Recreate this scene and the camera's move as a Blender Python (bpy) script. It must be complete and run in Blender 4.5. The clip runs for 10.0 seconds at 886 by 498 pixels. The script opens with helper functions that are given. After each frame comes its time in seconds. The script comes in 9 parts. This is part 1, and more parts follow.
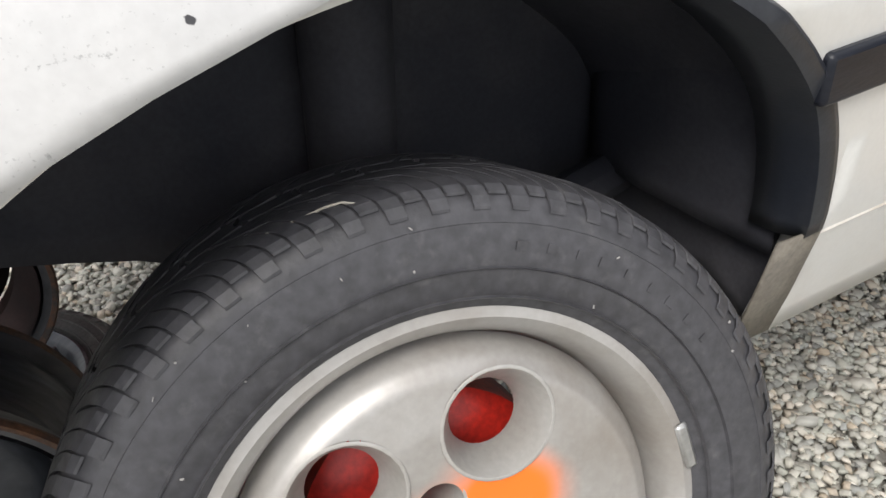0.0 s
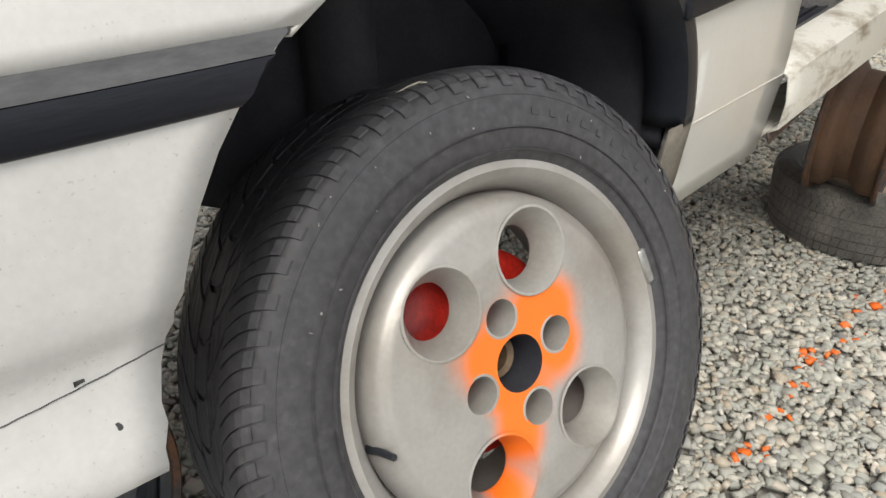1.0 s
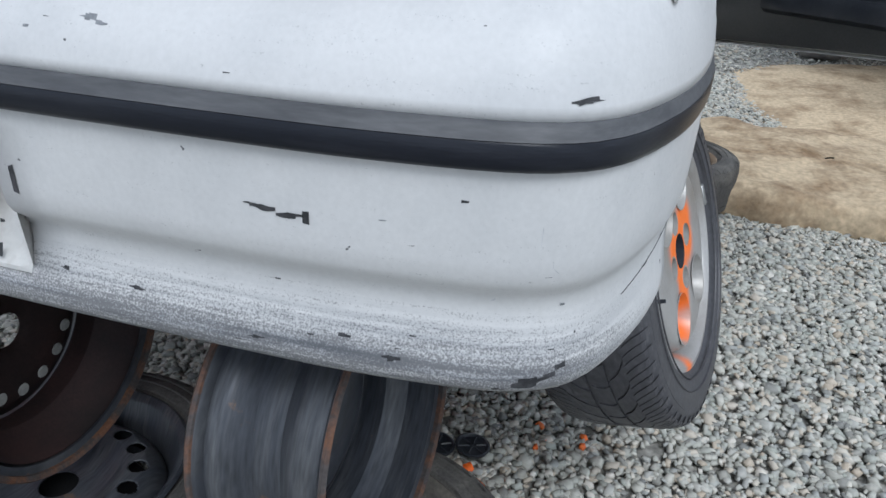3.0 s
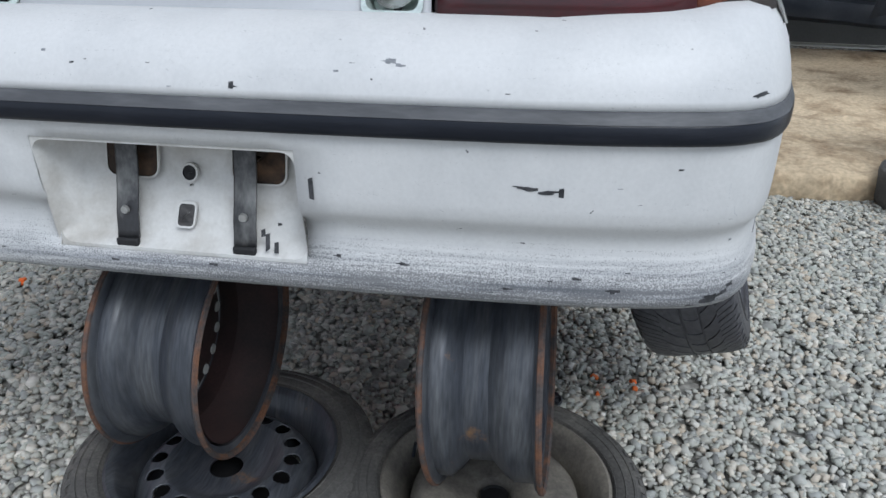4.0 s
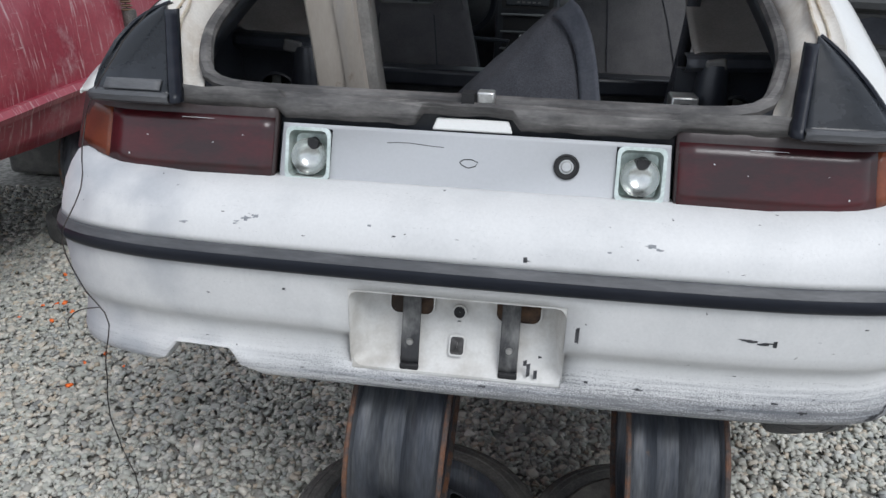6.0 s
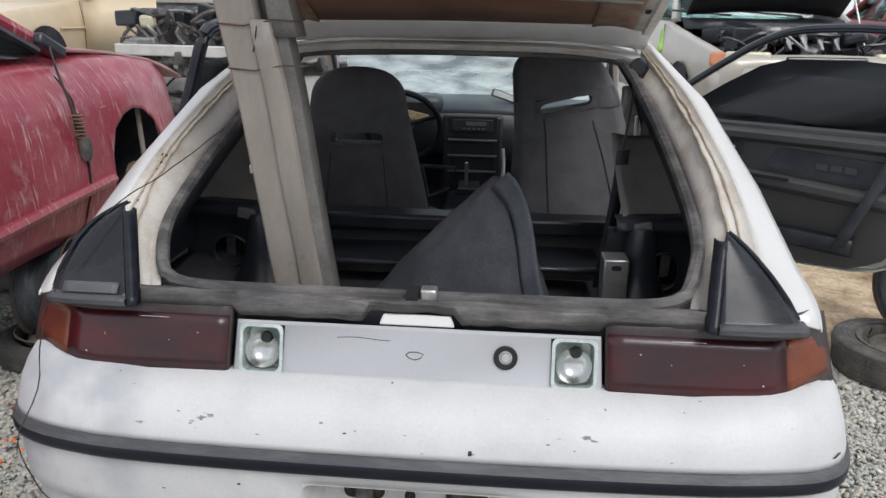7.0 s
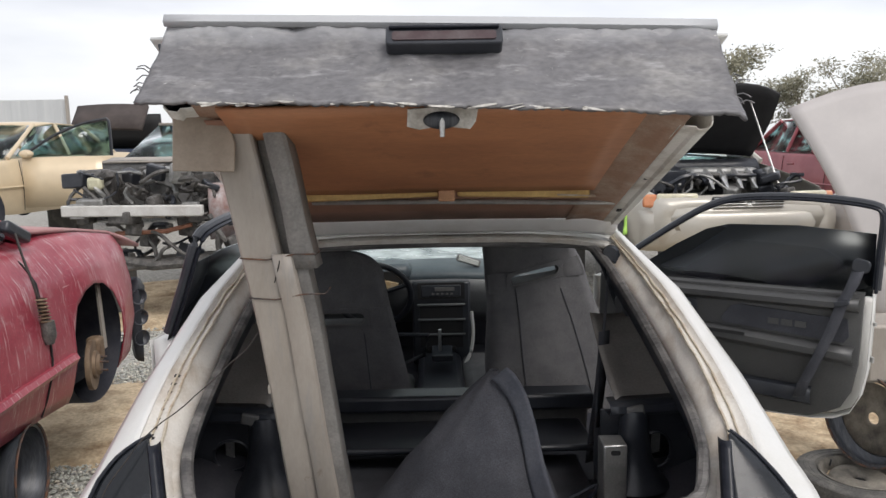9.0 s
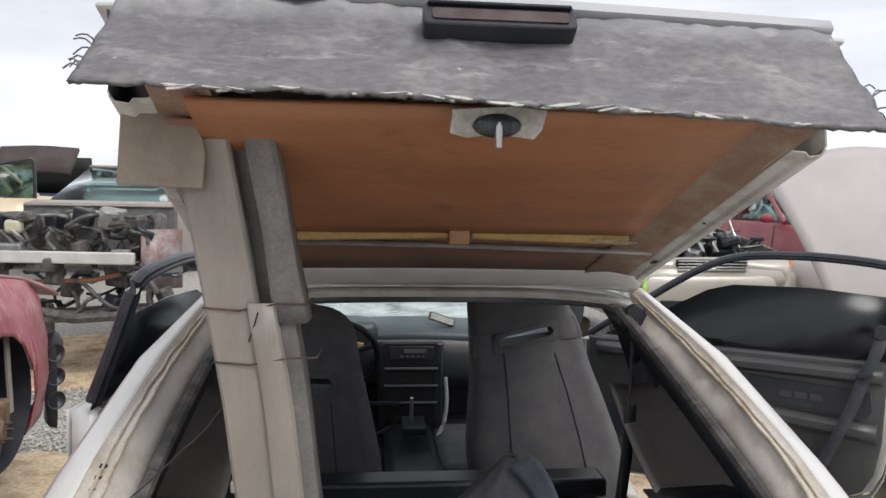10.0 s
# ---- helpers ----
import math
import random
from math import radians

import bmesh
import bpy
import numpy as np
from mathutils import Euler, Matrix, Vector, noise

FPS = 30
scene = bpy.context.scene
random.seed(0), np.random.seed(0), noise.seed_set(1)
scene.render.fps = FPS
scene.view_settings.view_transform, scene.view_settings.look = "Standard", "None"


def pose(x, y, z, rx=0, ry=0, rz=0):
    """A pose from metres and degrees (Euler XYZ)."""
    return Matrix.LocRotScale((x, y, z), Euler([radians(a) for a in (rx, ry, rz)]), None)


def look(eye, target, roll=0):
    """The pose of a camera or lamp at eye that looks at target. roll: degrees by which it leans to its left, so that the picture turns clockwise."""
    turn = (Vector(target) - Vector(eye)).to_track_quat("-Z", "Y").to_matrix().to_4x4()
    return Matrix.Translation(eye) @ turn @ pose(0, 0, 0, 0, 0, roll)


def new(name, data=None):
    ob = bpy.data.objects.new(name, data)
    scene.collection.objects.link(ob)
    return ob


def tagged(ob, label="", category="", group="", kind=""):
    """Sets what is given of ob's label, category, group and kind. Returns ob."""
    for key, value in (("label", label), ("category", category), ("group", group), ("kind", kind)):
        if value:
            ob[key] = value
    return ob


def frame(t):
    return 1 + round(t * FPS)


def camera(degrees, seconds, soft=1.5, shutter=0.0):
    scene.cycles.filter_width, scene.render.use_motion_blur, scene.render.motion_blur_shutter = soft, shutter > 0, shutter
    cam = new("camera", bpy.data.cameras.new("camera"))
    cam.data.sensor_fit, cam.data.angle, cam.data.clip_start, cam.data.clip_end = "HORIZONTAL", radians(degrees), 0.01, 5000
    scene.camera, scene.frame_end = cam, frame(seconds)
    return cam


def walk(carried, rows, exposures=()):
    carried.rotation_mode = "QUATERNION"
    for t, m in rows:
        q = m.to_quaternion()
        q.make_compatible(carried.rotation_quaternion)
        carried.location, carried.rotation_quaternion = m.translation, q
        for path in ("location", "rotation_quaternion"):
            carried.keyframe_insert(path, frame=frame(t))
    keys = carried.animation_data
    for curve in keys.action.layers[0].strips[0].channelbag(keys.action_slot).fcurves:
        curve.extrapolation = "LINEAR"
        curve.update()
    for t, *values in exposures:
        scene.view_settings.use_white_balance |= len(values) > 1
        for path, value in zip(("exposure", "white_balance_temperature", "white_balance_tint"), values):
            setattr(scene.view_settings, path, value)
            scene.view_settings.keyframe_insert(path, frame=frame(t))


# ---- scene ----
cam = camera(62.2, 10.0)
PATH = [
    (0, (1.148, 0.493, 1.051), (-0.324, 1.326, -0.017), -1.8),
    (0.5, (1.211, 0.362, 1.009), (-0.156, 1.445, 0.03), -2.3),
    (1, (1.217, 0.186, 0.989), (-0.017, 1.478, 0.091), -2.3),
    (1.5, (1.149, 0.001, 0.982), (0.185, 1.512, 0.094), -0.4),
    (2, (1.091, -0.193, 1.009), (0.305, 1.408, 0.105), 2.1),
    (2.5, (0.985, -0.379, 1.066), (0.249, 1.261, 0.189), 1.6),
    (3, (0.817, -0.519, 1.065), (0.268, 1.207, 0.216), 2.8),
    (3.2, (0.738, -0.574, 1.07), (0.293, 1.177, 0.213), 3.9),
    (4.3, (0.442, -0.918, 1.128), (0.165, 0.885, 0.308), -1.3),
    (4.5, (0.361, -0.94, 1.109), (0.074, 0.858, 0.281), -2.9),
    (5, (0.152, -1.014, 1.09), (-0.192, 0.763, 0.239), -3.3),
    (5.5, (0.122, -1.078, 1.195), (-0.222, 0.703, 0.352), -0.7),
    (6, (0.126, -1.099, 1.412), (-0.123, 0.723, 0.625), 1.5),
    (6.2, (0.123, -1.092, 1.479), (-0.084, 0.75, 0.728), 1.8),
    (7.3, (0.149, -1.099, 1.704), (0.01, 0.812, 1.131), 1.0),
    (7.5, (0.149, -1.108, 1.741), (0.015, 0.811, 1.195), 1.1),
    (8, (0.164, -1.14, 1.814), (0.026, 0.805, 1.372), 0.0),
    (8.5, (0.14, -1.17, 1.84), (0.044, 0.797, 1.489), -0.6),
    (9, (-0.014, -1.147, 1.853), (0.008, 0.832, 1.565), -1.0),
    (9.5, (-0.145, -1.031, 1.827), (-0.013, 0.951, 1.589), 0.3),
    (10, (-0.164, -0.785, 1.789), (0.034, 1.201, 1.663), 1.0),
]
LIGHT = [(0.0, 1.18, 6600, 12), (0.6, 1.08, 6850, 11), (1.0, 0.98, 6850, 10), (1.5, 0.84, 6850, 10), (2.0, 0.70, 6650, 11), (2.5, 0.56, 5900, 10), (3.2, 0.52, 5720, 9), (4.3, 0.50, 5800, 9), (5.0, 0.71, 5900, 9), (6.2, 0.58, 6050, 11), (7.5, 0.60, 6400, 13), (8.5, 0.70, 6500, 13), (9.0, 0.66, 6500, 13), (10.0, 0.68, 6480, 13)]
walk(cam, [(t, look(eye, target, roll)) for t, eye, target, roll in PATH], LIGHT)

# ---- world and light ----
world = bpy.data.worlds.new("overcast_sky")
scene.world = world
world.use_nodes = True
wn, wl = world.node_tree.nodes, world.node_tree.links
wn.clear()
w_out = wn.new("ShaderNodeOutputWorld")
w_bg = wn.new("ShaderNodeBackground")
w_sky = wn.new("ShaderNodeTexSky")
w_sky.sky_type = "NISHITA"
w_sky.sun_disc = False
w_sky.sun_elevation = radians(50)
w_sky.sun_rotation = radians(217)
w_co = wn.new("ShaderNodeTexCoord")
w_map = wn.new("ShaderNodeMapping")
w_map.inputs["Scale"].default_value = (1.2, 1.2, 5.0)
w_no = wn.new("ShaderNodeTexNoise")
w_no.inputs["Scale"].default_value = 1.6
w_no.inputs["Detail"].default_value = 5.0
w_ramp = wn.new("ShaderNodeValToRGB")
w_ramp.color_ramp.elements[0].position, w_ramp.color_ramp.elements[0].color = 0.34, (0.50, 0.515, 0.545, 1)
w_ramp.color_ramp.elements[1].position, w_ramp.color_ramp.elements[1].color = 0.62, (0.72, 0.73, 0.725, 1)
w_mul = wn.new("ShaderNodeVectorMath")
w_mul.operation = "SCALE"
w_mul.inputs["Scale"].default_value = 0.10
w_mix = wn.new("ShaderNodeMix")
w_mix.data_type = "RGBA"
w_mix.inputs["Factor"].default_value = 0.86
wl.new(w_co.outputs["Generated"], w_map.inputs["Vector"])
wl.new(w_map.outputs["Vector"], w_no.inputs["Vector"])
wl.new(w_no.outputs["Fac"], w_ramp.inputs["Fac"])
wl.new(w_sky.outputs["Color"], w_mul.inputs[0])
wl.new(w_mul.outputs["Vector"], w_mix.inputs["A"])
wl.new(w_ramp.outputs["Color"], w_mix.inputs["B"])
wl.new(w_mix.outputs["Result"], w_bg.inputs["Color"])
w_bg.inputs["Strength"].default_value = 1.0
wl.new(w_bg.outputs["Background"], w_out.inputs["Surface"])
sun_data = bpy.data.lights.new("sun", "SUN")
sun_data.energy, sun_data.angle, sun_data.color = 1.3, radians(28), (1.0, 0.965, 0.91)
sun = new("sun", sun_data)
sun.matrix_world = look((3.2, -3.6, 6.4), (0.0, 0.6, 0.0))


# ---- materials ----
def material(name, base, rough=0.5, metal=0.0, second=None, scale=8.0, lo=0.4, hi=0.65, bump=0.0, bump_scale=60.0,
             coat=0.0, rough2=None, detail=6.0, stretch=(1, 1, 1), grain=0.12, grain_scale=180.0, spec=0.5):
    """A surface with stains at one scale (second colour) and grain at another."""
    m = bpy.data.materials.new(name)
    m.use_nodes = True
    n, l = m.node_tree.nodes, m.node_tree.links
    b = n["Principled BSDF"]
    co = n.new("ShaderNodeTexCoord")
    mp = n.new("ShaderNodeMapping")
    mp.inputs["Scale"].default_value = stretch
    l.new(co.outputs["Object"], mp.inputs["Vector"])
    big = n.new("ShaderNodeTexNoise")
    big.inputs["Scale"].default_value = scale
    big.inputs["Detail"].default_value = detail
    big.inputs["Roughness"].default_value = 0.62
    l.new(mp.outputs["Vector"], big.inputs["Vector"])
    ramp = n.new("ShaderNodeValToRGB")
    ramp.color_ramp.elements[0].position, ramp.color_ramp.elements[0].color = lo, (*base, 1)
    ramp.color_ramp.elements[1].position, ramp.color_ramp.elements[1].color = hi, (*(second or base), 1)
    l.new(big.outputs["Fac"], ramp.inputs["Fac"])
    fine = n.new("ShaderNodeTexNoise")
    fine.inputs["Scale"].default_value = grain_scale
    fine.inputs["Detail"].default_value = 3.0
    l.new(mp.outputs["Vector"], fine.inputs["Vector"])
    gr = n.new("ShaderNodeMapRange")
    gr.inputs["From Min"].default_value, gr.inputs["From Max"].default_value = 0.3, 0.7
    gr.inputs["To Min"].default_value, gr.inputs["To Max"].default_value = 1.0 - grain, 1.0 + grain
    l.new(fine.outputs["Fac"], gr.inputs["Value"])
    mul = n.new("ShaderNodeVectorMath")
    mul.operation = "SCALE"
    l.new(ramp.outputs["Color"], mul.inputs[0])
    l.new(gr.outputs["Result"], mul.inputs["Scale"])
    l.new(mul.outputs["Vector"], b.inputs["Base Color"])
    rr = n.new("ShaderNodeMapRange")
    rr.inputs["From Min"].default_value, rr.inputs["From Max"].default_value = lo, hi
    rr.inputs["To Min"].default_value, rr.inputs["To Max"].default_value = rough, rough if rough2 is None else rough2
    l.new(big.outputs["Fac"], rr.inputs["Value"])
    l.new(rr.outputs["Result"], b.inputs["Roughness"])
    b.inputs["Metallic"].default_value = metal
    b.inputs["Coat Weight"].default_value = coat
    b.inputs["Coat Roughness"].default_value = 0.15
    b.inputs["Specular IOR Level"].default_value = spec
    if bump:
        bn = n.new("ShaderNodeTexNoise")
        bn.inputs["Scale"].default_value = bump_scale
        bn.inputs["Detail"].default_value = 4.0
        l.new(mp.outputs["Vector"], bn.inputs["Vector"])
        bp = n.new("ShaderNodeBump")
        bp.inputs["Strength"].default_value = bump
        bp.inputs["Distance"].default_value = 0.004
        l.new(bn.outputs["Fac"], bp.inputs["Height"])
        l.new(bp.outputs["Normal"], b.inputs["Normal"])
    return m


def glass(name, colour, rough=0.03, alpha=0.35):
    m = bpy.data.materials.new(name)
    m.use_nodes = True
    n, l = m.node_tree.nodes, m.node_tree.links
    n.clear()
    out = n.new("ShaderNodeOutputMaterial")
    tr = n.new("ShaderNodeBsdfTransparent")
    tr.inputs["Color"].default_value = (*colour, 1)
    gl = n.new("ShaderNodeBsdfGlossy")
    gl.inputs["Roughness"].default_value = rough
    gl.inputs["Color"].default_value = (0.9, 0.95, 0.95, 1)
    mix = n.new("ShaderNodeMixShader")
    fr = n.new("ShaderNodeFresnel")
    fr.inputs["IOR"].default_value = 1.5
    l.new(fr.outputs["Fac"], mix.inputs["Fac"])
    l.new(tr.outputs["BSDF"], mix.inputs[1])
    l.new(gl.outputs["BSDF"], mix.inputs[2])
    l.new(mix.outputs["Shader"], out.inputs["Surface"])
    return m


def add_rust_spots(m, colour, scale, lo, hi):
    """Ragged rusty or pale blotches over a paint."""
    n, l = m.node_tree.nodes, m.node_tree.links
    b = n["Principled BSDF"]
    src = b.inputs["Base Color"].links[0].from_socket
    co = n.new("ShaderNodeTexCoord")
    no = n.new("ShaderNodeTexNoise")
    no.inputs["Scale"].default_value = scale
    no.inputs["Detail"].default_value = 9.0
    no.inputs["Roughness"].default_value = 0.7
    l.new(co.outputs["Object"], no.inputs["Vector"])
    mr = n.new("ShaderNodeMapRange")
    mr.inputs["From Min"].default_value, mr.inputs["From Max"].default_value = lo, hi
    l.new(no.outputs["Fac"], mr.inputs["Value"])
    mx = n.new("ShaderNodeMix")
    mx.data_type = "RGBA"
    l.new(mr.outputs["Result"], mx.inputs["Factor"])
    l.new(src, mx.inputs["A"])
    mx.inputs["B"].default_value = (*colour, 1)
    l.new(mx.outputs["Result"], b.inputs["Base Color"])
    return m


def add_streaks(m, colour, stretch, scale, lo, hi, amount=1.0):
    """Fine drawn-out scratches or run marks over a paint."""
    n, l = m.node_tree.nodes, m.node_tree.links
    b = n["Principled BSDF"]
    src = b.inputs["Base Color"].links[0].from_socket
    co = n.new("ShaderNodeTexCoord")
    mp = n.new("ShaderNodeMapping")
    mp.inputs["Scale"].default_value = stretch
    mp.inputs["Rotation"].default_value = (0.25, 0.0, 0.0)
    l.new(co.outputs["Object"], mp.inputs["Vector"])
    no = n.new("ShaderNodeTexNoise")
    no.inputs["Scale"].default_value = scale
    no.inputs["Detail"].default_value = 6.0
    no.inputs["Roughness"].default_value = 0.65
    l.new(mp.outputs["Vector"], no.inputs["Vector"])
    mr = n.new("ShaderNodeMapRange")
    mr.inputs["From Min"].default_value, mr.inputs["From Max"].default_value = lo, hi
    mr.inputs["To Max"].default_value = amount
    l.new(no.outputs["Fac"], mr.inputs["Value"])
    mx = n.new("ShaderNodeMix")
    mx.data_type = "RGBA"
    l.new(mr.outputs["Result"], mx.inputs["Factor"])
    l.new(src, mx.inputs["A"])
    mx.inputs["B"].default_value = (*colour, 1)
    l.new(mx.outputs["Result"], b.inputs["Base Color"])
    return m


WHITE = material("white_paint", (0.65, 0.65, 0.63), 0.33, 0, (0.58, 0.57, 0.53), 5.0, 0.42, 0.75, 0.03, 30, coat=0.3, grain=0.02)
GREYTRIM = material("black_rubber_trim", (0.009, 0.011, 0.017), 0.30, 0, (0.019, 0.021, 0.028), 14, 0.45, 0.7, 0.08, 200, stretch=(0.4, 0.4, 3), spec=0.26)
SEAL = material("weathered_seal", (0.058, 0.056, 0.056), 0.7, 0, (0.17, 0.162, 0.155), 18, 0.4, 0.7, 0.3, 90, stretch=(0.4, 1, 1))
add_streaks(SEAL, (0.022, 0.021, 0.021), (1.6, 14, 26), 3.0, 0.50, 0.70, 0.85)
add_streaks(SEAL, (0.26, 0.25, 0.235), (2.2, 18, 34), 3.0, 0.60, 0.74, 0.7)
BLACK = material("black_plastic", (0.017, 0.020, 0.027), 0.36, 0, (0.034, 0.037, 0.044), 10, bump=0.06, bump_scale=300)
# the second tone paints hazy sky reflection into the black
DARKPAINT = material("sky_hazed_black_paint", (0.010, 0.012, 0.015), 0.24, 0, (0.030, 0.034, 0.042), 6, 0.45, 0.72, rough2=0.40, spec=0.32)
LINER = material("arch_liner", (0.026, 0.028, 0.037), 0.7, 0, (0.052, 0.052, 0.060), 5, spec=0.3, bump=0.2, bump_scale=20)
GUTTER = material("dirty_gutter", (0.60, 0.575, 0.53), 0.5, 0, (0.40, 0.335, 0.265), 9, 0.48, 0.76, 0.10, 40, grain=0.06)
add_rust_spots(GUTTER, (0.16, 0.105, 0.065), 17.0, 0.66, 0.76)
RUBBER = material("tyre_rubber", (0.054, 0.054, 0.060), 0.46, 0, (0.102, 0.101, 0.104), 55, 0.56, 0.85, 0.12, 140, grain=0.25, grain_scale=90)
DUSTY = material("dusty_tyre", (0.080, 0.077, 0.072), 0.76, 0, (0.19, 0.178, 0.158), 9, 0.46, 0.78, 0.2, 120, grain=0.25)
STEEL = material("black_steel_rim", (0.050, 0.055, 0.066), 0.40, 0.2, (0.115, 0.118, 0.122), 9, 0.44, 0.80, 0.10, 60, stretch=(4.5, 0.5, 0.5), grain=0.30, grain_scale=55, detail=5)
add_rust_spots(STEEL, (0.20, 0.115, 0.060), 9.0, 0.63, 0.72)
add_rust_spots(STEEL, (0.42, 0.41, 0.39), 26.0, 0.70, 0.76)
RUST = material("rusty_edge", (0.15, 0.070, 0.038), 0.75, 0.1, (0.06, 0.052, 0.050), 30, 0.36, 0.58, 0.25, 120, grain=0.25)
MAROON = material("rusted_inside", (0.038, 0.018, 0.017), 0.7, 0, (0.014, 0.010, 0.010), 6, grain=0.2)
DUSTSTEEL = material("dusty_steel_disc", (0.22, 0.20, 0.165), 0.75, 0.05, (0.075, 0.068, 0.06), 9, 0.38, 0.66, 0.15, 80, grain=0.15)
GALV = material("weathered_beam", (0.35, 0.316, 0.276), 0.45, 0.1, (0.255, 0.222, 0.185), 4, 0.42, 0.76, 0.05, 40, stretch=(2.2, 2.2, 0.7), grain=0.04, grain_scale=90, detail=8)
add_rust_spots(GALV, (0.15, 0.095, 0.062), 13.0, 0.66, 0.75)
add_streaks(GALV, (0.20, 0.205, 0.215), (9, 9, 0.9), 3.0, 0.55, 0.75, 0.6)
DARKBEAM = material("dark_beam", (0.15, 0.143, 0.135), 0.65, 0.1, (0.24, 0.228, 0.21), 10, 0.38, 0.7, 0.3, 70, grain=0.14)
add_rust_spots(DARKBEAM, (0.10, 0.055, 0.035), 14.0, 0.60, 0.72)
WOOD = material("stained_plywood", (0.50, 0.225, 0.112), 0.48, 0, (0.30, 0.128, 0.066), 4.0, 0.44, 0.78, 0.05, 60, stretch=(0.5, 1.4, 1.4), grain=0.07, grain_scale=90, detail=8)
add_rust_spots(WOOD, (0.19, 0.080, 0.045), 6.0, 0.58, 0.80)
add_streaks(WOOD, (0.50, 0.33, 0.22), (0.8, 8, 8), 5.0, 0.66, 0.76, 0.5)
add_rust_spots(WOOD, (0.20, 0.085, 0.045), 7.0, 0.66, 0.76)
BROWN = material("brown_film", (0.38, 0.21, 0.145), 0.5, 0, (0.27, 0.15, 0.105), 6, grain=0.06, spec=0.3)
FOAM = material("yellow_foam", (0.55, 0.38, 0.15), 0.9, 0, (0.42, 0.27, 0.10), 20)
FABRIC = material("seat_cloth", (0.098, 0.096, 0.101), 0.92, 0, (0.128, 0.125, 0.128), 12, bump=0.25, bump_scale=420, grain=0.3, grain_scale=500)
CARPET = material("black_cloth", (0.040, 0.042, 0.050), 0.95, 0, (0.062, 0.064, 0.074), 9, bump=0.25, bump_scale=400, grain=0.35, grain_scale=400)
DASH = material("dash_plastic", (0.048, 0.064, 0.076), 0.42, 0, (0.070, 0.086, 0.098), 6, bump=0.08, bump_scale=300)
DASHFACE = material("dash_face", (0.105, 0.112, 0.118), 0.45, 0, (0.14, 0.145, 0.148), 6, bump=0.08, bump_scale=300)
TRIMGREY = material("grey_trim", (0.105, 0.104, 0.102), 0.55, 0, (0.15, 0.147, 0.14), 7, bump=0.1, bump_scale=260)
BOOTTRIM = material("boot_trim_grey", (0.20, 0.192, 0.182), 0.6, 0, (0.15, 0.143, 0.134), 5, bump=0.12, bump_scale=320)
DOORTRIM = material("door_vinyl", (0.052, 0.053, 0.054), 0.42, 0, (0.064, 0.064, 0.063), 5, bump=0.12, bump_scale=300)
PANEL = material("grey_primer", (0.43, 0.44, 0.455), 0.5, 0, (0.42, 0.43, 0.44), 4, grain=0.02)
CHROME = material("worn_chrome", (0.66, 0.68, 0.66), 0.25, 0.9, (0.5, 0.52, 0.5), 12, grain=0.05)
BARE = material("bare_alloy", (0.55, 0.55, 0.54), 0.35, 0.8, (0.4, 0.4, 0.39), 18, grain=0.1)
REDPAINT = material("scuffed_red_paint", (0.255, 0.018, 0.038), 0.36, 0, (0.38, 0.085, 0.105), 2.4, 0.44, 0.76, 0.05, 12, stretch=(1.0, 1.2, 1.2), grain=0.10, grain_scale=60, coat=0.25, detail=12)
add_rust_spots(REDPAINT, (0.48, 0.33, 0.34), 3.2, 0.56, 0.80)
add_streaks(REDPAINT, (0.62, 0.52, 0.51), (1, 16, 1.4), 5.0, 0.56, 0.72, 0.75)
add_streaks(REDPAINT, (0.60, 0.50, 0.48), (1, 2.0, 22), 4.0, 0.64, 0.74, 0.6)
add_rust_spots(REDPAINT, (0.06, 0.02, 0.025), 8.0, 0.70, 0.78)
REDCLEAN = material("dull_red_paint", (0.235, 0.030, 0.042), 0.4, 0, (0.30, 0.06, 0.07), 3, grain=0.04, coat=0.2)
GOLD = material("champagne_paint", (0.66, 0.54, 0.37), 0.35, 0.1, (0.60, 0.49, 0.335), 3, grain=0.03, coat=0.3)
SILVER = material("silver_beige_paint", (0.52, 0.49, 0.43), 0.35, 0.25, (0.46, 0.44, 0.39), 3, grain=0.03, coat=0.3)
PALE = material("pale_primer_hood", (0.47, 0.445, 0.43), 0.6, 0, (0.42, 0.395, 0.385), 2.2, grain=0.02)
ENGINE = material("engine_grime", (0.065, 0.062, 0.058), 0.6, 0.2, (0.16, 0.15, 0.14), 16, 0.42, 0.68, 0.3, 60, grain=0.3)
ALUMENG = material("dull_aluminium", (0.33, 0.33, 0.32), 0.5, 0.5, (0.2, 0.2, 0.19), 14, bump=0.2)
SAND = material("sand_mat", (0.53, 0.42, 0.28), 0.95, 0, (0.22, 0.145, 0.08), 4.5, 0.44, 0.70, 1.0, 26, grain=0.22, grain_scale=45)
FENCE = material("fence_sheet", (0.50, 0.51, 0.51), 0.6, 0.1, (0.56, 0.57, 0.56), 0.6, stretch=(6, 6, 0.2))
LEAF = material("gum_leaves", (0.19, 0.185, 0.125), 0.7, 0, (0.25, 0.235, 0.165), 1.2, grain=0.3)
BARK = material("gum_bark", (0.30, 0.26, 0.21), 0.85, 0, (0.19, 0.16, 0.13), 4)
AMBER = material("amber_lens", (0.17, 0.040, 0.012), 0.34, 0, (0.10, 0.026, 0.012), 10, coat=0.1)
REDLENS = material("dark_red_lens", (0.060, 0.006, 0.009), 0.3, 0, (0.024, 0.008, 0.009), 9, 0.40, 0.62, coat=0.15, stretch=(0.6, 1, 1.6), detail=8)
SEALANT = material("yellowed_sealant", (0.50, 0.45, 0.36), 0.6, 0, (0.33, 0.25, 0.17), 30, 0.42, 0.68)
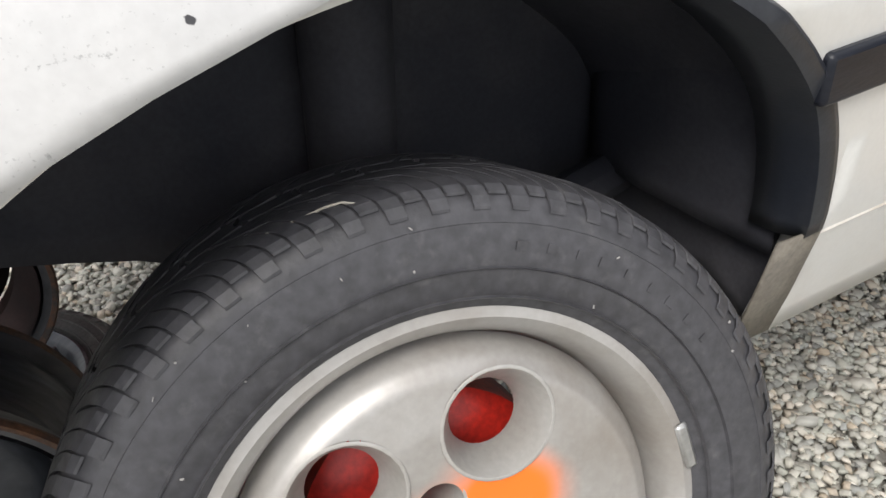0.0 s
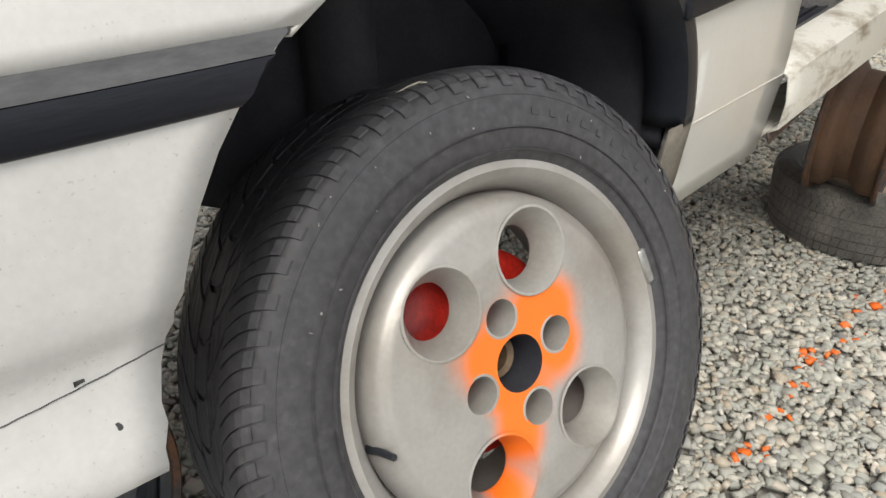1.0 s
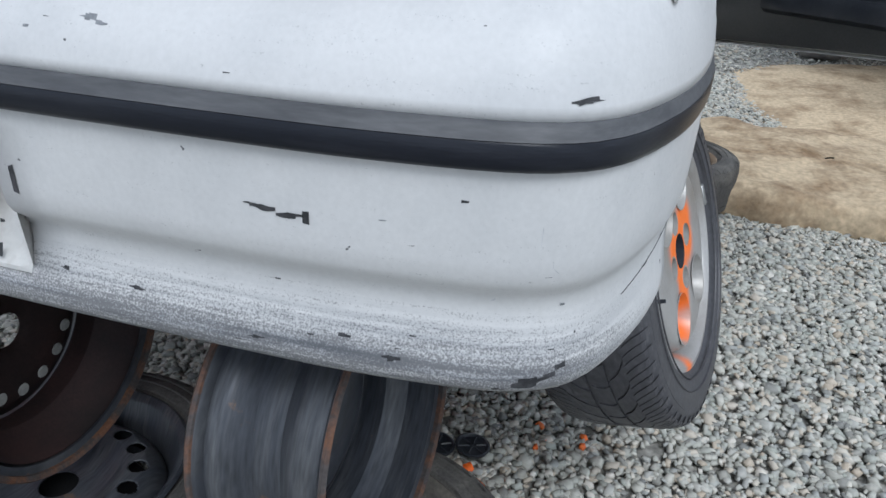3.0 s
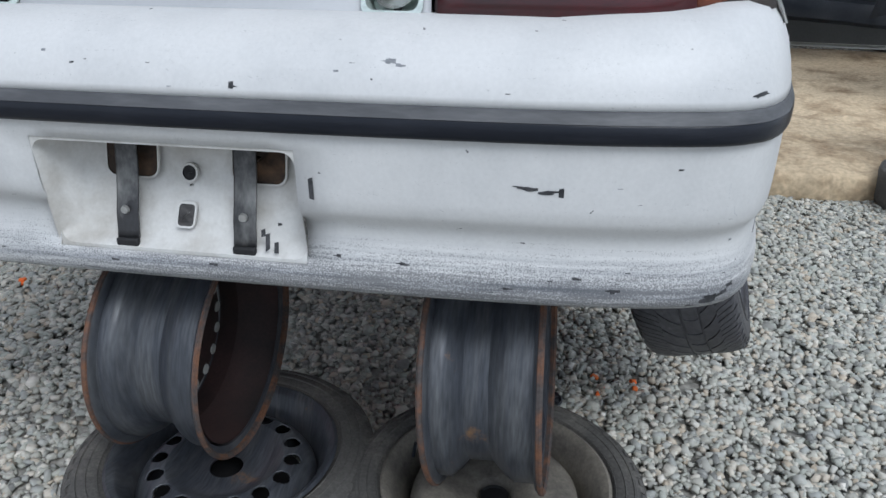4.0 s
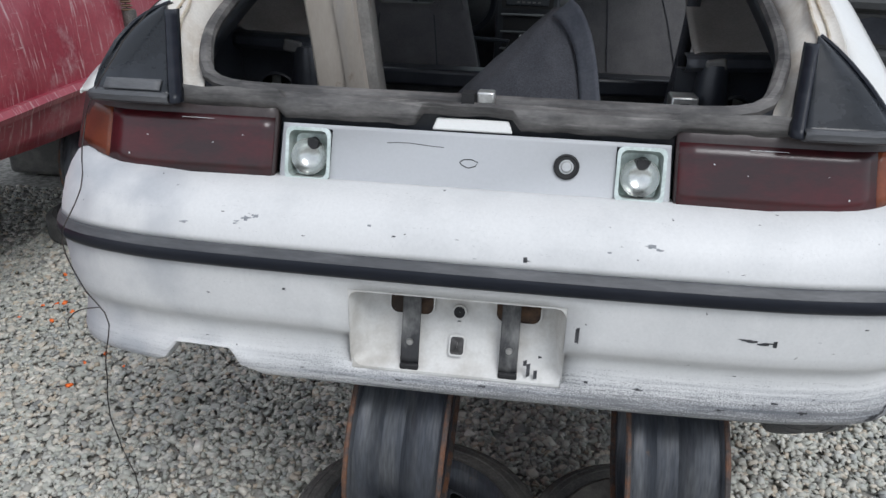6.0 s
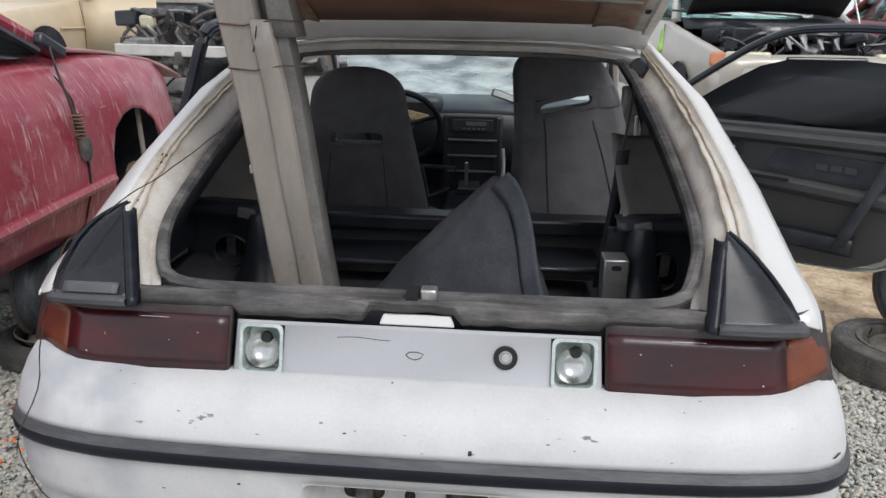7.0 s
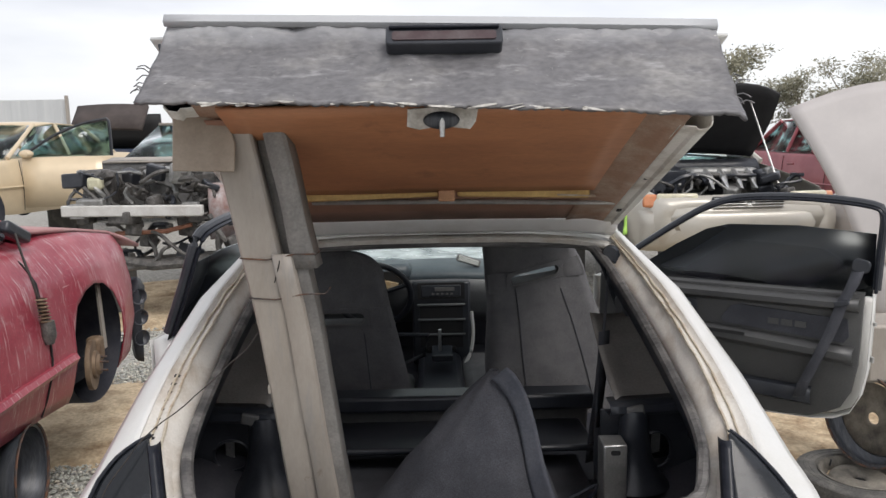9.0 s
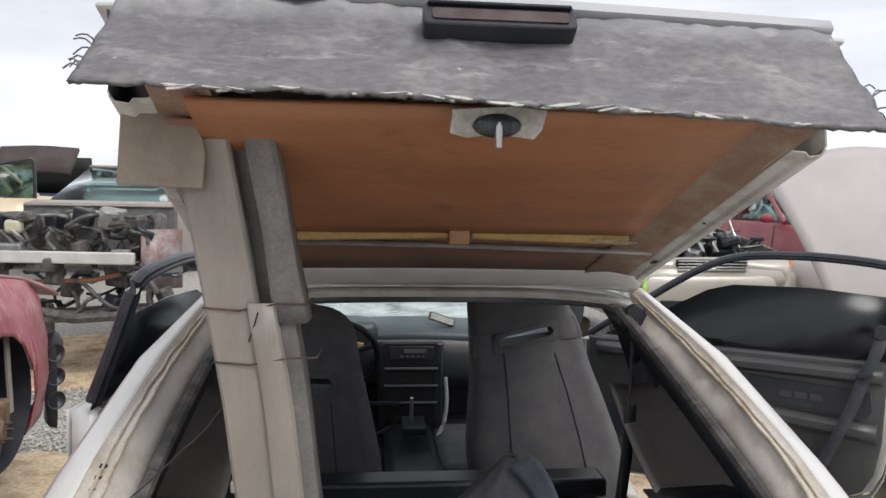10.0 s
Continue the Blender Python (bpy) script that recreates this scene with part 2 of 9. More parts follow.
# bevel grey holds the sky's sheen in its colour; corner trim shares it
STRIPTOP = material("strip_top_grey", (0.055, 0.057, 0.062), 0.55, 0, (0.115, 0.117, 0.122), 18, 0.42, 0.7, 0.1, 150, stretch=(0.3, 0.6, 2))
LENSTOP = material("smoked_lens", (0.030, 0.018, 0.018), 0.4, 0, (0.055, 0.045, 0.043), 9)
ORANGE = material("orange_marker_paint", (0.95, 0.16, 0.012), 0.6, 0, (0.85, 0.22, 0.06), 20)
DISCRUST = material("rusted_disc", (0.22, 0.155, 0.10), 0.65, 0.3, (0.13, 0.085, 0.055), 12, bump=0.2)
REDDRUM = material("red_drum", (0.56, 0.024, 0.014), 0.42, 0, (0.22, 0.012, 0.010), 14, grain=0.2)
GLASS = glass("tinted_glass", (0.60, 0.72, 0.70))
DARKGLASS = glass("smoked_film", (0.15, 0.15, 0.19), 0.28)


def crazed_glass():
    """Shattered windscreen: clear glass with milky crazed patches."""
    m = glass("crazed_glass", (0.85, 0.93, 0.90))
    n, l = m.node_tree.nodes, m.node_tree.links
    out = n["Material Output"]
    src = out.inputs["Surface"].links[0].from_socket
    co = n.new("ShaderNodeTexCoord")
    no = n.new("ShaderNodeTexNoise")
    no.inputs["Scale"].default_value = 6.0
    no.inputs["Detail"].default_value = 10.0
    l.new(co.outputs["Object"], no.inputs["Vector"])
    mr = n.new("ShaderNodeMapRange")
    mr.inputs["From Min"].default_value, mr.inputs["From Max"].default_value = 0.35, 0.62
    mr.inputs["To Min"].default_value, mr.inputs["To Max"].default_value = 0.15, 0.58
    l.new(no.outputs["Fac"], mr.inputs["Value"])
    df = n.new("ShaderNodeBsdfTranslucent")
    df.inputs["Color"].default_value = (0.80, 0.90, 0.87, 1)
    mx = n.new("ShaderNodeMixShader")
    l.new(mr.outputs["Result"], mx.inputs["Fac"])
    l.new(src, mx.inputs[1])
    l.new(df.outputs["BSDF"], mx.inputs[2])
    l.new(mx.outputs["Shader"], out.inputs["Surface"])
    return m


CRAZED = crazed_glass()
WIRE = material("thin_wire", (0.015, 0.013, 0.012), 0.6, 0, (0.04, 0.03, 0.025), 30)
GREENPAINT = material("green_paint_mark", (0.30, 0.52, 0.09), 0.6)
NAVY = material("navy_paint", (0.03, 0.045, 0.09), 0.4, coat=0.3)
INK = material("dark_ink", (0.012, 0.012, 0.013), 0.7)


# ---- helpers for shapes ----
def part(name, bm, mat, parent=None, label="", smooth=True, thick=0.0, bevel=0.0):
    me = bpy.data.meshes.new(name)
    bmesh.ops.recalc_face_normals(bm, faces=bm.faces)
    bm.to_mesh(me)
    bm.free()
    for p in me.polygons:
        p.use_smooth = smooth
    ob = new(name, me)
    mats = mat if isinstance(mat, (list, tuple)) else [mat]
    for mm in mats:
        me.materials.append(mm)
    if parent:
        ob.parent = parent
        ob.matrix_parent_inverse = parent.matrix_basis.inverted() if parent.parent is None else Matrix()
    if label:
        ob["label"] = label
    if thick:
        so = ob.modifiers.new("thickness", "SOLIDIFY")
        so.thickness, so.offset = thick, 0.0
    if bevel:
        be = ob.modifiers.new("edges", "BEVEL")
        be.width, be.segments, be.limit_method, be.angle_limit = bevel, 2, "ANGLE", radians(40)
        me.set_sharp_from_angle(angle=radians(35))
    elif smooth:
        me.set_sharp_from_angle(angle=radians(42))
    return ob


def thing(name, label, category, group="", at=(0, 0, 0), kind=""):
    ob = new(name)
    ob.matrix_basis = Matrix.Translation(at)
    return tagged(ob, label, category, group, kind)


def grid(rows, closed=False, bm=None, mi=0):
    """A sheet through rows of points."""
    bm = bm or bmesh.new()
    vs = [[bm.verts.new(p) for p in r] for r in rows]
    for i in range(len(vs) - 1):
        n = len(vs[i])
        for j in range(n if closed else n - 1):
            q = (vs[i][j], vs[i][(j + 1) % n], vs[i + 1][(j + 1) % n], vs[i + 1][j])
            if len(set(q)) == 4:
                try:
                    fc = bm.faces.new(q)
                    fc.material_index = mi
                except ValueError:
                    pass
    return bm


def box(size, m=None, bm=None, mi=0):
    bm = bm or bmesh.new()
    mm = (m or Matrix()) @ Matrix.Diagonal((*size, 1))
    r = bmesh.ops.create_cube(bm, size=1.0, matrix=mm)
    if mi:
        for v in r["verts"]:
            for fc in v.link_faces:
                fc.material_index = mi
    return bm


def lathe(profile, n=64, m=None, bm=None, mi=0, close=False):
    """Turns (radius, along) pairs about the x axis."""
    bm = bm or bmesh.new()
    m = m or Matrix()
    rows = []
    for r, a in profile:
        rows.append([m @ Vector((a, r * math.cos(2 * math.pi * k / n), r * math.sin(2 * math.pi * k / n))) for k in range(n)])
    if close:
        rows.append(rows[0])
    return grid(rows, True, bm, mi)


def tube(points, r, n=6, bm=None):
    bm = bm or bmesh.new()
    pts = [Vector(p) for p in points]
    rows = []
    for i, p in enumerate(pts):
        d = (pts[min(i + 1, len(pts) - 1)] - pts[max(i - 1, 0)]).normalized()
        up = Vector((0, 0, 1)) if abs(d.z) < 0.9 else Vector((1, 0, 0))
        a = d.cross(up).normalized()
        b = d.cross(a)
        rr = r[i] if isinstance(r, (list, tuple)) else r
        rows.append([p + rr * (math.cos(2 * math.pi * k / n) * a + math.sin(2 * math.pi * k / n) * b) for k in range(n)])
    grid(rows, True, bm)
    bm.verts.ensure_lookup_table()
    for row in (0, len(rows) - 1):
        try:
            bm.faces.new([bm.verts[len(bm.verts) - len(rows) * n + row * n + k] for k in range(n)])
        except ValueError:
            pass
    return bm


def plate(outline, depth, m=None, bm=None, mi=0):
    """A polygon in x, z pushed depth along y."""
    bm = bm or bmesh.new()
    m = m or Matrix()
    a = [bm.verts.new(m @ Vector((x, 0, z))) for x, z in outline]
    b = [bm.verts.new(m @ Vector((x, depth, z))) for x, z in outline]
    n = len(a)
    fs = [bm.faces.new(a), bm.faces.new(b[::-1])]
    for i in range(n):
        fs.append(bm.faces.new((a[i], b[i], b[(i + 1) % n], a[(i + 1) % n])))
    for fc in fs:
        fc.material_index = mi
    return bm


def smooth_line(points, n):
    """n points along a Catmull-Rom line through points, evenly by length."""
    pts = [np.array(p, float) for p in points]
    ext = [2 * pts[0] - pts[1]] + pts + [2 * pts[-1] - pts[-2]]
    out = []
    for i in range(1, len(ext) - 2):
        p0, p1, p2, p3 = ext[i - 1:i + 3]
        for k in range(16):
            t = k / 16
            out.append(0.5 * (2 * p1 + (p2 - p0) * t + (2 * p0 - 5 * p1 + 4 * p2 - p3) * t * t + (3 * p1 - p0 - 3 * p2 + p3) * t ** 3))
    out.append(pts[-1])
    out = np.array(out)
    s = np.concatenate([[0], np.cumsum(np.linalg.norm(np.diff(out, axis=0), axis=1))])
    u = np.linspace(0, s[-1], n)
    return np.stack([np.interp(u, s, out[:, k]) for k in range(out.shape[1])], 1)


def interp(x, xs, ys):
    return float(np.interp(x, xs, ys))


def rounded_rect(w, h, r, n=5):
    pts = []
    for cx, cz, a0 in ((w / 2 - r, h / 2 - r, 0), (-w / 2 + r, h / 2 - r, 90), (-w / 2 + r, -h / 2 + r, 180), (w / 2 - r, -h / 2 + r, 270)):
        for k in range(n):
            a = radians(a0 + 90 * k / (n - 1))
            pts.append((cx + r * math.cos(a), cz + r * math.sin(a)))
    return pts


# ---- ground ----
def rise(y):
    """The yard climbs gently away from the car."""
    return 0.04 * min(max(0.0, y - 3.2), 11.0)


def ground_sheet():
    m = material("gravel_bed", (0.24, 0.234, 0.212), 0.9, 0, (0.36, 0.348, 0.315), 30, 0.35, 0.65, 1.0, 45, grain=0.45, grain_scale=38)
    xs = np.concatenate([[-900, -120, -30, -10], np.linspace(-6, 6, 41), [10, 30, 120, 900]])
    ys = np.concatenate([[-900, -120, -20, -5], np.linspace(-3, 9, 41), [14, 30, 120, 900]])
    rows = [[(x, y, 0.010 * noise.noise((x * 1.3, y * 1.3, 0)) - 0.012 + rise(y)) for x in xs] for y in ys]
    return tagged(part("ground", grid(rows), m), "pale grey gravel ground of a scrap yard", "ground", kind="structure")


ground_sheet()

# ---- white hatchback: shared lines ----
PLAN = [(0, -0.004), (0.25, -0.002), (0.5, 0.006), (0.62, 0.022), (0.70, 0.044), (0.75, 0.074), (0.782, 0.118), (0.795, 0.18), (0.80, 0.28), (0.80, 0.40), (0.80, 0.56), (0.793, 0.66), (0.778, 0.78)]
PLAN_LINE = smooth_line(PLAN, 240)
# the driven side sits a little wider
PLAN_WIDE = smooth_line([(0, -0.004), (0.25, -0.002), (0.5, 0.006), (0.62, 0.018), (0.70, 0.034), (0.748, 0.060), (0.777, 0.098), (0.798, 0.15), (0.817, 0.22), (0.830, 0.30), (0.838, 0.40), (0.842, 0.56), (0.836, 0.66), (0.826, 0.80)], 240)


def plan_normal(i, line):
    a, b = line[max(i - 1, 0)], line[min(i + 1, len(line) - 1)]
    t = (b - a) / np.linalg.norm(b - a)
    return np.array([t[1], -t[0]])


LINES = {s: (line, np.array([plan_normal(i, line) for i in range(len(line))])) for s, line in ((-1, PLAN_LINE), (1, PLAN_WIDE))}
REAR_X = [0, 0.05, 0.1, 0.15, 0.187, 0.24, 0.3, 0.36, 0.40, 0.42, 0.45, 0.5]


def plan_points(z, off, y_end, n_side=22, s=1):
    """Half the outline at one height, from the middle to y_end, pushed out by off."""
    line, normal = LINES[s]
    k_end = int(np.argmax(line[:, 1] >= y_end)) if line[-1, 1] > y_end else len(line) - 1
    k_mid = int(np.argmax(line[:, 0] >= 0.5))
    ks = [int(np.argmin(abs(line[:k_mid + 1, 0] - x))) for x in REAR_X]
    out = []
    for x, k in zip(REAR_X, ks):
        out.append((x, line[k, 1] - off, z))
    for q in np.linspace(k_mid, k_end, n_side + 1)[1:]:
        k = int(round(q))
        w = 0.42 + 0.58 * abs(normal[k, 1])
        p = line[k] + normal[k] * off * w
        out.append((p[0], p[1], z))
    return out


def both(z, off, end_left, end_right, n_side=22):
    """The whole outline, from one arch round the back to the other."""
    left, right = plan_points(z, off, end_left, n_side, -1), plan_points(z, off, end_right, n_side, 1)
    return [(-x, y, z) for x, y, z in left[:0:-1]] + right


def arch_rear_y(z, s):
    if s > 0:
        return interp(z, [0.62, 0.68, 0.735, 0.80, 0.86, 0.896, 0.912], [0.318, 0.325, 0.338, 0.364, 0.398, 0.430, 0.450])
    return interp(z, [0.64, 0.73, 0.786, 0.873, 0.912], [0.381, 0.413, 0.44, 0.488, 0.517])


def side_x(y, z, s=-1):
    """Half width of the body side."""
    wide = s > 0
    x = interp(z, [0.55, 0.60, 0.69, 0.72, 0.92, 1.0, 1.13, 1.30, 1.45, 1.565, 1.62], [0.80, 0.812, 0.828, 0.832, 0.842, 0.794, 0.735, 0.70, 0.645, 0.56, 0.50] if wide else [0.74, 0.75, 0.77, 0.775, 0.80, 0.760, 0.735, 0.70, 0.645, 0.56, 0.50])
    k = min(max((y - 0.55) / 0.5, 0), 1)
    x -= (0.012 if wide else 0.045) * k * k * (3 - 2 * k) * min(max((1.25 - z) / 0.25, 0), 1)
    t = min(max((0.24 - y) / 0.12, 0), 1)
    return x - 0.026 * t * t


ARCH = [(0.519, 0.915), (0.548, 0.943), (0.587, 0.962), (0.64, 0.979), (0.69, 0.992), (0.75, 1.0), (0.81, 0.998), (0.87, 0.988), (0.93, 0.962), (0.975, 0.93), (1.01, 0.903), (1.035, 0.87), (1.05, 0.83), (1.06, 0.76), (1.064, 0.64)]
ARCH_WIDE = [(0.456, 0.912), (0.475, 0.923), (0.515, 0.940), (0.565, 0.955), (0.62, 0.966), (0.70, 0.976), (0.78, 0.976), (0.845, 0.963), (0.90, 0.940), (0.945, 0.910), (0.985, 0.878), (1.022, 0.838), (1.050, 0.782), (1.066, 0.715), (1.070, 0.65), (1.072, 0.56)]


def eased(line):
    pts = [tuple(p) for p in smooth_line(line, 52)]
    return [a for k, a in enumerate(pts) if k == 0 or a[0] > pts[k - 1][0] + 1e-5]


ARCHES = {-1: eased(ARCH), 1: eased(ARCH_WIDE)}
TOP = ([0.13, 0.3, 0.5, 0.8, 1.1, 1.22], [1.135, 1.193, 1.298, 1.45, 1.565, 1.585])

car = thing("hatchback_car", "stripped white hatchback propped on old rims, tailgate and doors open", "car", at=(0, 1.4, 0.62))

# rear bumper
PROFILE = [(0.912, 0.0), (0.90, 0.001), (0.876, 0.001), (0.852, 0.001), (0.82, 0.0), (0.79, -0.001), (0.772, -0.003), (0.762, -0.009), (0.752, -0.020), (0.742, -0.026), (0.725, -0.026), (0.70, -0.020), (0.685, -0.014), (0.668, -0.009), (0.656, -0.010), (0.648, -0.018), (0.645, -0.035), (0.648, -0.075)]


def bumper_mesh():
    rows = []
    for z, off in PROFILE:
        row = []
        for x, y, zz in both(z, off, arch_rear_y(z, -1), arch_rear_y(z, 1)):
            if -0.56 < x < -0.395 and zz < 0.70:
                f = min(1.0, (x + 0.56) / 0.03, (-0.395 - x) / 0.02)
                zz = zz + (0.700 - zz) * max(0.0, f)
            row.append((x, y, zz))
        rows.append(row)
    bm = grid(rows)
    # the opening for the plate recess
    gone = [f for f in bm.faces if abs(f.calc_center_median().x) < 0.187 and 0.688 < f.calc_center_median().z < 0.852]
    bmesh.ops.delete(bm, geom=gone, context="FACES")
    upper = [(0.914, -0.001), (0.925, -0.003), (0.945, -0.011), (0.965, -0.024), (0.985, -0.046), (0.999, -0.070), (1.006, -0.102), (1.006, -0.128)]
    ends = [0.518, 0.530, 0.553, 0.60, 0.66, 0.72, 0.75, 0.77]
    ends_wide = [0.458, 0.478, 0.528, 0.618, 0.70, 0.74, 0.76, 0.78]
    rows = [[(x, y, zz + 0.018 * min(max((abs(x) - 0.50) / 0.2, 0), 1) * min(max((zz - 0.945) / 0.06, 0), 1)) for x, y, zz in both(z, off, e, f, 26)] for (z, off), e, f in zip(upper, ends, ends_wide)]
    grid(rows, bm=bm)
    return bm


BUMPERPAINT = material("scraped_white_bumper", (0.60, 0.60, 0.595), 0.5, 0, (0.51, 0.515, 0.515), 6.0, 0.45, 0.75, 0.03, 40, coat=0.03, grain=0.03)


def add_scrapes(m):
    """Rubbed-through paint in streaks along the bumper's lower lip, and small chips all over."""
    n, l = m.node_tree.nodes, m.node_tree.links
    b = n["Principled BSDF"]
    src = b.inputs["Base Color"].links[0].from_socket
    co = n.new("ShaderNodeTexCoord")
    sep = n.new("ShaderNodeSeparateXYZ")
    l.new(co.outputs["Object"], sep.inputs[0])
    mp = n.new("ShaderNodeMapping")
    mp.inputs["Scale"].default_value = (9, 9, 190)
    l.new(co.outputs["Object"], mp.inputs["Vector"])
    st = n.new("ShaderNodeTexNoise")
    st.inputs["Scale"].default_value = 1.0
    st.inputs["Detail"].default_value = 12.0
    st.inputs["Roughness"].default_value = 0.72
    l.new(mp.outputs["Vector"], st.inputs["Vector"])
    band = n.new("ShaderNodeMapRange")
    band.inputs["From Min"].default_value, band.inputs["From Max"].default_value = 0.735, 0.675
    l.new(sep.outputs["Z"], band.inputs["Value"])
    xr = n.new("ShaderNodeMapRange")
    xr.inputs["From Min"].default_value, xr.inputs["From Max"].default_value = -0.45, 0.1
    xr.inputs["To Min"].default_value, xr.inputs["To Max"].default_value = 0.35, 1.0
    l.new(sep.outputs["X"], xr.inputs["Value"])
    mu = n.new("ShaderNodeMath")
    mu.operation = "MULTIPLY"
    l.new(band.outputs["Result"], mu.inputs[0])
    l.new(xr.outputs["Result"], mu.inputs[1])
    ad = n.new("ShaderNodeMath")
    ad.operation = "MULTIPLY_ADD"
    yr = n.new("ShaderNodeMapRange")
    yr.inputs["From Min"].default_value, yr.inputs["From Max"].default_value = 0.06, 0.27
    yr.inputs["To Min"].default_value, yr.inputs["To Max"].default_value = 1.0, 0.0
    l.new(sep.outputs["Y"], yr.inputs["Value"])
    rear = n.new("ShaderNodeMath")
    rear.operation = "MULTIPLY"
    l.new(mu.outputs[0], rear.inputs[0])
    l.new(yr.outputs["Result"], rear.inputs[1])
    l.new(rear.outputs[0], ad.inputs[0])
    ad.inputs[1].default_value = 0.24
    sk = n.new("ShaderNodeTexNoise")
    sk.inputs["Scale"].default_value = 480.0
    sk.inputs["Detail"].default_value = 2.0
    l.new(co.outputs["Object"], sk.inputs["Vector"])
    both_ = n.new("ShaderNodeMix")
    both_.inputs["Factor"].default_value = 0.5
    l.new(st.outputs["Fac"], both_.inputs["A"])
    l.new(sk.outputs["Fac"], both_.inputs["B"])
    l.new(both_.outputs["Result"], ad.inputs[2])
    th = n.new("ShaderNodeMapRange")
    th.inputs["From Min"].default_value, th.inputs["From Max"].default_value = 0.60, 0.76
    th.inputs["To Max"].default_value = 0.72
    l.new(ad.outputs[0], th.inputs["Value"])
    # smeared grey rubbing under the fine stipple
    lm_ = n.new("ShaderNodeMapping")
    lm_.inputs["Scale"].default_value = (2.2, 2.2, 75)
    l.new(co.outputs["Object"], lm_.inputs["Vector"])
    ln_ = n.new("ShaderNodeTexNoise")
    ln_.inputs["Scale"].default_value = 1.0
    ln_.inputs["Detail"].default_value = 9.0
    ln_.inputs["Roughness"].default_value = 0.6
    l.new(lm_.outputs["Vector"], ln_.inputs["Vector"])
    lr_ = n.new("ShaderNodeMapRange")
    lr_.inputs["From Min"].default_value, lr_.inputs["From Max"].default_value = 0.40, 0.66
    lr_.inputs["To Max"].default_value = 0.85
    l.new(ln_.outputs["Fac"], lr_.inputs["Value"])
    lq_ = n.new("ShaderNodeMath")
    lq_.operation = "MULTIPLY"
    l.new(lr_.outputs["Result"], lq_.inputs[0])
    l.new(rear.outputs[0], lq_.inputs[1])
    smear = n.new("ShaderNodeMix")
    smear.data_type = "RGBA"
    l.new(lq_.outputs[0], smear.inputs["Factor"])
    l.new(src, smear.inputs["A"])
    smear.inputs["B"].default_value = (0.17, 0.185, 0.21, 1)
    mx = n.new("ShaderNodeMix")
    mx.data_type = "RGBA"
    l.new(th.outputs["Result"], mx.inputs["Factor"])
    l.new(smear.outputs["Result"], mx.inputs["A"])
    mx.inputs["B"].default_value = (0.055, 0.057, 0.065, 1)
    # a smoky patch of grey overspray at one end
    sm_ = n.new("ShaderNodeMapRange")
    sm_.interpolation_type = "SMOOTHSTEP"
    sm_.inputs["From Min"].default_value, sm_.inputs["From Max"].default_value = -0.38, -0.60
    sm_.inputs["To Max"].default_value = 0.55
    l.new(sep.outputs["X"], sm_.inputs["Value"])
    sn_ = n.new("ShaderNodeTexNoise")
    sn_.inputs["Scale"].default_value = 7.0
    sn_.inputs["Detail"].default_value = 3.0
    l.new(co.outputs["Object"], sn_.inputs["Vector"])
    sr_ = n.new("ShaderNodeMapRange")
    sr_.inputs["From Min"].default_value, sr_.inputs["From Max"].default_value = 0.42, 0.66
    l.new(sn_.outputs["Fac"], sr_.inputs["Value"])
    sq_ = n.new("ShaderNodeMath")
    sq_.operation = "MULTIPLY"
    l.new(sm_.outputs["Result"], sq_.inputs[0])
    l.new(sr_.outputs["Result"], sq_.inputs[1])
    mx0 = n.new("ShaderNodeMix")
    mx0.data_type = "RGBA"
    l.new(sq_.outputs[0], mx0.inputs["Factor"])
    l.new(mx.outputs["Result"], mx0.inputs["A"])
    mx0.inputs["B"].default_value = (0.24, 0.26, 0.30, 1)
    mx = mx0
    # chips
    vo = n.new("ShaderNodeTexNoise")
    vo.inputs["Scale"].default_value = 60.0
    vo.inputs["Detail"].default_value = 3.0
    l.new(co.outputs["Object"], vo.inputs["Vector"])
    ct = n.new("ShaderNodeMapRange")
    ct.inputs["From Min"].default_value, ct.inputs["From Max"].default_value = 0.745, 0.765
    l.new(vo.outputs["Fac"], ct.inputs["Value"])
    mx2 = n.new("ShaderNodeMix")
    mx2.data_type = "RGBA"
    l.new(ct.outputs["Result"], mx2.inputs["Factor"])
    l.new(mx.outputs["Result"], mx2.inputs["A"])
    mx2.inputs["B"].default_value = (0.05, 0.05, 0.055, 1)
    l.new(mx2.outputs["Result"], b.inputs["Base Color"])


add_scrapes(BUMPERPAINT)
bumper = part("rear_bumper", bumper_mesh(), BUMPERPAINT, car, "white bumper cover with scraped lower lip", thick=0.004)


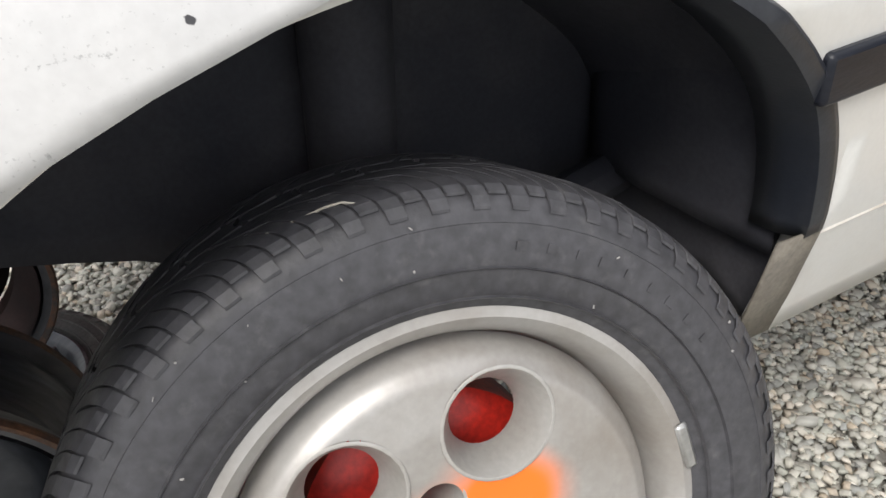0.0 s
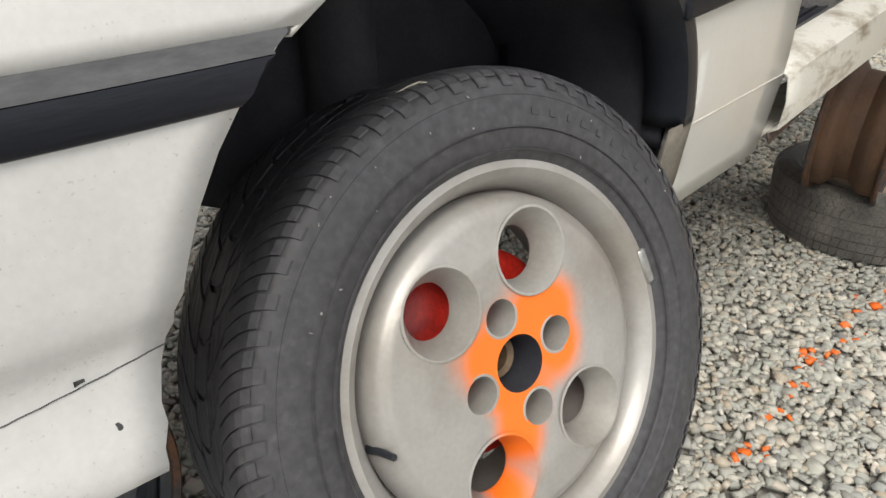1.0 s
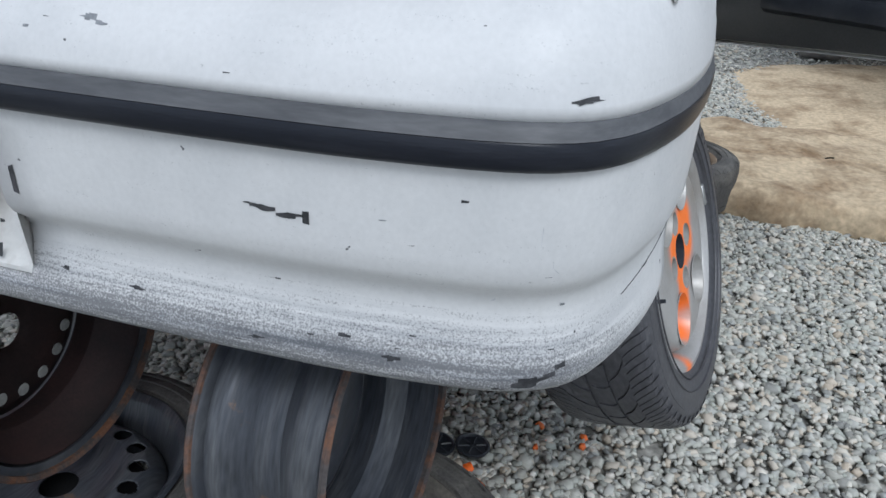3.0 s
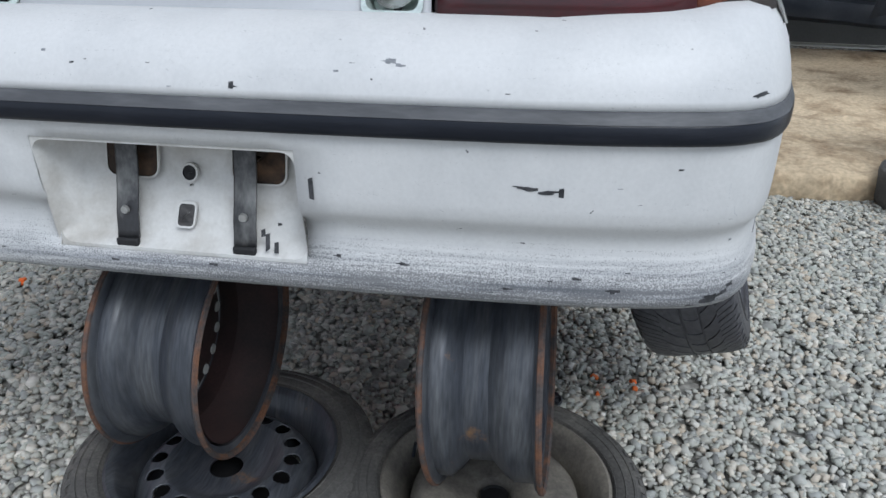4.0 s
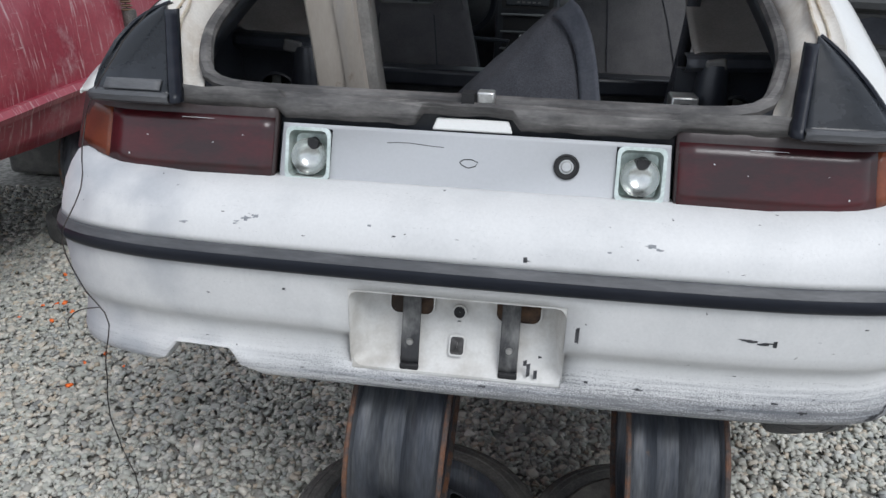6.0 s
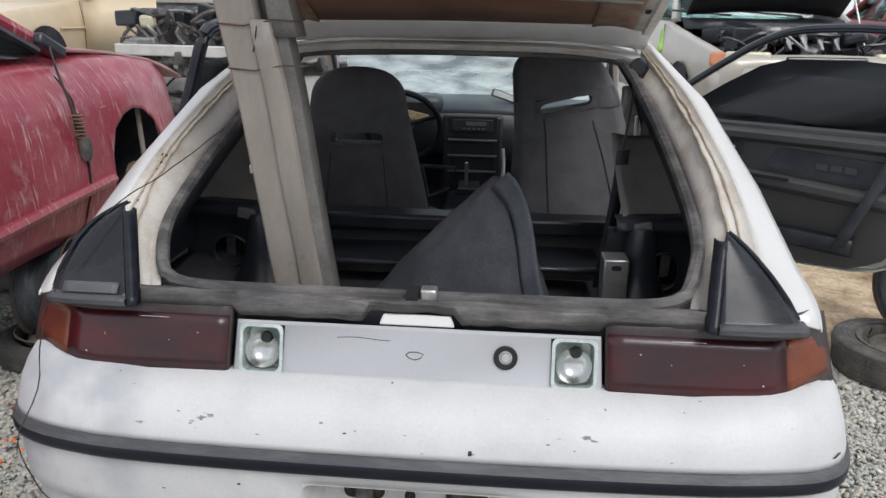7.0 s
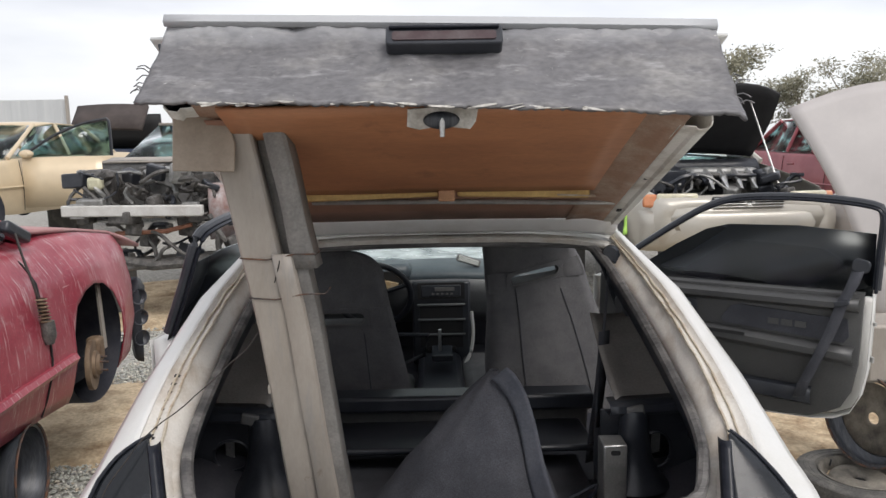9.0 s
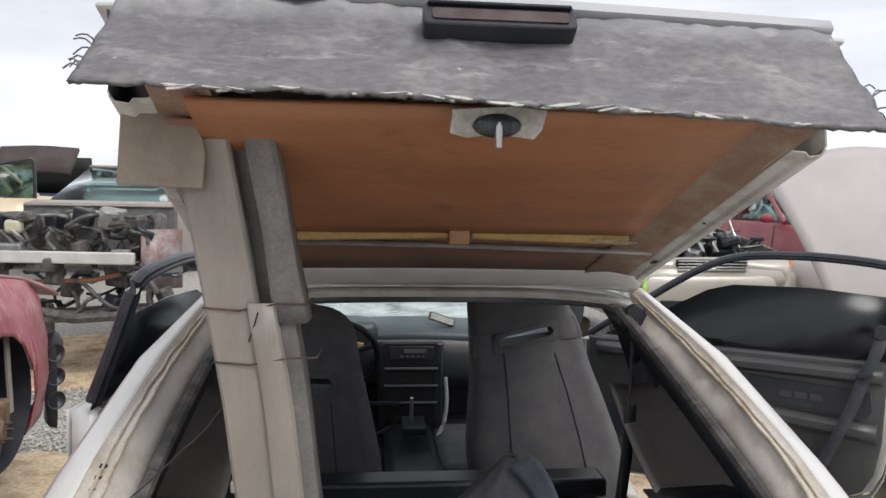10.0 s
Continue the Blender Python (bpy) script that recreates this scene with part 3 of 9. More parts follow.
def recess_mesh():
    """A pocket with rounded corners let into the cover."""
    ys = lambda z: interp(z, [0.688, 0.70, 0.725, 0.742, 0.752, 0.762, 0.79, 0.853], [0.013, 0.017, 0.023, 0.023, 0.017, 0.006, -0.002, -0.0035])
    yb = lambda z: interp(z, [0.690, 0.705, 0.73, 0.75, 0.785, 0.85], [0.020, 0.034, 0.048, 0.059, 0.074, 0.088])
    cz = 0.7687
    out = [(x, cz + z) for x, z in rounded_rect(0.378, 0.170, 0.001)]
    rim = [(x, cz + z) for x, z in rounded_rect(0.372, 0.158, 0.018)]
    low = [(x, cz + z) for x, z in rounded_rect(0.362, 0.150, 0.018)]
    bot = [(x, cz + z) for x, z in rounded_rect(0.326, 0.140, 0.014)]
    bm = bmesh.new()
    grid([[(x, ys(z), z) for x, z in out], [(x, ys(z) - 0.0008, z) for x, z in rim], [(x, ys(z) * 0.7 + yb(z) * 0.3 + 0.002, z) for x, z in low], [(x, yb(z) - 0.003, z) for x, z in bot]] + [[(x * k, yb(cz + (z - cz) * k), cz + (z - cz) * k) for x, z in bot] for k in (0.96, 0.8, 0.6, 0.4, 0.2, 0.02)], True, bm)
    return bm


recess = part("plate_recess", recess_mesh(), material("recess_paint", (0.60, 0.595, 0.575), 0.45, 0, (0.42, 0.40, 0.365), 14, 0.42, 0.72, 0.05, 60, grain=0.04), bumper, "recess for the number plate with bare brackets")


def rimmed_hole(x, z, y, w, h, r, deep):
    """A pressed hole: a raised lip round a dark sunken floor."""
    o, i_ = rounded_rect(w + 0.005, h + 0.005, r + 0.002), rounded_rect(w, h, r)
    lean = lambda b: interp(z, [0.74, 0.788, 0.80], [0.55, 0.28, 0.22]) * b
    bm = grid([[(x + a, y + 0.002 + lean(b), z + b) for a, b in o], [(x + a, y - 0.002 + lean(b), z + b) for a, b in o], [(x + a, y - 0.002 + lean(b), z + b) for a, b in i_]], True)
    part("hole_lip", bm, bpy.data.materials["recess_paint"], bumper)
    bm = grid([[(x + a, y - 0.0015 + lean(b), z + b) for a, b in i_], [(x + a * 0.97, y + 0.0004 + lean(b), z + b * 0.97) for a, b in i_], [(x + a * 0.02, y + 0.0004 + lean(b), z + b * 0.02) for a, b in i_]], True)
    part("hole_floor", bm, deep, bumper, "rusty dark hole")


HOLERUST = material("rusty_hole", (0.030, 0.020, 0.014), 0.8, 0, (0.10, 0.055, 0.028), 26, 0.42, 0.66, 0.2, 80)
for hx in (-0.086, 0.106):
    rimmed_hole(hx, 0.812, 0.0690, 0.078, 0.064, 0.014, HOLERUST)
rimmed_hole(0.0, 0.788, 0.0665, 0.021, 0.021, 0.0104, INK)
rimmed_hole(0.0, 0.733, 0.0420, 0.024, 0.028, 0.005, SEAL)
BRACKET = material("bracket_steel", (0.045, 0.045, 0.048), 0.42, 0.4, (0.20, 0.20, 0.195), 22, 0.46, 0.70, stretch=(1, 1, 0.5))
for bx in (-0.083, 0.094):
    prof = ((0.060, 0.852), (0.050, 0.846), (0.044, 0.80), (0.034, 0.762), (0.025, 0.735), (0.021, 0.712), (0.018, 0.700))
    strap = part("plate_bracket", grid([[(bx + a, y + 0.003 * (abs(a) > 0.012), z) for a in (-0.0165, -0.0135, 0.0, 0.0135, 0.0165)] for y, z in prof]), BRACKET, bumper, "bare metal strap", thick=0.003)
    part("strap_end", box((0.034, 0.010, 0.012), Matrix.Translation((bx, 0.018, 0.695))), INK, strap, "black bent strap end", bevel=0.003)
    part("bracket_bolt", lathe([(0.0, -0.004), (0.0055, -0.004), (0.0065, 0.0)], 12, Matrix.Translation((bx, 0.025, 0.742)) @ pose(0, 0, 0, 0, 0, 90)), BARE, bumper)


def strip_mesh(prof):
    rows = [both(z, off + 0.001, arch_rear_y(z, -1) - 0.002, arch_rear_y(z, 1) - 0.002, 30) for z, off in prof]
    bm = grid(rows)
    bm.verts.ensure_lookup_table()
    n = len(rows[0])
    for e in (0, n - 1):
        bm.faces.new([bm.verts[i * n + e] for i in range(len(rows))])
    return bm


part("bumper_strip", strip_mesh([(0.901, 0.0), (0.9005, 0.0135), (0.898, 0.0150), (0.890, 0.0158), (0.881, 0.0150), (0.876, 0.0115), (0.8745, 0.006), (0.874, 0.0)]), GREYTRIM, bumper, "black rubber rub strip", smooth=True)
# lighter grey stands in for the sky caught by the black bevel
part("strip_ledge", strip_mesh([(0.9145, 0.0), (0.9140, 0.0035), (0.9115, 0.0060), (0.9035, 0.0118), (0.9012, 0.0138), (0.9008, 0.0)]), STRIPTOP, bumper, "upper bevel of the strip with sky sheen painted in", smooth=True)


CHIPM = material("bared_black_plastic", (0.018, 0.019, 0.022), 0.6, 0, (0.06, 0.06, 0.065), 60)
GREYSCUFF = material("grey_scuff", (0.30, 0.31, 0.33), 0.6, 0, (0.16, 0.17, 0.18), 90, 0.4, 0.6)


def cover_point(x, z, lift):
    """A point on the bumper cover at sideways place x (or round the corner past 0.8)."""
    a = abs(x)
    line, normal = LINES[1 if x > 0 else -1]
    k = int(np.argmin(abs(line[:, 0] - a) + 4 * (line[:, 1] > 0.30))) if a < 0.795 else int(np.argmin(abs(line[:, 1] - (a - 0.795 + 0.12))))
    if z < 0.913:
        off = interp(z, [q[0] for q in PROFILE[:16]][::-1], [q[1] for q in PROFILE[:16]][::-1])
    else:
        off = interp(z, [0.914, 0.925, 0.945, 0.965, 0.985, 0.999], [-0.001, -0.003, -0.011, -0.024, -0.046, -0.072])
    w = 0.42 + 0.58 * abs(normal[k, 1])
    p = line[k] + normal[k] * (off * w + lift)
    return (math.copysign(p[0], x), p[1], z)


def chip(x, z, w, h, seed, mat=CHIPM, name="paint_chip", slant=0.0, rough=0.4):
    """A flake of missing paint with a ragged outline, on the cover."""
    rnd = random.Random(seed)
    bm = bmesh.new()
    c = bm.verts.new(cover_point(x, z, 0.0026))
    ring = []
    for k in range(14):
        a = 2 * math.pi * k / 14
        r = 0.5 * (1 + rough * rnd.uniform(-1, 1))
        u, v = w * r * math.cos(a), h * r * math.sin(a)
        ring.append(bm.verts.new(cover_point(x + u, z + v + slant * u, 0.0026)))
    for k in range(14):
        bm.faces.new((c, ring[k], ring[(k + 1) % 14]))
    part(name, bm, mat, bumper, smooth=False)


for x, z, w, h, sl in ((0.484, 0.8165, 0.027, 0.006, -0.12), (0.508, 0.813, 0.024, 0.005, 0.1), (0.470, 0.8185, 0.010, 0.004, 0), (0.523, 0.8125, 0.008, 0.011, 0),
                      (0.748, 0.930, 0.019, 0.0045, 0.12), (0.112, 0.930, 0.010, 0.007, 0), (0.131, 0.714, 0.007, 0.026, 0), (0.142, 0.705, 0.006, 0.012, 0), (0.124, 0.724, 0.005, 0.010, 0), (0.148, 0.738, 0.006, 0.005, 0),
                      (0.207, 0.80, 0.003, 0.030, 0), (0.203, 0.845, 0.005, 0.004, 0), (0.725, 0.662, 0.022, 0.010, 0.2), (0.745, 0.668, 0.016, 0.006, 0.4), (0.70, 0.655, 0.012, 0.005, 0), (0.757, 0.677, 0.010, 0.005, 0.5),
                      (0.905, 0.722, 0.010, 0.005, 0), (0.966, 0.735, 0.008, 0.004, 0.2), (-0.30, 0.84, 0.006, 0.004, 0), (-0.24, 0.76, 0.007, 0.004, 0), (0.62, 0.80, 0.004, 0.003, 0), (0.66, 0.845, 0.006, 0.003, 0), (0.40, 0.75, 0.006, 0.003, 0), (0.23, 0.70, 0.010, 0.004, 0), (0.32, 0.695, 0.014, 0.004, 0), (0.55, 0.69, 0.012, 0.004, 0), (0.60, 0.675, 0.016, 0.005, 0), (0.46, 0.672, 0.014, 0.004, 0), (0.05, 0.676, 0.012, 0.004, 0), (-0.10, 0.672, 0.010, 0.004, 0), (-0.28, 0.676, 0.008, 0.003, 0)):
    chip(x, z, w, h, int(1000 * (x + z)), slant=sl)
SCRAPE = material("faint_grey_scrape", (0.42, 0.43, 0.45), 0.6, 0, (0.54, 0.545, 0.555), 60, 0.4, 0.6)
for x, z, b, l in ((0.672, 0.835, 0.016, 0.085), (0.690, 0.80, 0.014, 0.06), (0.735, 0.84, -0.012, 0.07), (0.742, 0.83, -0.010, 0.05), (0.705, 0.775, 0.010, 0.03)):
    part("scrape", tube([cover_point(x + b * math.sin(3 * f), z - l * f, 0.0005) for f in np.linspace(0, 1, 10)], 0.0013, 4), SCRAPE, bumper)
rnd = random.Random(41)
for k in range(70):
    x, z = rnd.uniform(-0.5, 0.80), rnd.choice([rnd.uniform(0.66, 0.70), rnd.uniform(0.70, 0.87), rnd.uniform(0.925, 0.985)])
    if abs(x) < 0.21 and z < 0.87 or x > 0.66 and z > 0.9:
        continue
    chip(x, z, rnd.uniform(0.0015, 0.006), rnd.uniform(0.001, 0.0028), 500 + k, CHIPM if rnd.random() < 0.6 else GREYSCUFF, "paint_speck")
for x, z, w, h in ((0.31, 0.962, 0.016, 0.006), (0.322, 0.958, 0.010, 0.004), (0.43, 0.968, 0.018, 0.004), (0.445, 0.972, 0.010, 0.003), (-0.37, 0.958, 0.016, 0.006), (-0.352, 0.962, 0.012, 0.005), (-0.385, 0.952, 0.008, 0.004), (-0.48, 0.945, 0.012, 0.004), (0.245, 0.95, 0.005, 0.003), (-0.15, 0.962, 0.006, 0.003)):
    chip(x, z, w, h, int(1000 * (x + z)), GREYSCUFF, "scuff")
part("cover_seam", tube([cover_point(x, 0.722 + 0.016 * (x - 0.90) / 0.12, 0.0020) for x in np.linspace(0.84, 1.016, 20)], 0.0006, 4), CHIPM, bumper, "dark crack along the cover")

# body sides
def quarter_mesh(s):
    arch = ARCHES[s]
    more = [1.0655, 1.10, 1.15, 1.20] + ([1.201, 1.25, 1.32, 1.40] if s > 0 else [])
    ys = sorted(set([0.128, 0.15, 0.175, 0.204, 0.206, 0.25, 0.3, 0.36, 0.42] + [a[0] for a in arch if a[0] > 0.43] + more))
    rows = []
    for y in ys:
        if y < 0.205:
            lo = 1.132
        elif y < 0.745:
            lo = 0.994
        elif y > arch[-1][0]:
            lo = 0.56 if s > 0 else 0.64
        else:
            lo = interp(y, [a[0] for a in arch], [a[1] for a in arch])
        hi = interp(y, *TOP) if y < 1.2005 else 1.0
        waist = max(0.992, lo + 0.003)
        rows.append([(s * side_x(y, z, s), y, z) for z in list(np.linspace(lo, waist, 14)) + list(np.linspace(waist, max(hi, waist + 0.003), 10)[1:])])
    return grid(rows)


def pillar_lines(s):
    gut = smooth_line([(0.530, 0.150, 1.125), (0.560, 0.22, 1.19), (0.582, 0.30, 1.258), (0.582, 0.5, 1.355), (0.566, 0.8, 1.455), (0.530, 1.1, 1.553)], 24)
    ring = smooth_line([(0.494, 0.165, 1.135), (0.512, 0.22, 1.17), (0.540, 0.30, 1.215), (0.550, 0.5, 1.290), (0.532, 0.8, 1.40), (0.490, 1.08, 1.512)], 24)
    outer = [(side_x(y, interp(y, *TOP)), y, interp(y, *TOP)) for y in np.linspace(0.13, 1.1, 24)]
    f = lambda line: [(s * p[0], p[1], p[2]) for p in line]
    return f(gut), f(ring), f(outer)


for s, side in ((1, "right"), (-1, "left")):
    quarter = part("quarter_panel", quarter_mesh(s), WHITE, car, "white rear quarter panel with wheel arch", thick=0.003)
    # arch lip and liner
    rows = [[(s * (side_x(y, z, s) - d), y + dy, z - dz) for d, dy, dz in ((0.0005, 0, 0), (0.003, 0, 0.004), (0.012, 0, 0.005), (0.026, 0, 0.001))] for y, z in ARCHES[s]]
    part("arch_lip", grid(rows), WHITE, quarter, thick=0.002)
    rows = []
    for d in np.linspace(0.022, 0.36, 6):
        rows.append([(s * (side_x(y, z, s) - d), 0.77 + (y - 0.77) * (1.0 + 0.25 * d), z + 0.03 * (1 if d > 0.03 else 0) - 0.36 * max(0.0, d - 0.09)) for y, z in [(0.40, 0.84)] + ARCHES[s]])
    front = [a for a in ARCHES[s] if a[0] > 0.80 and a[1] > (0.70 if s > 0 else 0.72)]
    part("arch_seal", grid([[(s * (side_x(y, z, s) + d), y + e, z - 0.4 * abs(e)) for d, e in ((0.0045, 0.006), (0.006, -0.002), (0.003, -0.014), (-0.02, -0.022), (-0.05, -0.024))] for y, z in front]), BLACK, quarter, "black rubber arch edging", thick=0.002)
    part("wheel_house", grid(rows), LINER, car, "black wheel housing", thick=0.003)
    rows = [[(s * (0.462 + (0.04 if s > 0 else 0) + 0.03 * math.sin(7 * y_) * (z_ - 0.6) + 0.014 * noise.noise((y_ * 6, z_ * 6, 0))), y_, 0.60 + interp(y_, [0.36, 0.52, 0.70], [0.13, 0.09, 0.0]) * (1.10 - z_) / 0.50 + (min(1.05, interp(y_, [0.36, 0.50, 0.60, 0.75, 0.90, 1.0, 1.10], [0.90, 0.92, 0.935, 0.935, 0.92, 0.88, 0.78])) - 0.60) * (z_ - 0.60) / 0.50) for y_ in np.linspace(0.36, 1.10, 14)] for z_ in np.linspace(0.60, 1.10, 8)]
    part("wheel_house_wall", grid(rows), LINER, car, thick=0.004)
    part("arch_splash_guard", grid([[(s * ((0.79 if s > 0 else 0.68) - 0.27 * f_), 1.058 - 0.006 * math.sin(math.pi * f_) + 0.006 * noise.noise((f_ * 4, g_ * 4, 2)), 0.66 + (0.20 + 0.05 * f_) * g_) for f_ in np.linspace(0, 1, 14)] for g_ in np.linspace(0, 1, 12)]), LINER, car, "black splash guard", thick=0.003)
    gut, ring, outer = pillar_lines(s)
    mid = [tuple(np.array(a) * 0.5 + np.array(b) * 0.5 + np.array((0, 0.0, -0.014))) for a, b in zip(gut, ring)]
    part("hatch_gutter", grid([ring, mid, gut]), GUTTER, quarter, "dirty stained tailgate gutter", thick=0.003)
    hump = [tuple(np.array(a) * 0.5 + np.array(b) * 0.5 + np.array((0, -0.004, 0.012))) for a, b in zip(gut, outer)]
    near = [tuple(np.array(a) * 0.12 + np.array(b) * 0.88 + np.array((0, -0.001, 0.006))) for a, b in zip(gut, outer)]
    blend = lambda w_, dy, dz: [tuple(np.array(a) * (1 - w_) + np.array(b) * w_ + np.array((0, dy, dz))) for a, b in zip(gut, outer)]
    part("pillar_face", grid([blend(0.36, -0.003, 0.010), hump, near, outer]), WHITE, quarter, thick=0.003)
    rows = [gut, blend(0.10, -0.001, -0.004), blend(0.22, -0.002, -0.002), blend(0.31, -0.003, 0.004), blend(0.36, -0.004, 0.012), blend(0.375, -0.004, 0.011)]
    part("gutter_wall", grid(rows), GUTTER, quarter, "stained gutter wall with old sealant", thick=0.003)
    for w_, r_ in ((0.0, 0.0035), (0.20, 0.0028)):
        bead = [(q[0] + 0.004 * noise.noise((q[1] * 18, w_ * 9, 1)), q[1] - 0.003, q[2] + 0.003 + 0.003 * noise.noise((q[1] * 23, w_ * 9, 6))) for q in smooth_line(blend(w_, 0, 0), 60)]
        part("sealant_bead", tube(bead, [r_ * (1 + 0.5 * noise.noise((q[1] * 30, 3, w_))) for q in bead], 6), SEALANT, quarter, "wavy bead of yellowed sealant")
    if s < 0:
        a_, b_ = np.array(blend(0.20, -0.004, 0.001)[4]), np.array(blend(0.20, -0.004, 0.001)[9])
        for k_ in range(9):
            c_ = a_ + (b_ - a_) * (k_ + 0.5) / 9
            part("vent_slat", box((0.013, 0.006, 0.005), Matrix.Translation(c_) @ pose(0, 0, 0, 40, 12, 0)), INK, quarter)
    # black corner piece above the lamp, a convex quarter round
    if s > 0:
        CAP_F, CAP_X, tall, lean_in = [0, 0.27, 0.5, 0.73, 0.83, 0.93, 1.0], [0.680, 0.662, 0.640, 0.612, 0.598, 0.582, 0.568], 0.134, 0.034
    else:
        CAP_F, CAP_X, tall, lean_in = [0, 0.25, 0.55, 0.75, 0.88, 0.96, 1.0], [0.690, 0.688, 0.672, 0.650, 0.625, 0.602, 0.586], 0.146, 0.060
    rows = []
    for f in np.linspace(0, 1, 14):
        z = 1.136 + tall * f
        xl = 0.527 + lean_in * f
        xr = interp(f, CAP_F, CAP_X)
        row = []
        for g in np.linspace(0, 1, 10):
            row.append((s * (xl + (xr - xl) * g), 0.108 + 0.94 * (z - 1.136) + 0.004 * math.sin(3 * f) + 0.022 * g ** 4, z))
        rows.append(row)
    part("corner_cap", grid(rows), DARKPAINT, quarter, "glossy black corner panel with sky haze in its colour", thick=0.003)
    rows = [[(s * x, y + 0.012 * max(0, (x - 0.60) / 0.1) ** 2, z) for x in np.linspace(0.531, 0.684, 10)] for y, z in ((0.128, 1.124), (0.108, 1.126), (0.100, 1.131), (0.099, 1.139), (0.104, 1.1425), (0.135, 1.144))]
    part("corner_sill", grid(rows), STRIPTOP, quarter, "grey ledge under the corner panel", thick=0.003)
    # rubber upright between the corner panel and the gutter
    rows = []
    for f in np.linspace(-0.04, 0.94, 12):
        x_, y_, z_ = 0.527 + lean_in * f, 0.106 + 0.94 * tall * f, 1.136 + tall * f
        rows.append([(s * (x_ + d), y_ + e, z_) for d, e in ((0.003, -0.002), (-0.001, -0.005), (-0.009, -0.004), (-0.014, 0.004), (-0.015, 0.018))])
    part("corner_upright", grid(rows), GREYTRIM, quarter, "greyed rubber upright", thick=0.002)
    if s < 0:
        bar_m = lambda a, b: (-0.552 - 0.105 * a, 0.108 + 0.94 * 0.016 + 0.94 * b - 0.004, 1.152 + b)
        part("raised_bar", grid([[bar_m(a, b) for a in np.linspace(0, 1, 8)] for b in (-0.005, -0.003, 0.008, 0.011)]), STRIPTOP, quarter, "raised grey bar on the corner panel", thick=0.004)
        for k_ in range(9):
            part("lattice_bar", grid([[bar_m((k_ + q_ + 0.25) / 9.6, b) for q_ in (0, 0.45)] for b in (-0.002, 0.007)]), CHIPM, quarter, thick=0.003, smooth=False)
    part("cap_edge", tube([(s * (interp(f, CAP_F, CAP_X) + 0.002), 0.124 + 0.94 * tall * f + 0.015 * (1 - f), 1.136 + (tall + 0.002) * f) for f in np.linspace(0, 1, 14)], 0.004, 6), GREYTRIM, quarter)
    # sill, jamb and the strip on the jamb
    wide, low, wy = (0.10, 0.548, 1.40) if s > 0 else (0.0, 0.632, 1.10)
    rows = []
    for y in np.linspace(1.402 if s > 0 else 1.098, 2.24, 14):
        r = (y - 1.09) / 1.1
        zb = (0.562 + 0.10 * r) if s > 0 else (0.640 + 0.095 * r)
        xo = side_x(1.1, 0.7, s) + (0.004 + 0.028 * r if s > 0 else -0.010 - 0.028 * r)
        rows.append([(s * x, y, z) for x, z in ((xo - 0.10, zb), (xo - 0.03, zb), (xo - 0.006, zb + 0.015), (xo, zb + 0.06), (xo - 0.004, zb + 0.10), (xo - 0.03, zb + 0.118), (xo - 0.09, zb + 0.122), (xo - 0.13, zb + 0.10))])
    sill = part("sill", grid(rows), material("chipped_sill", (0.70, 0.69, 0.64), 0.45, 0, (0.30, 0.25, 0.19), 9, 0.52, 0.7, 0.08, 50, stretch=(1, 1, 2.5), grain=0.05), car, "white door sill with rusty chips", thick=0.003)
    part("sill_guard", box((0.085, 0.80, 0.014), Matrix.Translation((s * (0.628 + wide), 1.82, 0.828 - 0.075 * (s > 0))) @ pose(0, 0, 0, 5, 0, s * -1.6)), BLACK, sill, "ribbed black sill guard", bevel=0.004)
    for g_ in range(4):
        part("guard_rib", box((0.004, 0.78, 0.004), Matrix.Translation((s * (0.600 + wide + 0.019 * g_), 1.82, 0.8365 - 0.075 * (s > 0))) @ pose(0, 0, 0, 5, 0, s * -1.6)), GREYTRIM, sill)
    part("sill_flange", grid([[(s * (0.712 + wide - 0.010 * f_), wy + (2.24 - wy) * f_, low + 0.03 * (s > 0) + 0.095 * f_), (s * (0.708 + wide - 0.010 * f_), wy + (2.24 - wy) * f_, low + 0.018 + 0.03 * (s > 0) + 0.095 * f_)] for f_ in np.linspace(0, 1, 8)]), RUST, sill, "rusty pinch weld", thick=0.003)
    part("side_strip", box((0.014, 0.36 if s > 0 else 0.13, 0.043), Matrix.Translation((s * (side_x(1.13, 0.9, s) + 0.002), 1.18 if s > 0 else 1.132, 0.866 if s > 0 else 0.895)) @ pose(0, 0, 0, 3 if s > 0 else -14, 0, 0)), GREYTRIM, quarter, bevel=0.005)
    bm = grid([[(s * (side_x(1.07, z, s) + 0.001), 1.020 if s > 0 else 1.05, z), (s * (side_x(1.07, z, s) + 0.003), 1.076 if s > 0 else 1.078, z)] for z in ((0.565, 0.62, 0.70) if s > 0 else (0.645, 0.68, 0.72))])
    part("arch_bracket", bm, DUSTSTEEL, quarter, "bare metal flange", thick=0.003)
    if s > 0:
        part("body_crease", tube([(side_x(y, 0.692, s) + 0.001, y, 0.692 + 0.012 * (y - 1.07)) for y in np.linspace(1.075, 1.398, 10)], 0.0022, 5), GUTTER, quarter, "dirty crease above the sill")
    # black lining inside the quarter
    rows = []
    for y in np.linspace(0.36, 1.185, 9):
        zt_ = interp(y, *TOP) - 0.045
        rows.append([(s * (side_x(y, z, s) - 0.030), y, z) for z in np.linspace(1.08, max(1.10, zt_), 6)])
    part("quarter_lining", grid(rows), BLACK, quarter, "black inner lining", thick=0.003)
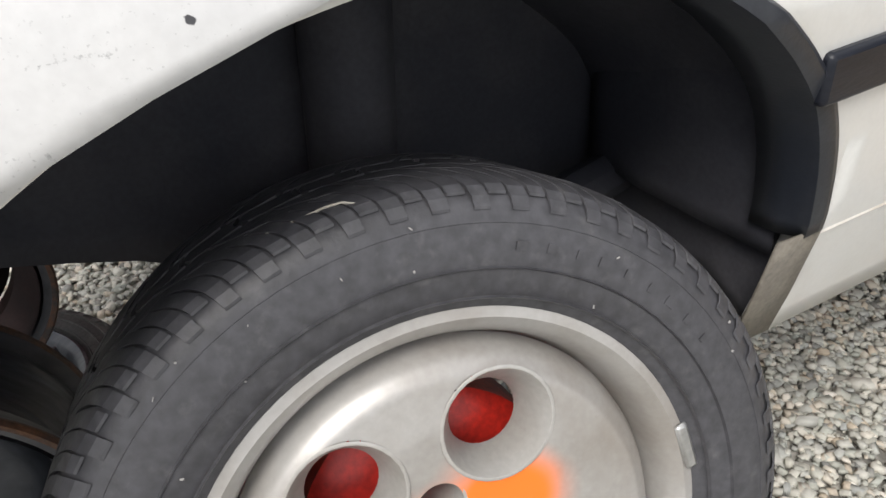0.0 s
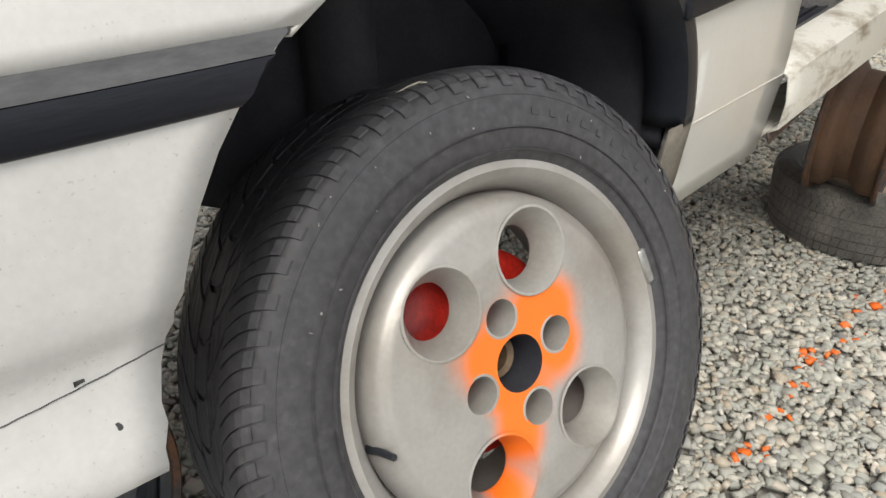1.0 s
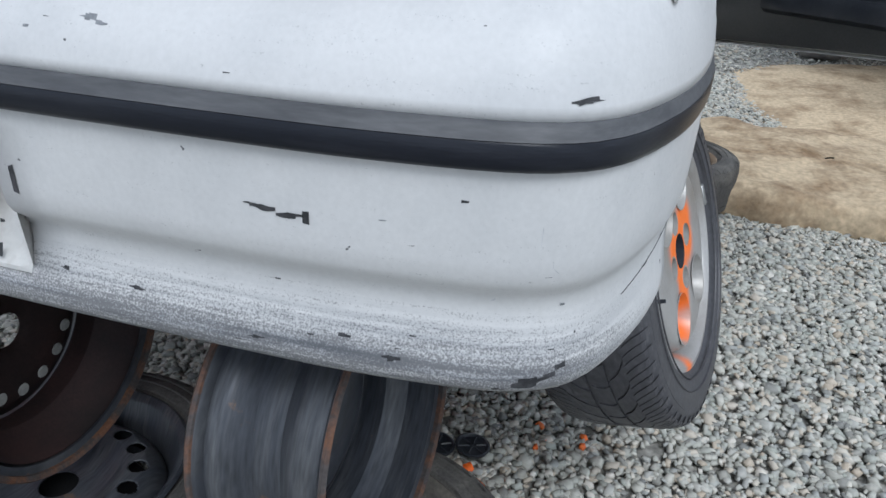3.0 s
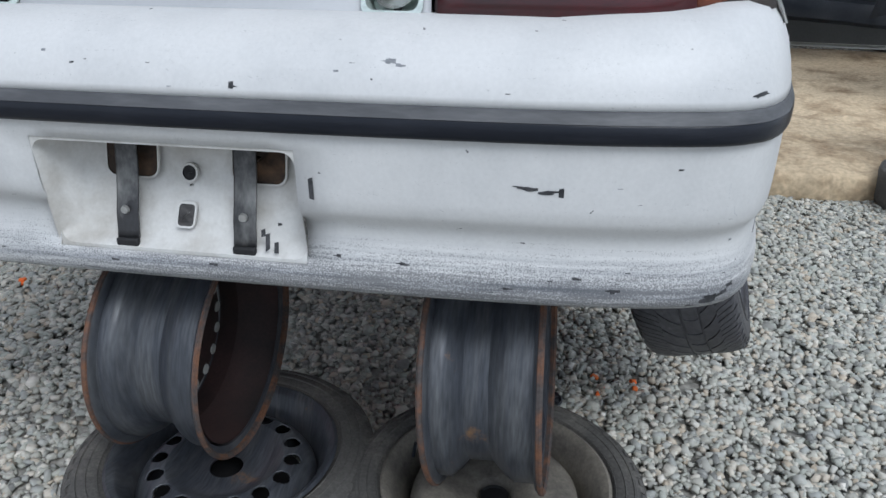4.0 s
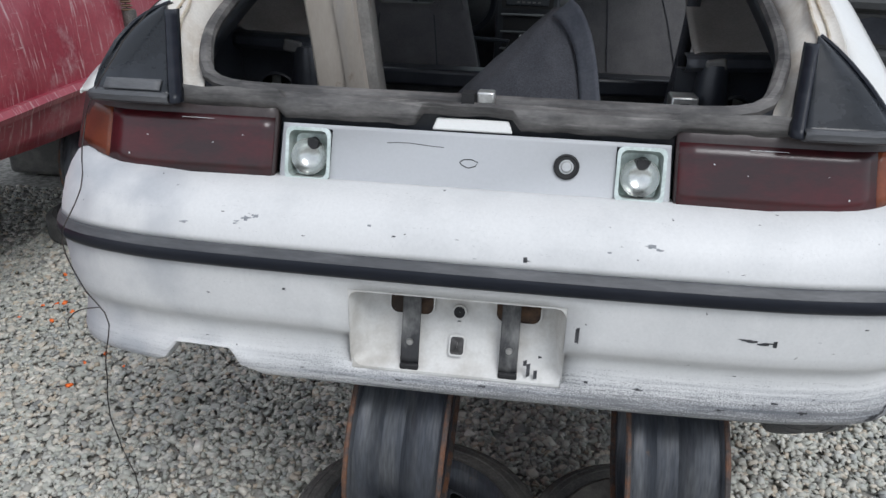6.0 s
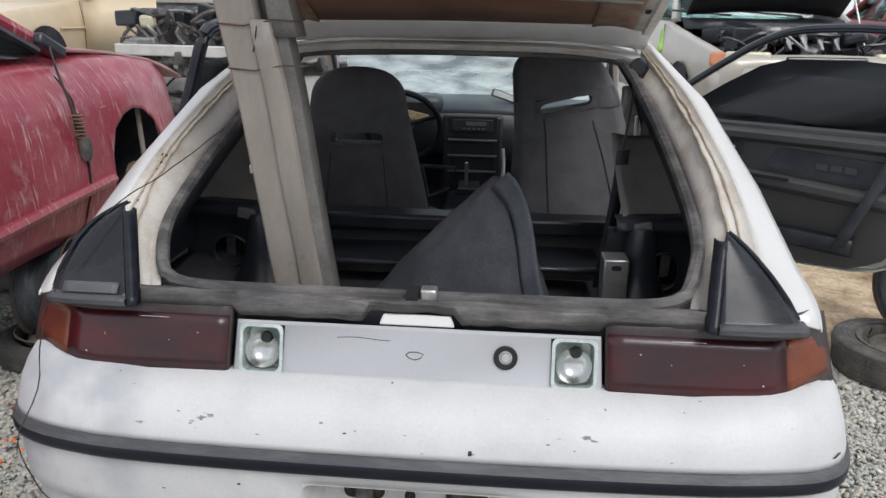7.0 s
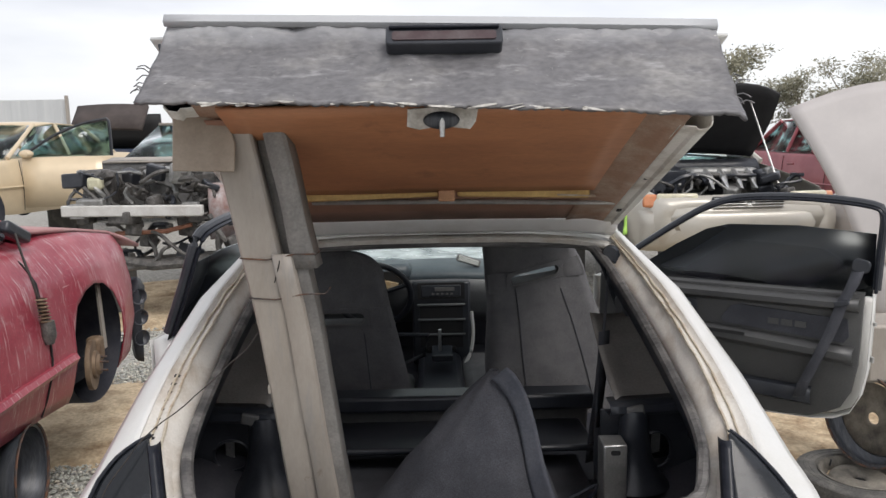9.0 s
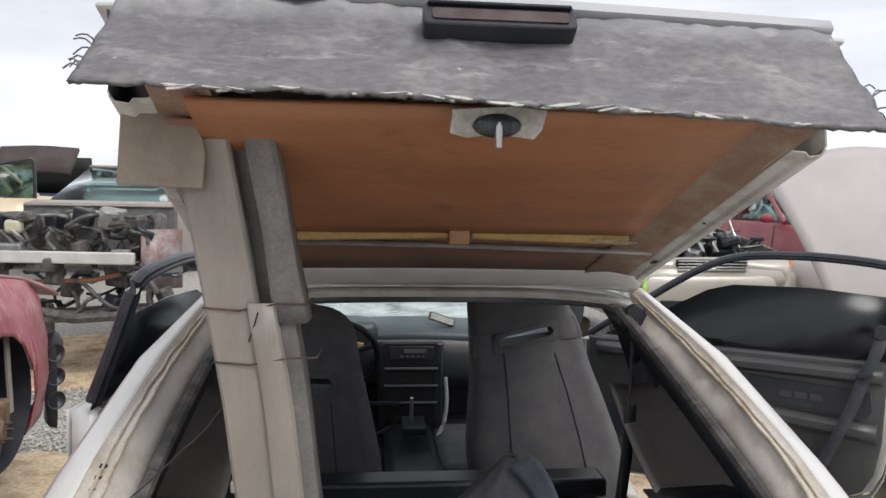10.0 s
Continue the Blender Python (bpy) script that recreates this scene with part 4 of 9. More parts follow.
    # door jamb behind the quarter panel
    rows = [[(s * (side_x(1.2, z, s) - d), 1.20 + e + (0.20 * min(1.0, max(0.0, (1.03 - z) / 0.06)) if s > 0 else 0.0), z) for d, e in ((0, 0), (0.02, 0.012), (0.05, 0.02), (0.05 + 0.06 * min(1, max(0, (z - 1.02) / 0.1)), 0.02))] for z in np.linspace(0.66 if s > 0 else 0.72, 1.58, 20)]
    part("door_jamb", grid(rows), WHITE, quarter, thick=0.003)
    part("jamb_lining", grid([[(s * (side_x(1.19, z, s) - d), 1.192, z) for d in (0.032, 0.07, 0.125)] for z in np.linspace(1.06, 1.52, 7)]), BLACK, quarter, "black pillar trim", thick=0.003)

# what stands ahead of the doors is drawn up to the car's true length
PULL = Matrix.Translation((0, -1.07, 1.815)) @ Matrix.Scale(0.909, 4) @ Matrix.Translation((0, 1.07, -1.815))


def pulled(before):
    for ob in bpy.data.objects:
        if ob.type == "MESH" and ob not in before:
            ob.data.transform(PULL)


# roof and header
rows = []
for y in np.linspace(1.085, 1.92, 10):
    zc = interp(y, [1.085, 1.2, 1.5, 1.92], [1.575, 1.592, 1.60, 1.568])
    rows.append([(x, y, zc - 0.05 * (x / 0.56) ** 4 - 0.008 * (x / 0.56) ** 2) for x in np.linspace(-0.55, 0.55, 17)])
roof = part("roof", grid(rows), WHITE, car, "white roof panel", thick=0.02)
rows = [[(x, y, z - 0.03 * (x / 0.52) ** 4) for x in np.linspace(-0.52, 0.52, 15)] for y, z in ((1.08, 1.572), (1.062, 1.562), (1.07, 1.550), (1.10, 1.546))]
part("roof_header", grid(rows), GUTTER, roof, "stained tailgate header", thick=0.003)
for s in (1, -1):
    bm = tube(smooth_line([(s * 0.545, 1.15, 1.56), (s * 0.55, 1.5, 1.572), (s * 0.56, 1.87, 1.535), (s * 0.62, 2.25, 1.385), (s * 0.67, 2.58, 1.23)], 24), 0.024, 8)
    part("roof_rail", bm, WHITE, roof)
    part("rail_seal", tube(smooth_line([(s * 0.535, 1.2, 1.54), (s * 0.54, 1.5, 1.548), (s * 0.55, 1.87, 1.512), (s * 0.61, 2.25, 1.362), (s * 0.66, 2.58, 1.207)], 24), 0.012, 6), BLACK, roof)
before_screen = set(bpy.data.objects)
rows = [[(x * (1 + 0.18 * f), 2.17 + 0.80 * f - 0.10 * (x / 0.55) ** 2 * f, 1.535 - 0.345 * f) for x in np.linspace(-0.55, 0.55, 13)] for f in np.linspace(0, 1, 7)]
windscreen = part("windscreen", grid(rows), CRAZED, car, "crazed and cracked windscreen")
windscreen.visible_shadow = False
rnd = random.Random(5)
CRACK = material("crack_white", (0.8, 0.85, 0.85), 0.4)
for k in range(18):
    x, f = rnd.uniform(-0.45, 0.4), rnd.uniform(0.5, 0.97)
    pts = []
    for j in range(6):
        pts.append((x * (1 + 0.18 * f), 2.165 + 0.80 * f - 0.10 * (x / 0.55) ** 2 * f, 1.532 - 0.345 * f))
        x += rnd.uniform(-0.01, 0.06)
        f = min(0.99, max(0.3, f + rnd.uniform(-0.03, 0.03)))
    part("crack", tube(pts, 0.0010, 3), CRACK, windscreen)

pulled(before_screen)

# front of the car
rows = []
for y in np.linspace(2.56, 3.62, 9):
    f = (y - 2.56) / 1.06
    zc = 1.215 - 0.12 * f - 0.12 * f ** 4
    hw = 0.76 - 0.05 * f - 0.05 * f ** 4
    rows.append([(hw * math.sin(radians(a)) if abs(a) < 90 else (hw if a > 0 else -hw), y, zc - 0.10 * (a / 90) ** 4 - (0.0 if abs(a) < 90 else 0.42)) for a in (-91, -90, -60, -35, 0, 35, 60, 90, 91)])
part("front_body", grid(rows), WHITE, car, "white bonnet and front wings", thick=0.004)
for s in (1, -1):
    part("front_wing", grid([[(s * x, y, z) for x, z in ((0.64, 0.80), (0.67, 0.84), (0.70, 0.95), (0.705, 1.10), (0.68, 1.20))] for y in (2.27, 2.35, 2.46, 2.57)]), WHITE, car, "white front wing behind the wheel", thick=0.004)
part("front_bumper", box((1.44, 0.10, 0.32), Matrix.Translation((0, 3.62, 0.84))), WHITE, car, bevel=0.03)
part("firewall", box((1.42, 0.03, 0.50), Matrix.Translation((0, 2.60, 0.95))), LINER, car)
part("floor_pan", box((1.26, 1.45, 0.03), Matrix.Translation((0, 1.87, 0.755)) @ pose(0, 0, 0, 2.5, 0, 0)), LINER, car, "black floor pan")
part("boot_floor", box((0.84, 0.86, 0.02), Matrix.Translation((0, 0.62, 0.86))), CARPET, car)
part("rear_valance", box((1.06, 0.012, 0.28), Matrix.Translation((0, 0.165, 0.985))), BLACK, car)

# lamps and tail panel
def lamp_mesh(s, x0, x1, z0, z1, push=0.0, n=10, xt0=None, xt1=None):
    rows = []
    for f in np.linspace(0, 1, 6):
        z = z0 + (z1 - z0) * f
        a = x0 + ((x0 if xt0 is None else xt0) - x0) * f
        b = x1 + ((x1 if xt1 is None else xt1) - x1) * f
        up_ = lambda x: 0.030 * min(max((x - 0.60) / 0.15, 0), 1) * (1 - f)
        rows.append([(s * x, 0.110 + 0.30 * (z - 0.985) + 0.050 * max(0, (x - 0.60) / 0.13) ** 2 - push, z + up_(x)) for x in np.linspace(a, b, n)])
    return grid(rows)


for s in (1, -1):
    lamp = part("tail_lamp", lamp_mesh(s, 0.349, 0.768, 0.982, 1.140, 0.0, 18, 0.343, 0.738), LENSTOP, car, "smoked red tail lamp with scuffed lens", thick=0.022)
    part("red_lens", lamp_mesh(s, 0.352, 0.667, 1.006, 1.106, 0.0125, 12, 0.348, 0.660), REDLENS, lamp, "dark red lens", thick=0.004)
    part("amber_lens", lamp_mesh(s, 0.6675, 0.762, 1.006, 1.106, 0.0125, 10, 0.6605, 0.740), AMBER, lamp, "amber indicator lens", thick=0.004)
    part("lens_scratch", lamp_mesh(s, 0.46, 0.52, 1.1005, 1.1010, 0.0184, 8), CRACK, lamp, thick=0.0006)
    for k, (cx_, cz_, cr_) in enumerate(((0.405, 1.075, 0.0009), (0.46, 1.06, 0.0007), (0.585, 1.066, 0.0007), (0.62, 1.03, 0.0009))):
        part("lens_chip", lamp_mesh(s, cx_, cx_ + 2.5 * cr_, cz_, cz_ + 1.5 * cr_, 0.0186, 3), CRACK, lamp, thick=0.0006)

tail_m = pose(0, 0.106, 0.990, -16.7, 0, 0)   # along the leaning face: local x, z


def on_tail(bm, push=0.0):
    bmesh.ops.transform(bm, matrix=tail_m @ Matrix.Translation((0, -push, 0)), verts=bm.verts)
    return bm


def tail_sheet():
    """The panel with two square cut-outs for the reversing lamps."""
    xs, zs = [-0.340, -0.326, -0.248, 0.0, 0.252, 0.330, 0.343], [0.0, 0.015, 0.105, 0.113]
    bm = bmesh.new()
    for i in range(6):
        for j in range(3):
            if i in (1, 4) and j == 1:
                continue
            bm.faces.new([bm.verts.new((x * (1 - 0.15 * (z - 0.0)), 0.001, z)) for x, z in ((xs[i], zs[j]), (xs[i + 1], zs[j]), (xs[i + 1], zs[j + 1]), (xs[i], zs[j + 1]))])
    bmesh.ops.remove_doubles(bm, verts=bm.verts, dist=1e-5)
    return bm


panel = part("tail_panel", on_tail(tail_sheet()), PANEL, car, "grey primed panel between the lamps", thick=0.004)
for x in (-0.287, 0.291):
    w, h = 0.082, 0.094
    pocket = bmesh.new()
    o = rounded_rect(w, h, 0.012)
    i1 = rounded_rect(w - 0.012, h - 0.012, 0.012)
    cz = 0.060
    grid([[(x + a, -0.003, cz + b) for a, b in o], [(x + a, -0.006, cz + b) for a, b in o], [(x + a, -0.006, cz + b) for a, b in i1], [(x + a * 0.9, 0.026, cz + b * 0.9) for a, b in i1], [(x + a * 0.3, 0.032, cz + b * 0.3) for a, b in i1], [(x + a * 0.02, 0.032, cz + b * 0.02) for a, b in i1]], True, pocket)
    socket = part("reversing_lamp_socket", on_tail(pocket, 0.0), material("socket_metal", (0.62, 0.68, 0.65), 0.3, 0.45, (0.45, 0.52, 0.48), 20), panel, "empty pale green lamp socket")
    ref = lathe([(0.0, 0.022), (0.012, 0.021), (0.022, 0.016), (0.030, 0.006), (0.033, -0.001)], 24, Matrix.Translation((x, 0.004, cz - 0.004)) @ pose(0, 0, 0, 0, 0, 90))
    part("reflector", on_tail(ref), CHROME, panel, "silvered bowl")
    part("bulb_hole", on_tail(lathe([(0.0, -0.001), (0.010, -0.001), (0.0115, 0.006)], 18, Matrix.Translation((x + 0.004, 0.010, cz + 0.020)) @ pose(0, 0, 0, 0, 0, 90))), INK, panel)
    part("tail_hole", on_tail(box((0.010, 0.004, 0.006), Matrix.Translation((x + 0.004, 0.012, cz - 0.036)))), INK, panel)
lock_m = Matrix.Translation((0.167, 0.0, 0.066)) @ pose(0, 0, 0, 0, 0, 90)
lock = part("tailgate_lock", on_tail(lathe([(0.022, 0.0), (0.022, -0.004), (0.019, -0.005), (0.017, -0.003), (0.012, -0.003)], 28, lock_m)), INK, panel, "round black lock")
part("lock_barrel", on_tail(lathe([(0.0, -0.006), (0.008, -0.006), (0.010, -0.003), (0.0125, -0.003)], 20, lock_m)), BARE, panel)
badge = [(-0.016, 0.062), (-0.010, 0.067), (0.004, 0.068), (0.016, 0.064), (0.012, 0.057), (0.0, 0.053), (-0.011, 0.057), (-0.016, 0.062)]
part("badge_scar", on_tail(tube([(x, -0.001, z) for x, z in badge], 0.0009, 4)), INK, panel, "dark outline where a badge sat")
part("pencil_scratch", on_tail(tube([(-0.145 + 0.02 * k, -0.001, 0.088 + 0.002 * math.sin(k)) for k in range(6)], 0.0006, 4)), INK, panel)
part("white_tab", on_tail(plate([(-0.068, 0.116), (0.072, 0.116), (0.064, 0.137), (-0.060, 0.137)], 0.012), 0.003), material("white_tab_paint", (0.72, 0.72, 0.70), 0.5, grain=0.02), panel, bevel=0.003)
for x in (-0.094, 0.096):
    part("panel_clip", on_tail(box((0.012, 0.008, 0.008), Matrix.Translation((x, -0.004, -0.006)))), INK, panel)
# ledge of old sealant over panel and lamps
rnd = random.Random(9)
rows = []
xs = np.linspace(-0.700, 0.702, 92)
for j, (y, z) in enumerate(((0.141, 1.108), (0.134, 1.124), (0.138, 1.140), (0.150, 1.147), (0.166, 1.146), (0.185, 1.138))):
    row = []
    for x in xs:
        a = abs(x)
        zz = z + 0.004 * noise.noise((x * 22, j * 3.1, 0)) + (0.014 if a > 0.345 and j < 3 else 0)
        if a < 0.085 and j < 2:
            zz += 0.020
        yy = y + 0.003 * noise.noise((x * 30, j * 2.0, 5)) + 0.05 * max(0, (a - 0.6) / 0.13) ** 2
        row.append((x, yy, zz))
    rows.append(row)
part("sealant_ledge", grid(rows), SEAL, car, "weathered grey strip of old sealant", thick=0.004)

# rubber ring of the opening
ring_pts = smooth_line([(0.0, 0.172, 1.146), (-0.25, 0.174, 1.146), (-0.42, 0.176, 1.148), (-0.482, 0.182, 1.162), (-0.506, 0.215, 1.188), (-0.532, 0.31, 1.235), (-0.538, 0.5, 1.300), (-0.522, 0.8, 1.408), (-0.486, 1.04, 1.508), (-0.44, 1.085, 1.532), (-0.3, 1.09, 1.540), (0, 1.092, 1.545), (0.3, 1.09, 1.540), (0.44, 1.085, 1.532), (0.486, 1.04, 1.508), (0.522, 0.8, 1.408), (0.538, 0.5, 1.300), (0.532, 0.31, 1.235), (0.506, 0.215, 1.188), (0.482, 0.182, 1.162), (0.42, 0.176, 1.148), (0.25, 0.174, 1.146), (0.0, 0.172, 1.146)], 150)
part("tailgate_seal", tube(ring_pts, 0.013, 8), SEAL, car, "weathered black rubber seal")
rows = []
for p in ring_pts:
    c = np.array((0, 0.55, 1.30))
    d = (np.array(p) - c) / np.linalg.norm(np.array(p) - c)
    rows.append([tuple(np.array(p) + d * 0.006 + np.array((0, 0, -0.006))), tuple(np.array(p) + d * 0.004 + (np.array((0, 0.045, 0.004)) if p[2] > 1.49 else np.array((0, 0.006, -0.055))))])
part("opening_flange", grid(rows), BLACK, car, thick=0.004)
latch = part("latch_striker", box((0.030, 0.03, 0.022), Matrix.Translation((0.022, 0.164, 1.157))), BARE, car, "bare tailgate striker", bevel=0.004)
part("latch_gap", box((0.022, 0.032, 0.030), Matrix.Translation((-0.008, 0.163, 1.150))), INK, latch)


# ---- wheels ----
def tyre_profile(R, rr, w, crown=0.012):
    """Section of a tyre: outer radius, rim radius, half width."""
    return [(rr - 0.004, -0.72 * w), (rr + 0.006, -0.80 * w), (rr + 0.25 * (R - rr), -0.97 * w), (rr + 0.5 * (R - rr), -1.0 * w), (rr + 0.72 * (R - rr), -0.98 * w), (R - 0.018, -0.93 * w), (R - 0.007, -0.84 * w), (R - 0.002, -0.6 * w), (R, 0.0), (R - 0.002, 0.6 * w), (R - 0.007, 0.84 * w), (R - 0.018, 0.93 * w), (rr + 0.72 * (R - rr), 0.98 * w), (rr + 0.5 * (R - rr), 1.0 * w), (rr + 0.25 * (R - rr), 0.97 * w), (rr + 0.006, 0.80 * w), (rr - 0.004, 0.72 * w)]


def rim_profile(R, w, lip=0.016):
    """Section of a bare rim barrel with flanges."""
    return [(R, -w), (R + 0.002, -w + 0.004), (R - 0.004, -w + 0.010), (R - lip, -w + 0.012), (R - lip, -w + 0.030), (R - lip - 0.006, -w + 0.040), (R - lip - 0.030, -0.35 * w), (R - lip - 0.030, 0.10 * w), (R - lip - 0.008, 0.35 * w), (R - lip, 0.5 * w), (R - lip, w - 0.012), (R - 0.004, w - 0.010), (R + 0.002, w - 0.004), (R, w)]


def tread_blocks(R, w, m, count=64, depth=0.004, rows=5, seed=1, half=(0, 360), bm=None):
    """Raised tread blocks round a tyre, slanted from row to row."""
    bm = bm or bmesh.new()
    for k in range(count):
        a0 = 2 * math.pi * k / count
        if not (half[0] <= math.degrees(a0) <= half[1]):
            continue
        for r in range(rows):
            u0 = -0.86 + 1.72 * r / rows
            u1 = u0 + 1.72 / rows - 0.035
            sh = 0.5 * (2 * math.pi / count) * (r % 2) + 0.10 * (abs(u0 + u1) / 2)
            pts = []
            for lift in (-0.003, depth):
                for u, a in ((u0, a0 + sh), (u1, a0 + sh + 0.018), (u1, a0 + sh + 0.018 + 2 * math.pi / count * 0.92), (u0, a0 + sh + 2 * math.pi / count * 0.92)):
                    rad = R + lift - (0.010 * max(0, (abs(u) - 0.6) / 0.4) ** 2)
                    pts.append(bm.verts.new(m @ Vector((u * w, rad * math.cos(a), rad * math.sin(a)))))
            bm.faces.new(pts[4:8])
            for i in range(4):
                bm.faces.new((pts[i], pts[(i + 1) % 4], pts[4 + (i + 1) % 4], pts[4 + i]))
    return bm


def on_tyre(prof, u):
    """Radius and sideways place at part u (0 to 1) of the way along a section line."""
    d = [0.0]
    for a, b in zip(prof[:-1], prof[1:]):
        d.append(d[-1] + math.hypot(b[0] - a[0], b[1] - a[1]))
    q = u * d[-1]
    return interp(q, d, [p[0] for p in prof]), interp(q, d, [p[1] for p in prof])


def raised_strip(bm, pts_a, pts_b, low=0.003):
    """A low raised block between two lines of (radius, sideways, angle)."""
    def V(p, drop):
        r = p[0] - drop
        return bm.verts.new((p[1], r * math.cos(p[2]), r * math.sin(p[2])))
    ta, tb = [V(p, 0) for p in pts_a], [V(p, 0) for p in pts_b]
    la, lb = [V(p, low) for p in pts_a], [V(p, low) for p in pts_b]
    for i in range(len(ta) - 1):
        bm.faces.new((ta[i], ta[i + 1], tb[i + 1], tb[i]))
        bm.faces.new((la[i], la[i + 1], ta[i + 1], ta[i]))
        bm.faces.new((tb[i], tb[i + 1], lb[i + 1], lb[i]))
    bm.faces.new((ta[0], tb[0], lb[0], la[0]))
    bm.faces.new((ta[-1], tb[-1], lb[-1], la[-1]))


def shoulder_lugs(R, rr, w, side, count=120):
    """Narrow curved lugs that run over the shoulder into the sidewall."""
    prof = [(R + 0.0022, 0.52 * w), (R - 0.0005, 0.72 * w), (R - 0.0045, 0.85 * w), (R - 0.0145, 0.945 * w), (R - 0.024, 0.972 * w)]
    bm = bmesh.new()
    rnd = random.Random(6)
    step = 2 * math.pi / count
    for k in range(count):
        end = 0.92 if k % 2 else 0.70
        wid = 0.86 if k % 3 else 0.80
        a, b = [], []
        for u in np.linspace(0, end, 7):
            r, x = on_tyre(prof, u)
            sh = 0.085 * (1 - u) ** 2
            a.append((r, side * x, step * k + sh))
            b.append((r, side * x, step * (k + wid) + sh))
        raised_strip(bm, a, b, 0.0022)
    return bm


def crown_blocks(R, w, count=40):
    """Curved slanted blocks in ribs across the crown."""
    bm = bmesh.new()
    step = 2 * math.pi / count
    for u0, u1, off, lean in ((-0.52, -0.19, 0.0, 0.13), (-0.14, 0.14, 0.5, 0.0), (0.19, 0.52, 0.2, -0.13)):
        for k in range(count):
            a, b = [], []
            for f in np.linspace(0, 1, 4):
                u = u0 + (u1 - u0) * f
                sh = step * off + lean * f + 0.02 * math.sin(math.pi * f)
                a.append((R + 0.0026, u * w, step * k + sh))
                b.append((R + 0.0026, u * w, step * (k + 0.88) + sh))
            raised_strip(bm, a, b, 0.0035)
    return bm


# ---- alloy wheel of the car ----
WC = (0.689, 0.7596, 0.5346)
SIDE = Matrix(((0.9332, 0.1639, -0.0066, 0.027), (-0.1639, 0.9332, 0.0237, 0.071), (0.0104, -0.0227, 0.9475, 0.041), (0, 0, 0, 1)))   # toe-out and true size of the wheel
wheel_m = SIDE @ pose(*WC, 0, -16.7, 0)       # camber: the top leans in
R_TYRE, R_RIM, W_TYRE = 0.310, 0.200, 0.090


def alloy_paint():
    m = material("sprayed_alloy", (0.42, 0.41, 0.395), 0.40, 0.35, (0.30, 0.275, 0.245), 6, 0.45, 0.72, 0.03, 60, grain=0.04)
    n, l = m.node_tree.nodes, m.node_tree.links
    b = n["Principled BSDF"]
    src = b.inputs["Base Color"].links[0].from_socket
    met = b.inputs["Metallic"]
    co = n.new("ShaderNodeTexCoord")
    no = n.new("ShaderNodeTexNoise")
    no.inputs["Scale"].default_value = 12.0
    no.inputs["Detail"].default_value = 2.0
    l.new(co.outputs["Object"], no.inputs["Vector"])
    total = None
    # soft blots of spray paint: y, z, reach
    for y, z, r in ((0.0, 0.0, 0.062), (0.030, 0.060, 0.050), (0.058, 0.036, 0.046), (0.062, -0.012, 0.036), (-0.045, 0.022, 0.052), (-0.012, -0.055, 0.046), (-0.030, -0.100, 0.046), (-0.040, -0.140, 0.026), (-0.06, -0.196, 0.034)):
        v = n.new("ShaderNodeVectorMath")
        v.operation = "DISTANCE"
        v.inputs[1].default_value = (0.0, y, z)
        mp = n.new("ShaderNodeVectorMath")
        mp.operation = "MULTIPLY"
        mp.inputs[1].default_value = (0.0, 1.0, 1.0)
        l.new(co.outputs["Object"], mp.inputs[0])
        l.new(mp.outputs["Vector"], v.inputs[0])
        ml = n.new("ShaderNodeMapRange")
        ml.inputs["From Min"].default_value, ml.inputs["From Max"].default_value = r * 1.25, r * 0.05
        l.new(v.outputs["Value"], ml.inputs["Value"])
        if total is None:
            total = ml.outputs["Result"]
        else:
            ad = n.new("ShaderNodeMath")
            ad.operation = "ADD"
            l.new(total, ad.inputs[0])
            l.new(ml.outputs["Result"], ad.inputs[1])
            total = ad.outputs[0]
    ad = n.new("ShaderNodeMath")
    ad.operation = "MULTIPLY_ADD"
    l.new(no.outputs["Fac"], ad.inputs[0])
    ad.inputs[1].default_value = 0.42
    l.new(total, ad.inputs[2])
    th = n.new("ShaderNodeMapRange")
    th.interpolation_type = "SMOOTHSTEP"
    th.inputs["From Min"].default_value, th.inputs["From Max"].default_value = 0.34, 1.30
    l.new(ad.outputs[0], th.inputs["Value"])
    mx = n.new("ShaderNodeMix")
    mx.data_type = "RGBA"
    l.new(th.outputs["Result"], mx.inputs["Factor"])
    l.new(src, mx.inputs["A"])
    mx.inputs["B"].default_value = (0.93, 0.19, 0.02, 1)
    l.new(mx.outputs["Result"], b.inputs["Base Color"])
    mm = n.new("ShaderNodeMapRange")
    mm.inputs["To Min"].default_value, mm.inputs["To Max"].default_value = 0.35, 0.0
    l.new(th.outputs["Result"], mm.inputs["Value"])
    l.new(mm.outputs["Result"], met)
    return m


ALLOY = alloy_paint()
ALLOYPLAIN = material("dull_alloy", (0.44, 0.43, 0.41), 0.45, 0.35, (0.33, 0.31, 0.28), 9, 0.42, 0.7, 0.03, 60, grain=0.05)


def wheel_part(name, bm, mat, parent, label="", **kw):
    """Built about the wheel's own centre, so that its pattern sits on it."""
    me = part(name, bm, mat, None, label, **kw)
    me.parent = parent
    return me


wheel = new("alloy_wheel")
wheel.parent = car
wheel.matrix_parent_inverse = car.matrix_basis.inverted()
wheel.matrix_basis = wheel_m
wheel["label"] = "silver alloy wheel sprayed with orange marker paint"
tyre = wheel_part("tyre", lathe(tyre_profile(R_TYRE - 0.003, R_RIM, W_TYRE), 96), RUBBER, wheel, "worn black radial tyre")
for side_ in (-1, 1):
    wheel_part("shoulder_tread", shoulder_lugs(R_TYRE - 0.003, R_RIM, W_TYRE, side_), RUBBER, wheel, smooth=False)
wheel_part("tread", crown_blocks(R_TYRE - 0.003, W_TYRE), RUBBER, wheel, smooth=False)
